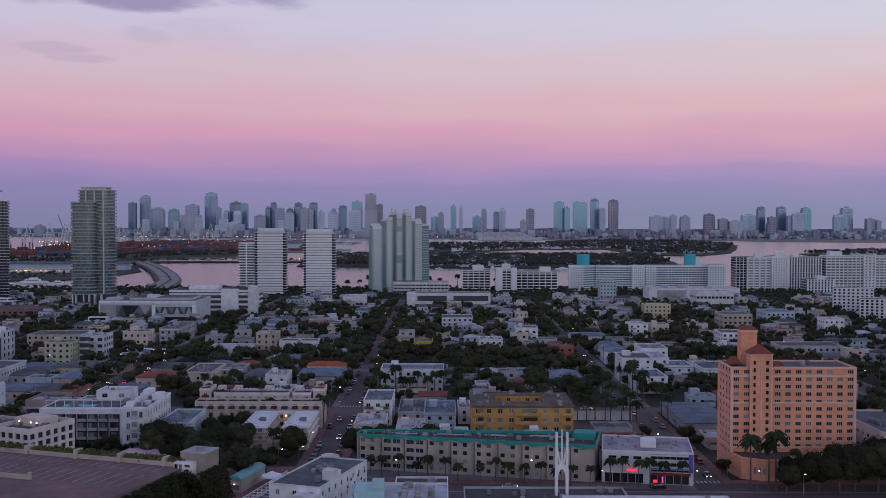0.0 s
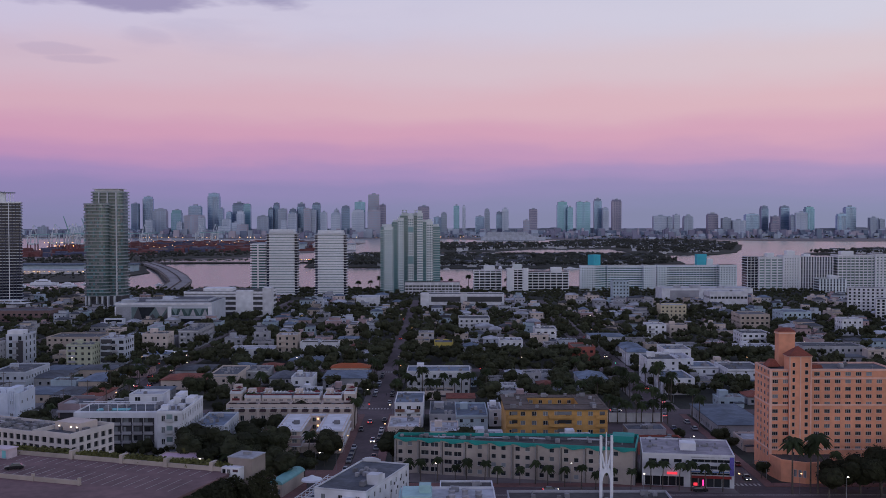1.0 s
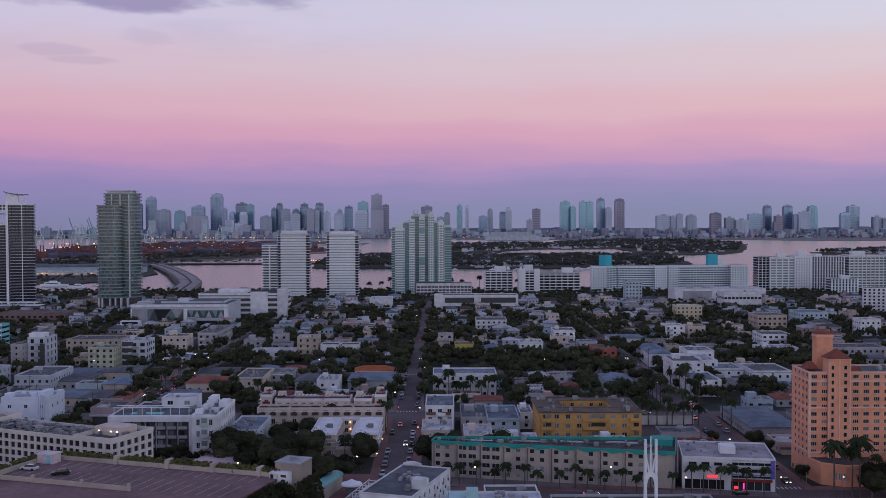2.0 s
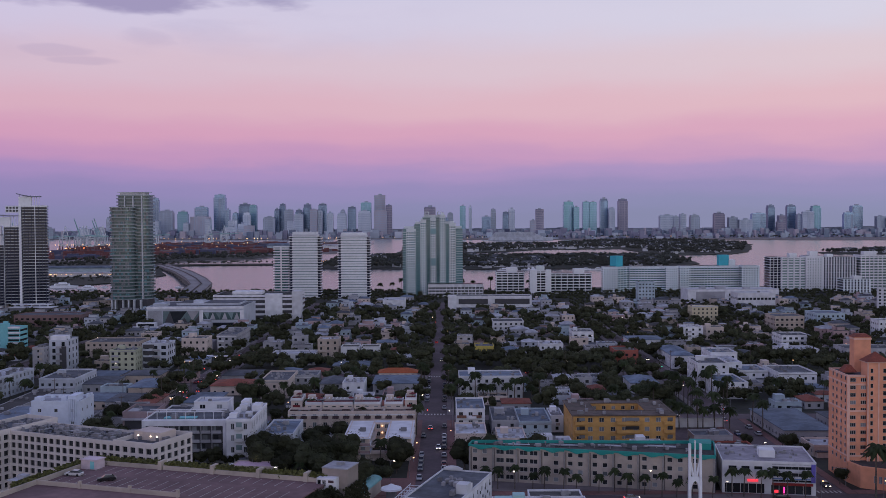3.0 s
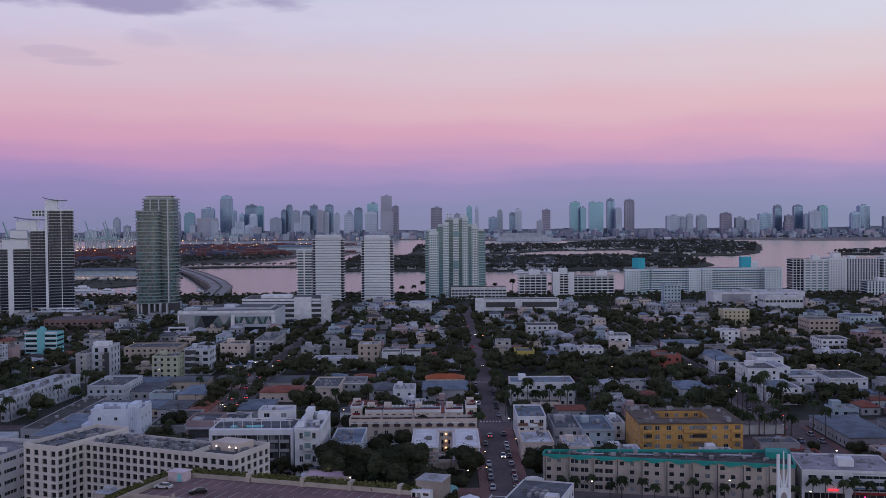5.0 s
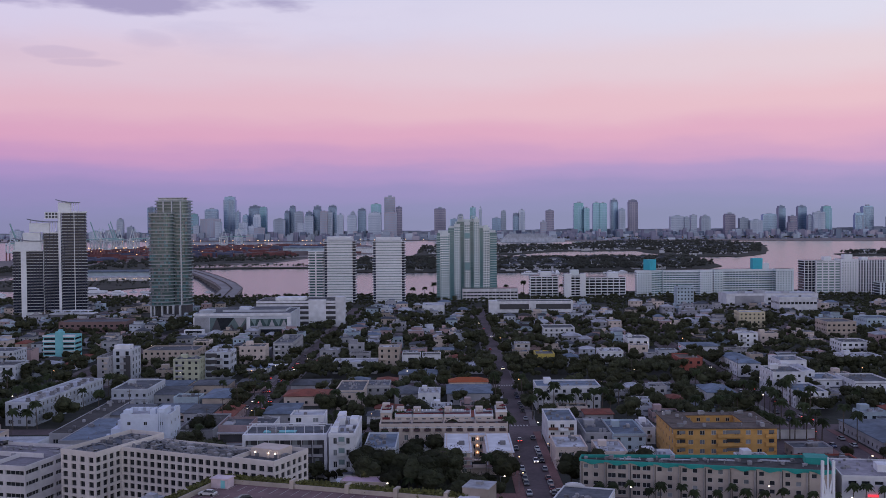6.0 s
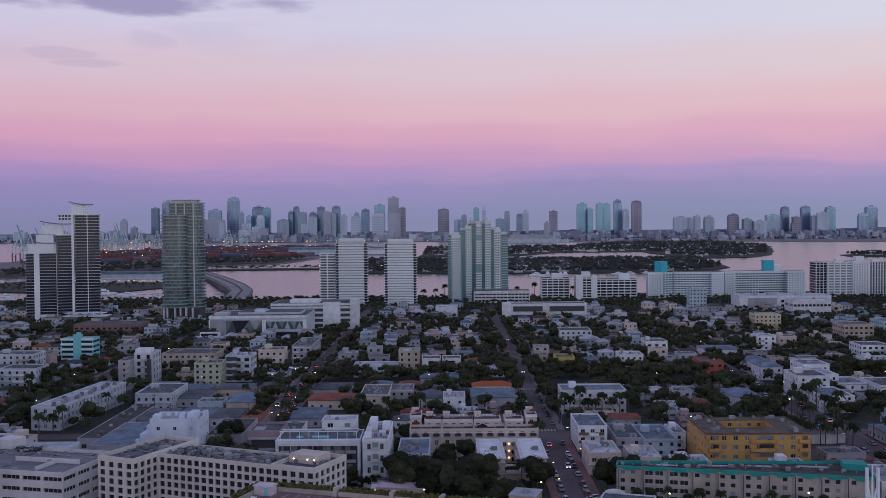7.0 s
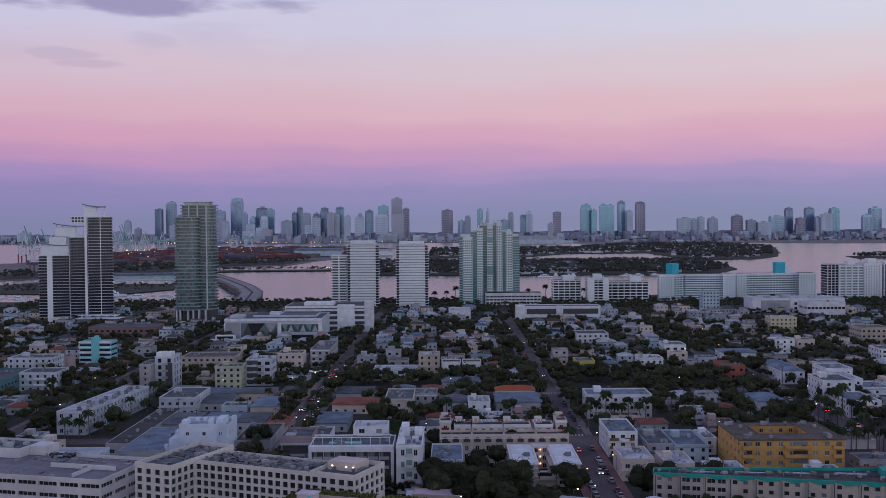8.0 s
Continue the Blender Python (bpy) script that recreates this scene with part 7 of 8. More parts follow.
TREES = [tree_parts(i, 4.6 + 0.35 * i, 7.6 + 0.45 * i, 1150, 0.27) for i in range(6)]
PALMS = [palm_parts(40 + i, 8.0 + i * 1.0) for i in range(5)]
trees = palms = 0
rest = []
rnd = random.Random(33)
for y in range(318, 1010, 7):
    for x in STREETS:
        for side in (-1, 1):
            px, py = x + side * (rnd.uniform(6.0, 7.0) if x == -39 and y < 480 else rnd.uniform(5.2, 6.2) if y > 590 else rnd.uniform(5.8, 8.2)), y + rnd.uniform(-2.5, 2.5)
            if 70 < px < 80 and py < 340:  # the corner shop stands here
                continue
            near = abs(px) < 120 + py * 0.44
            if x == 80 and 430 < y < 600 and rnd.random() < (0.75 if side > 0 else 0.5):
                continue
            if x == -39 and (side > 0 and (y < 410 or y < 450 and rnd.random() < 0.7) or side < 0 and y < 388):
                continue
            if not near or rnd.random() < (0.4 if x == -39 and y < 480 else 0.1) or min(abs(py - a) for a in AVENUES) < 10:
                continue
            rest.append((py, px, rnd.random() < 0.3))
for k in range(30000):
    px, py = rnd.uniform(-560, 520), 312 + 870 * rnd.random() ** 0.9
    if abs(px + 30) > 110 + py * 0.46 or not free(px, py, 0.5 if py < 560 else -0.5):
        continue
    if -256 < px < -135 and py < 560 and rnd.random() < 0.75:
        continue
    rest.append((py, px, rnd.random() < 0.14))
rest.sort()
spots, kept = {}, []
for py, px, is_palm in rest:
    cell = (int(px // 5), int(py // 5))
    if any((cell[0] + i, cell[1] + j) in spots and math.hypot(px - spots[(cell[0] + i, cell[1] + j)][0], py - spots[(cell[0] + i, cell[1] + j)][1]) < 4.5 for i in (-1, 0, 1) for j in (-1, 0, 1)):
        continue
    spots[cell] = (px, py)
    kept.append((py, px, is_palm))
FINE = [crown_shell(60 + i, 4.8, 7.5, 230, 0.44, 7, 4, 6)[0] for i in range(4)]
MID = [crown_shell(70 + i, 4.8, 7.5, 80, 0.62, 6, 4, 5)[0] for i in range(4)]
FAR = [crown_shell(80 + i, 4.6, 7.0, 30, 0.85, 4, 3, 5)[0] for i in range(4)]
wood = Shell()


def add_low(target, px, py, size, kinds, z=0.0):
    src = rnd.choice(kinds)
    a = rnd.uniform(0, 6.28)
    c, s_ = math.cos(a) * size, math.sin(a) * size
    k = len(target.v)
    target.v += [(px + x * c - y * s_, py + x * s_ + y * c, z + zz * size) for x, y, zz in src.v]
    target.f += [tuple(k + i for i in f) for f in src.f]
    target.m += src.m


for x0, y0, dx, dy, k in ((-29, 464, 3.6, 0, 11), (53, 405, 3.4, 0, 8), (72, 440, 0, 8, 8), (88, 450, 0, 9, 7), (-262, 440, 0, 9, 8), (-250.5, 436, 5.4, 0, 3)):
    for i in range(k):  # planted rows of palms
        plant("palm_tree", "palm tree in a planted row beside houses", "palm tree", rnd.choice(PALMS), x0 + dx * i + rnd.uniform(-0.8, 0.8), y0 + dy * i + rnd.uniform(-0.8, 0.8), rnd.uniform(0, 360), rnd.uniform(0.85, 1.2), "palm rows")
for py, px, is_palm in kept:
    low = 44 < px < 114 and py < 455
    if low and rnd.random() < 0.45:
        continue
    if (is_palm or low and rnd.random() < 0.3) and palms < 120:
        palms += 1
        plant("palm_tree", "palm tree with a slender grey trunk", "palm tree", rnd.choice(PALMS), px, py, rnd.uniform(0, 360), rnd.uniform(0.75, 1.15), "street palms")
    elif not is_palm and trees < 215:
        trees += 1
        plant("broadleaf_tree", "dense dark-green broadleaf street tree", "tree", rnd.choice(TREES), px, py, rnd.uniform(0, 360), rnd.uniform(0.5, 0.75) if low else rnd.uniform(0.75, 1.25), "quarter trees")
    else:
        if py > 900 and rnd.random() < 0.1:
            continue
        big = 1.3 if 530 < py < 594 and -155 < px < 190 else 1.0
        add_low(wood, px, py, big * (rnd.uniform(0.6, 1.1) if py < 560 else rnd.uniform(0.5, 0.95) if py < 900 else rnd.uniform(0.4, 0.7)) if rnd.random() < 0.88 or py > 900 else rnd.uniform(1.1, 1.45), FINE if py < 460 else MID if py < 680 else FAR)
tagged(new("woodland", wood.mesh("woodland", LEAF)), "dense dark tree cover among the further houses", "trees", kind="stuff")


def inside(poly, x, y):
    hit = False
    for i in range(len(poly)):
        (ax, ay), (bx, by) = poly[i], poly[i - 1]
        if (ay > y) != (by > y) and x < (bx - ax) * (y - ay) / (by - ay) + ax:
            hit = not hit
    return hit


def grove(name, label, poly, n, size):
    g = Shell()
    xs, ys = [p[0] for p in poly], [p[1] for p in poly]
    for _ in range(n):
        x, y = rnd.uniform(min(xs), max(xs)), rnd.uniform(min(ys), max(ys))
        if inside(poly, x, y):
            add_low(g, x, y, size * rnd.uniform(0.7, 1.3), LOW)
    tagged(new(name, g.mesh(name, HAZED_LEAF)), label, "trees", kind="stuff")


LOW = [crown_shell(90 + i, 4.4, 7.5, 9, 1.3, 2, 3, 5)[0] for i in range(4)]
ISLE_NEAR = [(-245, 1740), (-60, 1705), (150, 1698), (330, 1698), (412, 1860), (432, 2060), (444, 2180), (240, 2205), (-255, 2230)]
ISLE_FAR = [(-145, 2510), (90, 2530), (210, 2750), (430, 2775), (452, 2310), (580, 2315), (680, 2490), (765, 2755), (890, 3180), (840, 3680), (510, 3680), (300, 3240), (-145, 3180)]
ISLE_LOW = [(820, 2310), (1240, 2340), (1450, 2580), (1100, 2600), (840, 2410)]
grove("island_woods", "dark tree cover on the bay island", ISLE_NEAR, 3000, 1.2)
grove("island_woods", "dark tree cover on the further island", ISLE_FAR, 3900, 1.35)
grove("island_woods", "trees along the causeway", [(-560, 1848), (-480, 1886), (-250, 1908), (-250, 1930), (-590, 1900)], 260, 0.9)
grove("island_woods", "trees on the low island", ISLE_LOW, 1300, 1.2)
grove("island_woods", "palms and trees on the service island", [(-720, 1350), (-500, 1335), (-475, 1400), (-468, 1470), (-720, 1470)], 150, 0.7)
grove("island_woods", "palms and trees on the service island", [(-590, 1625), (-470, 1625), (-520, 1750), (-600, 1780), (-690, 1640)], 160, 0.9)
grove("shore_trees", "dark tree belt along the edge of the port", [(-1480, 1740), (-1000, 1675), (-800, 1660), (-695, 1780), (-610, 1865), (-555, 2080), (-440, 2165), (-395, 2430), (-620, 2400), (-730, 2150), (-880, 1860), (-1480, 1880)], 2600, 1.2)
grove("shore_trees", "trees and yards on the far shore", [(-3000, 4610), (-1600, 4590), (-1100, 4440), (-200, 4315), (110, 4070), (1000, 3920), (2500, 3720), (2500, 4300), (-3000, 4500)], 1000, 1.5)

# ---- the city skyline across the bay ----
# Tower colours are paled and blued to stand in for distance haze.
HAZED_TONES = {"d": mat("slate_tower_glass", (0.13, 0.17, 0.26), 0.3, 0.1, 0.02, 0.2, 0.01, 0.6), "b": mat("blue_tower_glass", (0.24, 0.36, 0.52), 0.25, 0.1, 0.02, 0.2, 0.01, 0.7),
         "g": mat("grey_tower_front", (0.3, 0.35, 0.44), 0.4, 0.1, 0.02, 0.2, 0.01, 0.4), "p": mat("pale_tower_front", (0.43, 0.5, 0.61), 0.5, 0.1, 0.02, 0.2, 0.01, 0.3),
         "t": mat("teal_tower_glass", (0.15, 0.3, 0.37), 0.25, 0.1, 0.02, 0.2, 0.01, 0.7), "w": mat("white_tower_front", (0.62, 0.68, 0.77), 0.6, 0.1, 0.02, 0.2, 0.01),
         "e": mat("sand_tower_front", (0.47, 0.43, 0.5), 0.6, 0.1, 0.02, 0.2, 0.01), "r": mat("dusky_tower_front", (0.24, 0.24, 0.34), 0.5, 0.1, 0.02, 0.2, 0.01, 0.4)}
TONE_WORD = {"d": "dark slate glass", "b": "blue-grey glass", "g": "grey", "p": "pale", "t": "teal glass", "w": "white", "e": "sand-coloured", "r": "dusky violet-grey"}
sky_rnd = random.Random(8)


def sky(tone, x, y, w, h):
    """One tower of the skyline: a shaft with ribs, a set-back top and a roof house."""
    root = thing("skyscraper", "distant %s skyscraper in the city skyline" % TONE_WORD[tone], "skyscraper", pose(x, y, 0), "city skyline")
    d = sky_rnd.uniform(24, 40)
    top = h * sky_rnd.uniform(0.9, 1.0) if h > 90 else h
    s = Shell()
    s.box(-w / 2, 0, -2, w / 2, d, top)
    if top < h:
        s.box(-w * 0.44, 4, top, w * 0.44, d - 4, h)
    part("shaft", s, HAZED_TONES[tone], root)
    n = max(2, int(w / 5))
    rib = HAZED_TONES[{"d": "b", "b": "g", "g": "p", "p": "w", "t": "b", "w": "p", "e": "p", "r": "e"}[tone]]
    s = Shell()
    bold = sky_rnd.random() < 0.4
    for i in range(n + 1):
        px = -w / 2 + w * i / n
        e = sky_rnd.choice((0.5, 0.8, 1.6)) if bold else 0.6
        s.box(px - e, -0.9, -2, px + e, 0, top - 1)
    for f in range(int(top / 8)):
        s.box(-w / 2, -0.6, 5 + f * 8, w / 2, -0.02, (6.0 if bold else 7.0) + f * 8)
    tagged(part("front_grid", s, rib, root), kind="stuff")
    s = Shell()
    s.box(-w * 0.15, d * 0.3, h, w * 0.2, d * 0.6, h + sky_rnd.uniform(3, 7))
    part("roof_house", s, HAZED_TONES["g"], root)


sky("d", -1453, 4820, 32, 153)
sky("b", -1410, 4880, 45, 186)
sky("g", -1324, 4770, 60, 126)
sky("p", -1346, 4675, 31, 77)
sky("t", -1245, 4760, 47, 121)
sky("p", -1204, 4655, 23, 67)
sky("e", -1146, 4675, 87, 97)
sky("b", -1169, 4800, 58, 142)
sky("w", -1105, 4650, 25, 84)
sky("b", -1107, 4910, 54, 202)
sky("b", -1042, 4775, 18, 129)
sky("w", -987, 4580, 53, 49)
sky("b", -1001, 4745, 23, 113)
sky("p", -997, 4680, 36, 79)
sky("d", -972, 4825, 53, 155)
sky("w", -941, 4710, 31, 115)
sky("t", -930, 4815, 32, 150)
sky("w", -944, 4610, 30, 64)
sky("e", -910, 4595, 43, 56)
sky("g", -839, 4710, 51, 94)
sky("d", -814, 4780, 21, 131)
sky("d", -795, 4825, 26, 155)
sky("g", -759, 4775, 37, 128)
sky("w", -731, 4630, 25, 74)
sky("p", -707, 4735, 39, 107)
sky("d", -711, 4770, 31, 126)
sky("d", -679, 4820, 37, 152)
sky("e", -639, 4735, 31, 128)
sky("d", -608, 4825, 37, 155)
sky("p", -619, 4765, 31, 123)
sky("p", -565, 4745, 26, 112)
sky("p", -510, 4740, 41, 110)
sky("g", -509, 4765, 18, 123)
sky("d", -469, 4795, 37, 139)
sky("t", -406, 4835, 48, 160)
sky("w", -405, 4720, 57, 120)
sky("e", -343, 4860, 50, 195)
sky("e", -333, 4725, 57, 122)
sky("r", -298, 4810, 29, 147)
sky("r", -107, 4795, 52, 138)
sky("d", -42, 4700, 33, 88)
sky("g", -13, 4740, 26, 109)
sky("t", 45, 4800, 26, 141)
sky("w", 79, 4755, 13, 138)
sky("d", 150, 4705, 39, 91)
sky("g", 186, 4770, 23, 125)
sky("d", 241, 4745, 26, 112)
sky("w", 268, 4735, 28, 127)
sky("r", 399, 4770, 36, 125)
sky("e", 357, 4630, 25, 73)
sky("t", 541, 4835, 48, 159)
sky("t", 571, 4785, 24, 133)
sky("t", 623, 4835, 32, 159)
sky("t", 654, 4830, 32, 157)
sky("d", 710, 4860, 34, 173)
sky("p", 734, 4780, 26, 130)
sky("r", 798, 4855, 42, 170)
sky("p", 974, 4710, 64, 93)
sky("g", 1014, 4700, 21, 88)
sky("p", 1049, 4720, 26, 98)
sky("g", 1101, 4710, 41, 93)
sky("r", 1217, 4730, 46, 103)
sky("g", 1269, 4690, 38, 82)
sky("p", 1319, 4670, 56, 72)
sky("b", 1396, 4725, 62, 100)
sky("d", 1474, 4795, 31, 137)
sky("r", 1496, 4705, 31, 90)
sky("r", 1475, 4650, 38, 62)
sky("d", 1567, 4795, 39, 137)
sky("g", 1577, 4715, 18, 95)
sky("w", 1612, 4700, 51, 108)
sky("t", 1681, 4790, 39, 134)
sky("b", 1807, 4730, 44, 102)
sky("b", 1870, 4790, 47, 134)
sky("g", 1940, 4695, 38, 84)
sky("g", 1969, 4680, 20, 76)
sky("p", -1567, 4715, 28, 98)
sky("g", -1501, 4650, 25, 64)
sky("e", -1568, 4580, 38, 50)
sky("p", -1651, 4620, 50, 44)
sky("g", -1808, 4620, 38, 47)
sky("p", -2004, 4620, 50, 50)
# low fabric of the far city, in the same haze-paled colours
for tone, n in (("g", 900), ("r", 800), ("e", 420), ("d", 420), ("p", 300), ("w", 100)):
    s = Shell()
    for _ in range(n):
        x, y = rnd.uniform(-2300, 2300), rnd.uniform(4370, 4900) if rnd.random() < 0.75 else rnd.uniform(4100, 4400)
        if y < 4360 and x < 300:
            y += 300
        if x < -1000 and y < 4600:
            y = 4600 + (y - 4300) * 0.6
        w = rnd.uniform(6, 30)
        s.box(x, y, 0, x + w, y + 20, rnd.uniform(4, 11) + (30 * rnd.random() ** 4))
    tagged(new("far_city", s.mesh("far_city", HAZED_TONES[tone])), "low far buildings along the mainland shore", "buildings", kind="stuff")
CONT = [mat("container_" + n, c, 0.7, 0.2, 0.1, 0.3, 0.03) for n, c in (("rust", (0.17, 0.06, 0.06)), ("blue", (0.08, 0.09, 0.16)), ("grey", (0.2, 0.17, 0.19)))]
for k, m_ in enumerate(CONT):
    s = Shell()
    for _ in range((460, 170, 170)[k]):
        x, y = rnd.uniform(-1040, -340), rnd.uniform(2200, 3440)
        if x > -450 and y < 2540 or x > -640 and y < 2460 or x < -640 and y < 2460 - (x + 640) * -1.9:
            x, y = rnd.uniform(-900, -480), rnd.uniform(2480, 3300)
        n = rnd.randint(2, 7)
        s.box(x, y, 0, x + 12 * rnd.randint(1, 4), y + 2.4 * n, 2.6 * rnd.randint(1, 4))
    tagged(new("container_stacks", s.mesh("container_stacks", m_)), "stacked shipping containers on the port island", "containers", kind="stuff")


def gantry(x, y, h, up):
    root = thing("port_crane", "tall gantry crane of the container port", "crane", pose(x, y, 0), "port cranes")
    cm = mat("crane_paint", (0.7, 0.76, 0.8), 0.6, 0.15)
    red = mat("crane_red_paint", (0.24, 0.11, 0.12), 0.6, 0.15)
    for a in (-9, 9):
        for b in (0, 18):
            s = Shell()
            s.box(a - 1.2, b - 1.2, 0, a + 1.2, b + 1.2, h * 0.3, 1), s.box(a - 1.2, b - 1.2, h * 0.3, a + 1.2, b + 1.2, h * 0.64)
            part("leg", s, (cm, red), root)
    box_parts("cross_beam", cm, root, (-9, -1.2, h * 0.28, 9, 1.2, h * 0.33), (-9, 17, h * 0.28, 9, 19, h * 0.33), (-9, -1.2, h * 0.56, 9, 1.2, h * 0.6))
    s = Shell()
    s.tube((-9, 0, h * 0.33), (9, 0, h * 0.56), 0.9, 0.9, 4)
    part("brace", s, cm, root)
    s = Shell()
    s.box(-2.2, -6, h * 0.62, 2.2, 26, h * 0.67)
    part("machinery_girder", s, cm, root)
    for a in (-7, 7):
        s = Shell()
        s.tube((a, 14, h * 0.64), (0, 14, h), 1.1, 0.8, 4)
        part("apex_strut", s, cm, root)
    s = Shell()
    if up:
        s.tube((-3, 0, h * 0.64), (-14, -10, h * 1.25), 1.8, 1.2, 4)
    else:
        s.tube((0, 0, h * 0.64), (46, -6, h * 0.66), 1.9, 1.4, 4), s.tube((0, 14, h), (40, -5, h * 0.67), 0.4, 0.4, 4)
    part("boom", s, mat("crane_boom_teal", (0.3, 0.5, 0.52), 0.6, 0.15), root)


for x, y, h, up in ((-936, 2560, 70, True), (-905, 2600, 66, True), (-890, 2570, 70, True), (-955, 2590, 66, False), (-872, 2640, 68, False), (-846, 2700, 66, False), (-815, 2760, 66, False), (-1010, 2500, 66, False), (-1030, 2420, 62, True), (-1062, 2345, 62, False), (-850, 1890, 68, True), (-975, 2545, 68, False), (-925, 2550, 70, False), (-905, 2540, 66, False), (-860, 2580, 68, False), (-700, 2900, 66, False), (-670, 2960, 66, False)):
    gantry(x, y, h, up)

# ---- bridge, boats, island houses ----
pts = [Vector(p) for p in ((-318, 1150, 2), (-326, 1235, 6), (-350, 1310, 8), (-380, 1400, 7.5), (-425, 1540, 5.5), (-480, 1690, 4), (-520, 1790, 3), (-545, 1860, 2))]
DECKC = mat("bridge_concrete", (0.3, 0.28, 0.28), 0.9, 0.12, 0.4, 0.25, 0.03)
br = thing("causeway_bridge", "curved concrete causeway bridge of two carriageways", "bridge", pose(0, 0, 0))
for off, wd in ((-6.6, 6), (6.6, 6)):
    s, rails = Shell(), Shell()
    last = None
    for i, p in enumerate(pts):
        d = (pts[min(i + 1, len(pts) - 1)] - pts[max(i - 1, 0)])
        n = Vector((d.y, -d.x, 0)).normalized()
        now = [p + n * (off - wd), p + n * (off + wd)]
        if last:
            dn = Vector((0, 0, -2.2))
            s.face((last[0], last[1], now[1], now[0])), s.face((last[1], last[1] + dn, now[1] + dn, now[1])), s.face((last[0] + dn, last[0], now[0], now[0] + dn)), s.face((last[1] + dn, last[0] + dn, now[0] + dn, now[1] + dn))
            for e in (0, 1):
                up = Vector((0, 0, 1.0))
                rails.face((last[e], now[e], now[e] + up, last[e] + up))
        last = now
    part("carriageway", s, DECKC, br), part("barrier", rails, PAVE, br)
for i in range(18):
    u = 1 + 5.6 * i / 18
    k = int(u)
    p = pts[k].lerp(pts[k + 1], u - k)
    s = Shell()
    s.box(p.x - 12, p.y - 1.2, -3.5, p.x + 12, p.y + 1.2, p.z - 2.1)
    part("pier", s, DECKC, br)
br = thing("causeway_bridge", "low flat bridge to the residential island", "bridge", pose(-300, 1915, 0))
s = Shell()
s.box(-20, -5, 2.5, 190, 5, 3.6)
part("carriageway", s, DECKC, br)
for i in range(20):
    s = Shell()
    s.box(-18 + i * 11, -4, -3.5, -16.5 + i * 11, 4, 2.5)
    part("pier", s, DECKC, br)


def yacht(x, y, length, rot):
    root = thing("yacht", "white motor yacht moored in the bay", "boat", pose(x, y, -1.3, 0, 0, rot), "moored yachts")
    s, b = Shell(), length * 0.13
    deck = [(-length / 2, -b), (length * 0.2, -b), (length / 2, 0), (length * 0.2, b), (-length / 2, b)]
    prism(s, deck, -0.5, length * 0.08)
    part("hull", s, TWHITE, root)
    s = Shell()
    s.box(-length * 0.35, -b * 0.8, length * 0.08, length * 0.18, b * 0.8, length * 0.15, 0, 0.3)
    s.box(-length * 0.2, -b * 0.6, length * 0.15, length * 0.08, b * 0.6, length * 0.2, 0, 0.3)
    part("cabin", s, TWHITE, root)
    s = Shell()
    s.box(-length * 0.3, -b * 0.82, length * 0.1, length * 0.15, b * 0.82, length * 0.125)
    part("window_band", s, PANE, root)


rnd = random.Random(77)
for i in range(48):
    yacht(rnd.uniform(-900, -770) if i < 14 else rnd.uniform(-640, -340) if i < 36 else rnd.uniform(-40, 330), rnd.uniform(1215, 1560) if i < 14 else rnd.uniform(1205, 1300) if i < 36 else rnd.uniform(1640, 1690), rnd.uniform(10, 26) if i < 14 or i > 35 else rnd.uniform(7, 14), rnd.choice((0, 12, 90, 180, 170)))
for i in range(5):
    yacht(-660 + i * 48 + rnd.uniform(-5, 5), 1228 + 32 * (i % 3) + rnd.uniform(-8, 8), rnd.uniform(13, 24), rnd.choice((0, 8, 90, 172)))
for x, y, length in ((-800, 1500, 62), (-790, 1420, 48), (-840, 1370, 40), (-510, 1290, 34)):
    yacht(x, y, length, 4)
ship = thing("cruise_ship", "white cruise ship lying at the port", "ship", pose(250, 3950, -1.3))
s = Shell()
prism(s, [(-120, -14), (90, -14), (125, 0), (90, 14), (-120, 14)], 0, 12)
part("hull", s, DULLW, ship)
for i in range(5):
    s = Shell()
    s.box(-112 + i * 4, -13, 12 + i * 4, 86 - i * 9, 13, 15.2 + i * 4)
    part("upper_deck", s, DULLW, ship)
s = Shell()
s.box(-60, -4, 32, -40, 4, 44)
part("funnel", s, mat("navy_funnel", (0.05, 0.06, 0.12), 0.6), ship)
for x, y, w, d, h, m_, lbl in ((-588, 1585, 200, 30, 12, BLUEW, "long pale blue ferry terminal hall"), (-590, 1520, 180, 14, 6, WHITE, "low white service building on the ferry island"), (-430, 2640, 120, 60, 20, BLUEW, "large blue-roofed port hall"), (-300, 2700, 110, 40, 16, WHITE, "long white port terminal hall")):
    r_ = thing("terminal_hall", lbl, "building", pose(x, y, 0))
    s = Shell()
    s.box(-w / 2, 0, 0, w / 2, d, h * 0.8)
    part("wall", s, m_, r_)
    s = Shell()
    s.box(-w / 2 - 2, -2, h * 0.8, w / 2 + 2, d + 2, h, 0, 1.5)
    part("roof", s, RBLUE if m_ is BLUEW else RWHITE, r_)
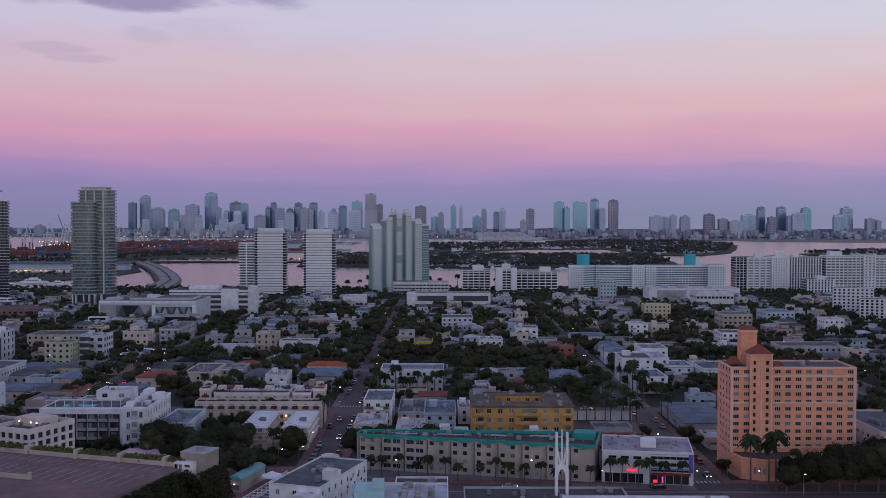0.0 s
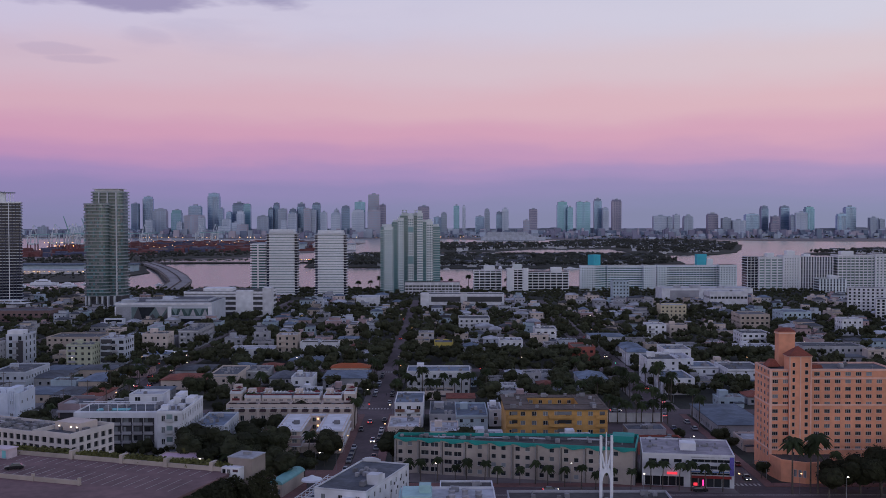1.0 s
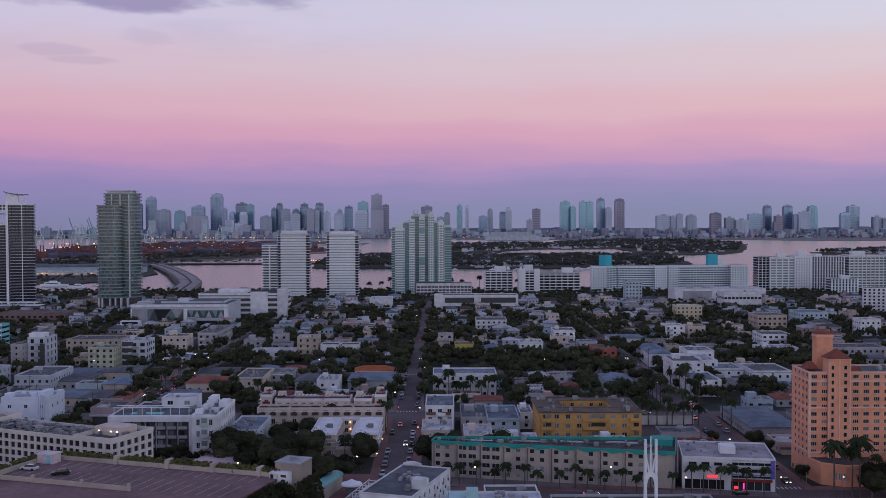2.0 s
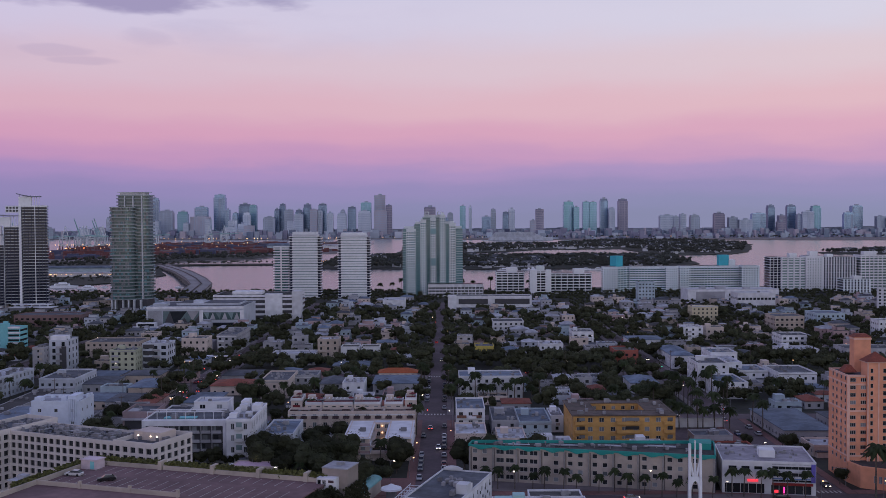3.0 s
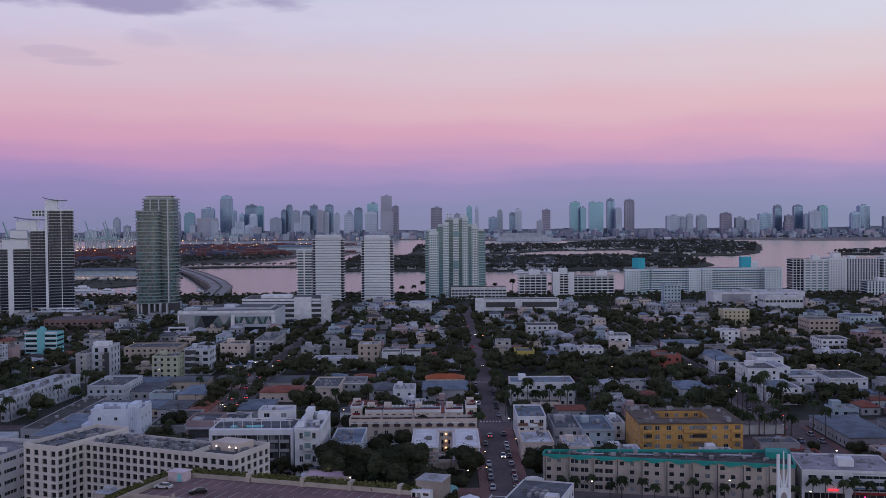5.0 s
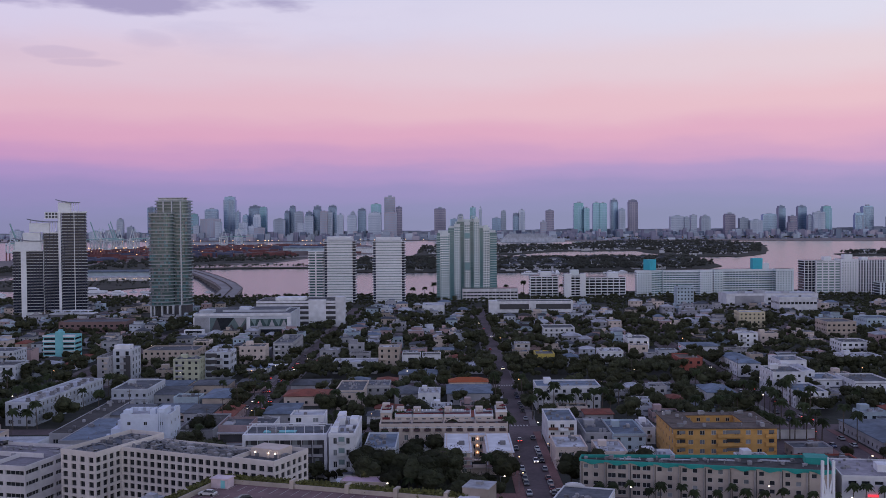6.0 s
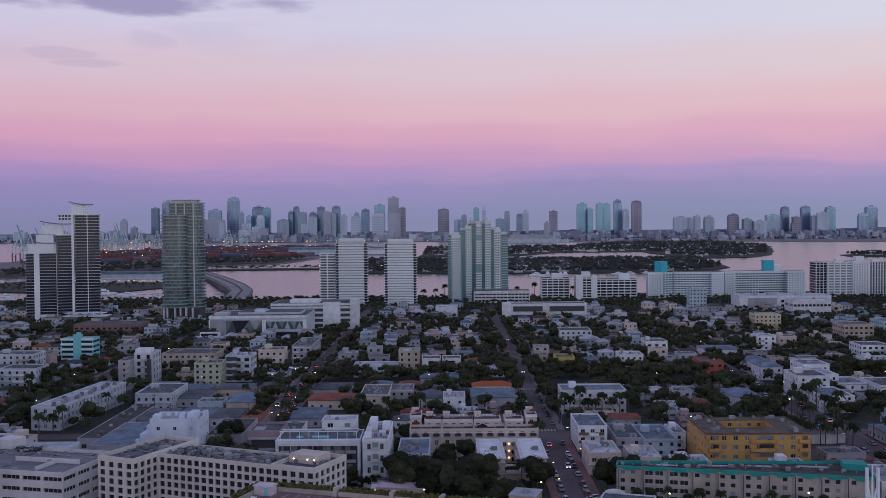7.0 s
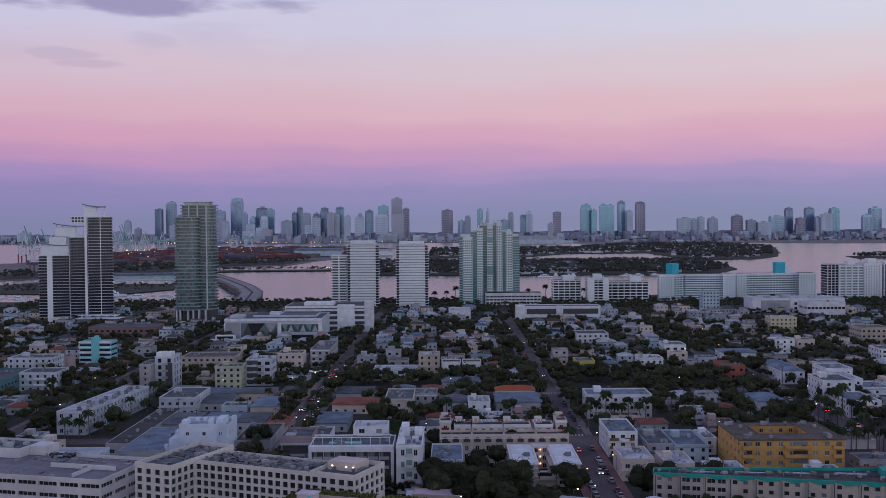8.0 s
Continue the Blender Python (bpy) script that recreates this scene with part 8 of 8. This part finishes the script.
for name, label, shore, n in (("island_villas", "pale villas among the trees of the bay island", ISLE_NEAR, 150), ("island_villas", "pale villas on the further island", ISLE_FAR, 420), ("island_villas", "pale houses on the low island", ISLE_LOW, 80)):
    s = Shell()
    for _ in range(n):
        x, y = rnd.uniform(min(p[0] for p in shore), max(p[0] for p in shore)), rnd.uniform(min(p[1] for p in shore), max(p[1] for p in shore))
        if not all(inside(shore, x + a, y + b) for a in (-12, 30) for b in (-12, 26)):
            continue
        w, d, h = rnd.uniform(9, 20), rnd.uniform(9, 14), rnd.uniform(5, 9)
        s.box(x, y, 0, x + w, y + d, h), s.box(x - 0.6, y - 0.6, h, x + w + 0.6, y + d + 0.6, h + 2, 1, 3.5)
    tagged(new(name, s.mesh(name, WHITE, RGREY)), label, "houses", kind="stuff")

# ---- cars ----
def car_meshes():
    s = Shell()
    prof = [(-2.2, 0.28), (2.15, 0.28), (2.25, 0.55), (2.1, 0.78), (1.1, 0.92), (-1.85, 0.95), (-2.25, 0.8), (-2.28, 0.45)]
    n = len(prof)
    for i in range(n):
        (xa, za), (xb, zb) = prof[i], prof[(i + 1) % n]
        s.face(((xa, -0.88, za), (xb, -0.88, zb), (xb, 0.88, zb), (xa, 0.88, za)))
    s.face([(x, -0.88, z) for x, z in reversed(prof)]), s.face([(x, 0.88, z) for x, z in prof])
    roof = Shell()
    roof.face(((-1.35, -0.62, 1.45), (0.25, -0.62, 1.45), (0.25, 0.62, 1.45), (-1.35, 0.62, 1.45)))
    g = Shell()
    a = [(-1.95, -0.82, 0.93), (1.15, -0.82, 0.91), (1.15, 0.82, 0.91), (-1.95, 0.82, 0.93)]
    b = [(-1.37, -0.64, 1.44), (0.27, -0.64, 1.44), (0.27, 0.64, 1.44), (-1.37, 0.64, 1.44)]
    for i in range(4):
        j = (i + 1) % 4
        g.face((a[i], a[j], b[j], b[i]))
    w = Shell()
    w.tube((0, -0.11, 0), (0, 0.11, 0), 0.33, 0.33, 12)
    l = Shell()
    l.box(-0.04, -0.2, -0.09, 0.04, 0.2, 0.09)
    return s, roof, g, w, l


cs, cr, cg, cw, cl = car_meshes()
TYRE = mat("tyre_rubber", (0.02, 0.02, 0.02), 0.9)
CARGLASS = glass("car_glass", (0.015, 0.017, 0.02), 0.05)
LAMPOFF = mat("car_lamp_glass", (0.5, 0.5, 0.5), 0.2)
wheel_me, glass_me = cw.mesh("wheel", TYRE), cg.mesh("windows", CARGLASS)
lamp_me = {"off": cl.mesh("lamp", LAMPOFF), "white": cl.mesh("lamp", BULB), "red": cl.mesh("lamp", RED)}
CARS = {}
for word, c in (("white", (0.6, 0.6, 0.6)), ("silver", (0.33, 0.34, 0.36)), ("black", (0.015, 0.015, 0.018)), ("grey", (0.1, 0.105, 0.11)), ("red", (0.2, 0.02, 0.02)), ("blue", (0.03, 0.05, 0.13))):
    m_ = mat("car_paint_" + word, c, 0.3, 0.05, 2, 0.08, 0.5)
    CARS[word] = (cs.mesh("body", m_), cr.mesh("roof", m_))


def car(x, y, rot, word, lights="", z=0.06):
    state = "with its lamps lit" if lights else "parked with lamps off"
    root = thing("car", "%s saloon car %s on the asphalt" % (word, state), "car", pose(x, y, z, 0, 0, rot), "street cars")
    child("body", CARS[word][0], root), child("roof", CARS[word][1], root), child("window_band", glass_me, root)
    for a in (-1.4, 1.35):
        for b in (-0.8, 0.8):
            child("wheel", wheel_me, root, pose(a, b, 0.33))
    for b in (-0.6, 0.6):
        child("headlight", lamp_me["white" if lights else "off"], root, pose(2.24, b, 0.6))
        child("tail_light", lamp_me["red" if lights else "off"], root, pose(-2.29, b, 0.68))


rnd = random.Random(51)
words = ("white", "silver", "silver", "black", "grey", "red", "blue", "black")
for x, y0, y1 in ((-39, 322, 545), (80, 330, 540), (-157, 400, 545)):
    y = y0
    while y < y1:
        y += 6.3 if y < 420 else 9
        if min(abs(y - a) for a in AVENUES) < 12:
            continue
        for side in (-1, 1):
            if rnd.random() < (0.72 if x == -39 else 0.5):
                car(x + side * 3.9, y + rnd.uniform(-0.4, 0.4), 90 if side > 0 else 270, rnd.choice(words), "on" if x != -39 and y > 440 and int(y) % 2 else "")
for x, y, rot, word, on in ((-37.2, 372, 270, "white", "on"), (-34, 330, 200, "white", ""), (-40.6, 407, 90, "silver", "on"), (-37, 600, 270, "grey", "on"), (-40.7, 690, 90, "red", "on"), (-37, 760, 270, "white", "on"),
                            (78.4, 335, 90, "black", "on"), (81.8, 318, 270, "grey", "on"), (78, 420, 90, "white", "on"), (82, 600, 270, "silver", "on"), (-155, 520, 270, "white", "on"), (-158.6, 560, 90, "red", "on"), (-155, 470, 270, "white", ""),
                            (-158.6, 610, 90, "black", "on"), (20, 304, 0, "silver", "on"), (45, 296, 180, "white", "on"), (64, 304, 0, "black", ""), (-20, 297, 180, "grey", "on"), (82, 548, 270, "white", "on"), (60, 430, 0, "silver", "on"), (10, 549, 0, "red", "on")):
    car(x, y, rot, word, on)
for i in range(14):
    car(-155.2 if i % 2 else -158.8, 455 + i * 17 + 3 * (i % 3), 270 if i % 2 else 90, words[i % 8], "on" if i % 3 else "")
for x, y, rot, word in ((-128.0, 261.4, 168, "white"), (-118.2, 256.3, 200, "black")):
    car(x, y, rot, word, "", 18.4)
for i, word in enumerate(("black", "silver", "black")):
    car(-214.9 + i * 3.0, 333.0 - i * 0.2, 70, word, "", 16.02)


# ---- street lamps ----
def street_lamp(x, y, rot, h, m_, lbl):
    root = thing("street_lamp", lbl, "street lamp", pose(x, y, 0, 0, 0, rot), "street lamps")
    s = Shell()
    s.tube((0, 0, 0), (0, 0, h), 0.09, 0.06, 6)
    part("pole", s, UNITM, root)
    s = Shell()
    s.tube((0, 0, h - 0.1), (1.3, 0, h + 0.15), 0.05, 0.04, 5)
    arm = part("arm", s, UNITM, root)
    s = Shell()
    s.box(1.0, -0.2, h + 0.02, 1.5, 0.2, h + 0.2, 0, 0.05)
    part("lamp_head", s, m_, arm)


for x, y, rot in ((-45.6, 352, 0), (-31.5, 372, 180), (-46, 330, 0), (-52, 326, 0), (-31.8, 410, 180), (-45.8, 447, 0), (-32, 520, 180), (-46, 610, 0), (-32, 700, 180), (-46, 800, 0), (-14, 313, 270), (27, 313, 270), (46.5, 300, 270), (74, 300, 270), (92, 300, 270), (104, 296, 270), (72, 350, 0),
                  (72, 470, 0), (88, 520, 180), (72, 590, 0), (88, 690, 180), (-150, 440, 180), (-164, 500, 0), (-150, 560, 180), (-164, 640, 0), (-150, 720, 180), (-100, 432, 270), (20, 432, 270), (130, 432, 270), (-90, 552, 270), (30, 552, 270), (150, 552, 270), (-60, 672, 270), (60, 672, 270), (190, 672, 270),
                  (-210, 552, 270), (-260, 672, 270), (-120, 790, 270), (100, 790, 270), (-268, 480, 180), (-282, 560, 0), (-268, 640, 180), (206, 500, 180), (206, 620, 180), (-88, 318, 0), (-96, 330, 0)):
    street_lamp(x, y, rot, 6.5, BULB if rnd.random() < 0.6 else WARM, "slender street lamp glowing in the dusk")
# far lights along the shore and the port
s = Shell()
for _ in range(110):
    x, y = rnd.uniform(-1500, 1500), rnd.uniform(4280, 4420)
    s.box(x, y, 3, x + 2.0, y + 1, 5.0)
for _ in range(45):
    x, y = rnd.uniform(-1000, -340), rnd.uniform(2480, 3400)
    s.box(x, y, 12, x + 1.3, y + 1, 13.1)
for _ in range(36):
    x = rnd.uniform(-1010, -830)
    z = rnd.choice((6, 14, 22))
    s.box(x, 2536, z, x + 1.4, 2537, z + 1.3)
for _ in range(30):
    x = rnd.uniform(-690, -480)
    s.box(x, 1516, 3, x + 0.6, 1517, 3.6)
for _ in range(60):
    x = rnd.uniform(-320, -120)
    s.box(x, 1908, 5, x + 0.7, 1909, 5.7)
tagged(new("shore_lights", s.mesh("shore_lights", WARM)), "small warm lights along the far shore and port", "lights", kind="stuff")

# ---- palms and big trees in front ----
for i in range(15):
    plant("palm_tree", "bushy palm before the beige apartment house", "palm tree", PALMS[i % 3], -23 + i * 4.8 + rnd.uniform(-1.2, 1.2), 317.6 - i * 0.9 + rnd.uniform(-1.5, 1.5), rnd.uniform(0, 360), rnd.uniform(0.58, 0.78), "avenue palms")
for x in (50, 53.5, 58, 61.5, 65.5, 70.5):
    plant("palm_tree", "tall palm before the corner shops", "palm tree", PALMS[rnd.randint(1, 3)], x, 306.6 - 0.16 * (x - 50) + rnd.uniform(-0.6, 0.6), rnd.uniform(0, 360), rnd.uniform(0.72, 0.85), "avenue palms")
for x, y, k in ((90.2, 301, 1.34), (95.8, 302, 1.14), (97.6, 301, 1.42)):
    plant("palm_tree", "tall royal palm before the salmon hotel", "palm tree", PALMS[4], x, y, 40 * x, k, "hotel palms")
for x, y, k in ((99, 296, 0.8), (105, 299, 0.95), (110, 301, 1.1), (115, 298, 1.2), (121, 302, 1.3), (127, 300, 1.35), (134, 305, 1.4), (140, 301, 1.3), (146, 306, 1.3), (118, 306, 1.2), (104, 304, 0.8), (131, 312, 1.3)):
    plant("broadleaf_tree", "large dark tree before the salmon hotel", "tree", rnd.choice(TREES), x, y, rnd.uniform(0, 360), k * 1.12, "hotel trees")
for x, y, k in ((-77, 352, 0.9), (-80, 362, 1.0), (-74, 340, 0.95), (-78, 331, 1.05), (-84, 338, 0.85), (-73, 347, 0.8), (-67, 337, 0.62), (-61, 339, 0.5), (-55, 338, 0.55), (-50.5, 336, 0.48), (-74, 378, 0.9), (-80, 380, 0.9), (-86, 326, 1.0), (-122, 456, 1.35), (-118, 460, 1.1)):
    plant("broadleaf_tree", "large dark tree in the leafy court", "tree", rnd.choice(TREES), x, y, rnd.uniform(0, 360), k, "court trees")

for i in range(8):
    plant("broadleaf_tree", "small dark tree at the foot of the hotel", "tree", TREES[i % 6], -134 + i * 4.4, 345.5 + (i % 3) * 1.1, 70 * i, 0.5 + 0.05 * (i % 3), "court trees")

for i in range(16):
    plant("palm_tree", "palm tree on the bay shore", "palm tree", PALMS[i % 5], -112 + i * 14 + rnd.uniform(-4, 4), 1166 + rnd.uniform(-8, 8), 55 * i, rnd.uniform(1.1, 1.5), "shore palms")

# ---- poles, signals and lit terraces ----
for x, y, ht in ((-163.5, 412, 13), (-163.5, 440, 12), (-163.5, 470, 12), (-163.5, 500, 12), (-163.5, 530, 11), (-150.5, 425, 11), (-150.5, 455, 11), (-212, 470, 11), (-196, 438, 12), (-181, 470, 11), (-46.5, 480, 10), (-46.5, 520, 10), (72.5, 400, 11), (72.5, 450, 11), (87, 560, 11), (-70, 340, 12), (-58, 322, 9), (-120, 470, 10), (-236, 400, 11), (30, 560, 11), (130, 560, 11)):
    root = thing("utility_pole", "plain grey utility pole with a cross arm", "pole", pose(x, y, 0, 0, 0, 10 * (x % 7)), "utility poles")
    s = Shell()
    s.tube((0, 0, 0), (0, 0, ht), 0.17, 0.11, 7)
    mast = part("mast", s, BARK, root)
    s = Shell()
    s.box(-1.1, -0.08, ht - 0.9, 1.1, 0.08, ht - 0.7)
    part("cross_arm", s, BARK, mast)


def signal(x, y, rot, m_, word):
    root = thing("traffic_light", "traffic light on a curved mast showing %s" % word, "traffic light", pose(x, y, 0, 0, 0, rot), "traffic lights")
    s = Shell()
    s.tube((0, 0, 0), (0, 0, 5.6), 0.1, 0.08, 6)
    part("mast", s, UNITM, root)
    s = Shell()
    s.tube((0, 0, 5.5), (4.2, 0, 5.9), 0.07, 0.05, 6)
    arm = part("arm", s, UNITM, root)
    s = Shell()
    s.box(3.9, -0.2, 5.0, 4.3, 0.2, 6.1)
    part("housing", s, DARKW, arm)
    s = Shell()
    s.box(3.95, -0.3, 5.15, 4.25, -0.2, 5.45)
    part("lens", s, m_, arm)


GREENL = lit("signal_green", (0.1, 1.0, 0.55), 3.0)
for x, y, rot, m_, word in ((73.5, 419, 0, RED, "red"), (86.5, 441, 180, GREENL, "green"), (73.5, 538, 0, GREENL, "green"), (86.5, 560, 180, RED, "red"), (-46, 419, 0, RED, "red"), (-32, 441, 180, RED, "red"), (-164, 538, 0, RED, "red"), (-150, 560, 180, GREENL, "green"), (-150, 660, 180, RED, "red"), (73.5, 657, 0, RED, "red"), (-46, 775, 0, RED, "red"), (88, 318, 180, GREENL, "green")):
    signal(x, y, rot, m_, word)
for x, y, w, m_, lbl in ((-176, 578, 12, WARM, "warm lit restaurant terrace under a flat canopy"), (-168, 598, 14, BULB, "bright white lit filling station canopy"), (-186, 592, 10, WARM, "warm lit restaurant terrace under a flat canopy"), (-100, 330, 8, WARM, "warm lit garden terrace under a flat canopy"), (40, 905, 14, RED, "red-lit shop canopy by the avenue"), (150, 905, 12, PINKL, "pink-lit shop canopy by the avenue")):
    root = thing("lit_canopy", lbl, "canopy", pose(x, y, 0), "lit terraces")
    s = Shell()
    s.box(-w / 2, 0, 3.4, w / 2, 6, 3.8)
    part("roof", s, WHITE, root)
    for px in (-w / 2 + 0.4, w / 2 - 0.4):
        s = Shell()
        s.tube((px, 0.4, 0), (px, 0.4, 3.4), 0.1, 0.1, 6)
        part("post", s, UNITM, root)
    for i in range(int(w / 3)):
        s = Shell()
        s.box(-w / 2 + 1.2 + i * 3, -0.15, 3.1, -w / 2 + 1.7 + i * 3, 0.0, 3.4)
        part("lamp", s, m_, root)
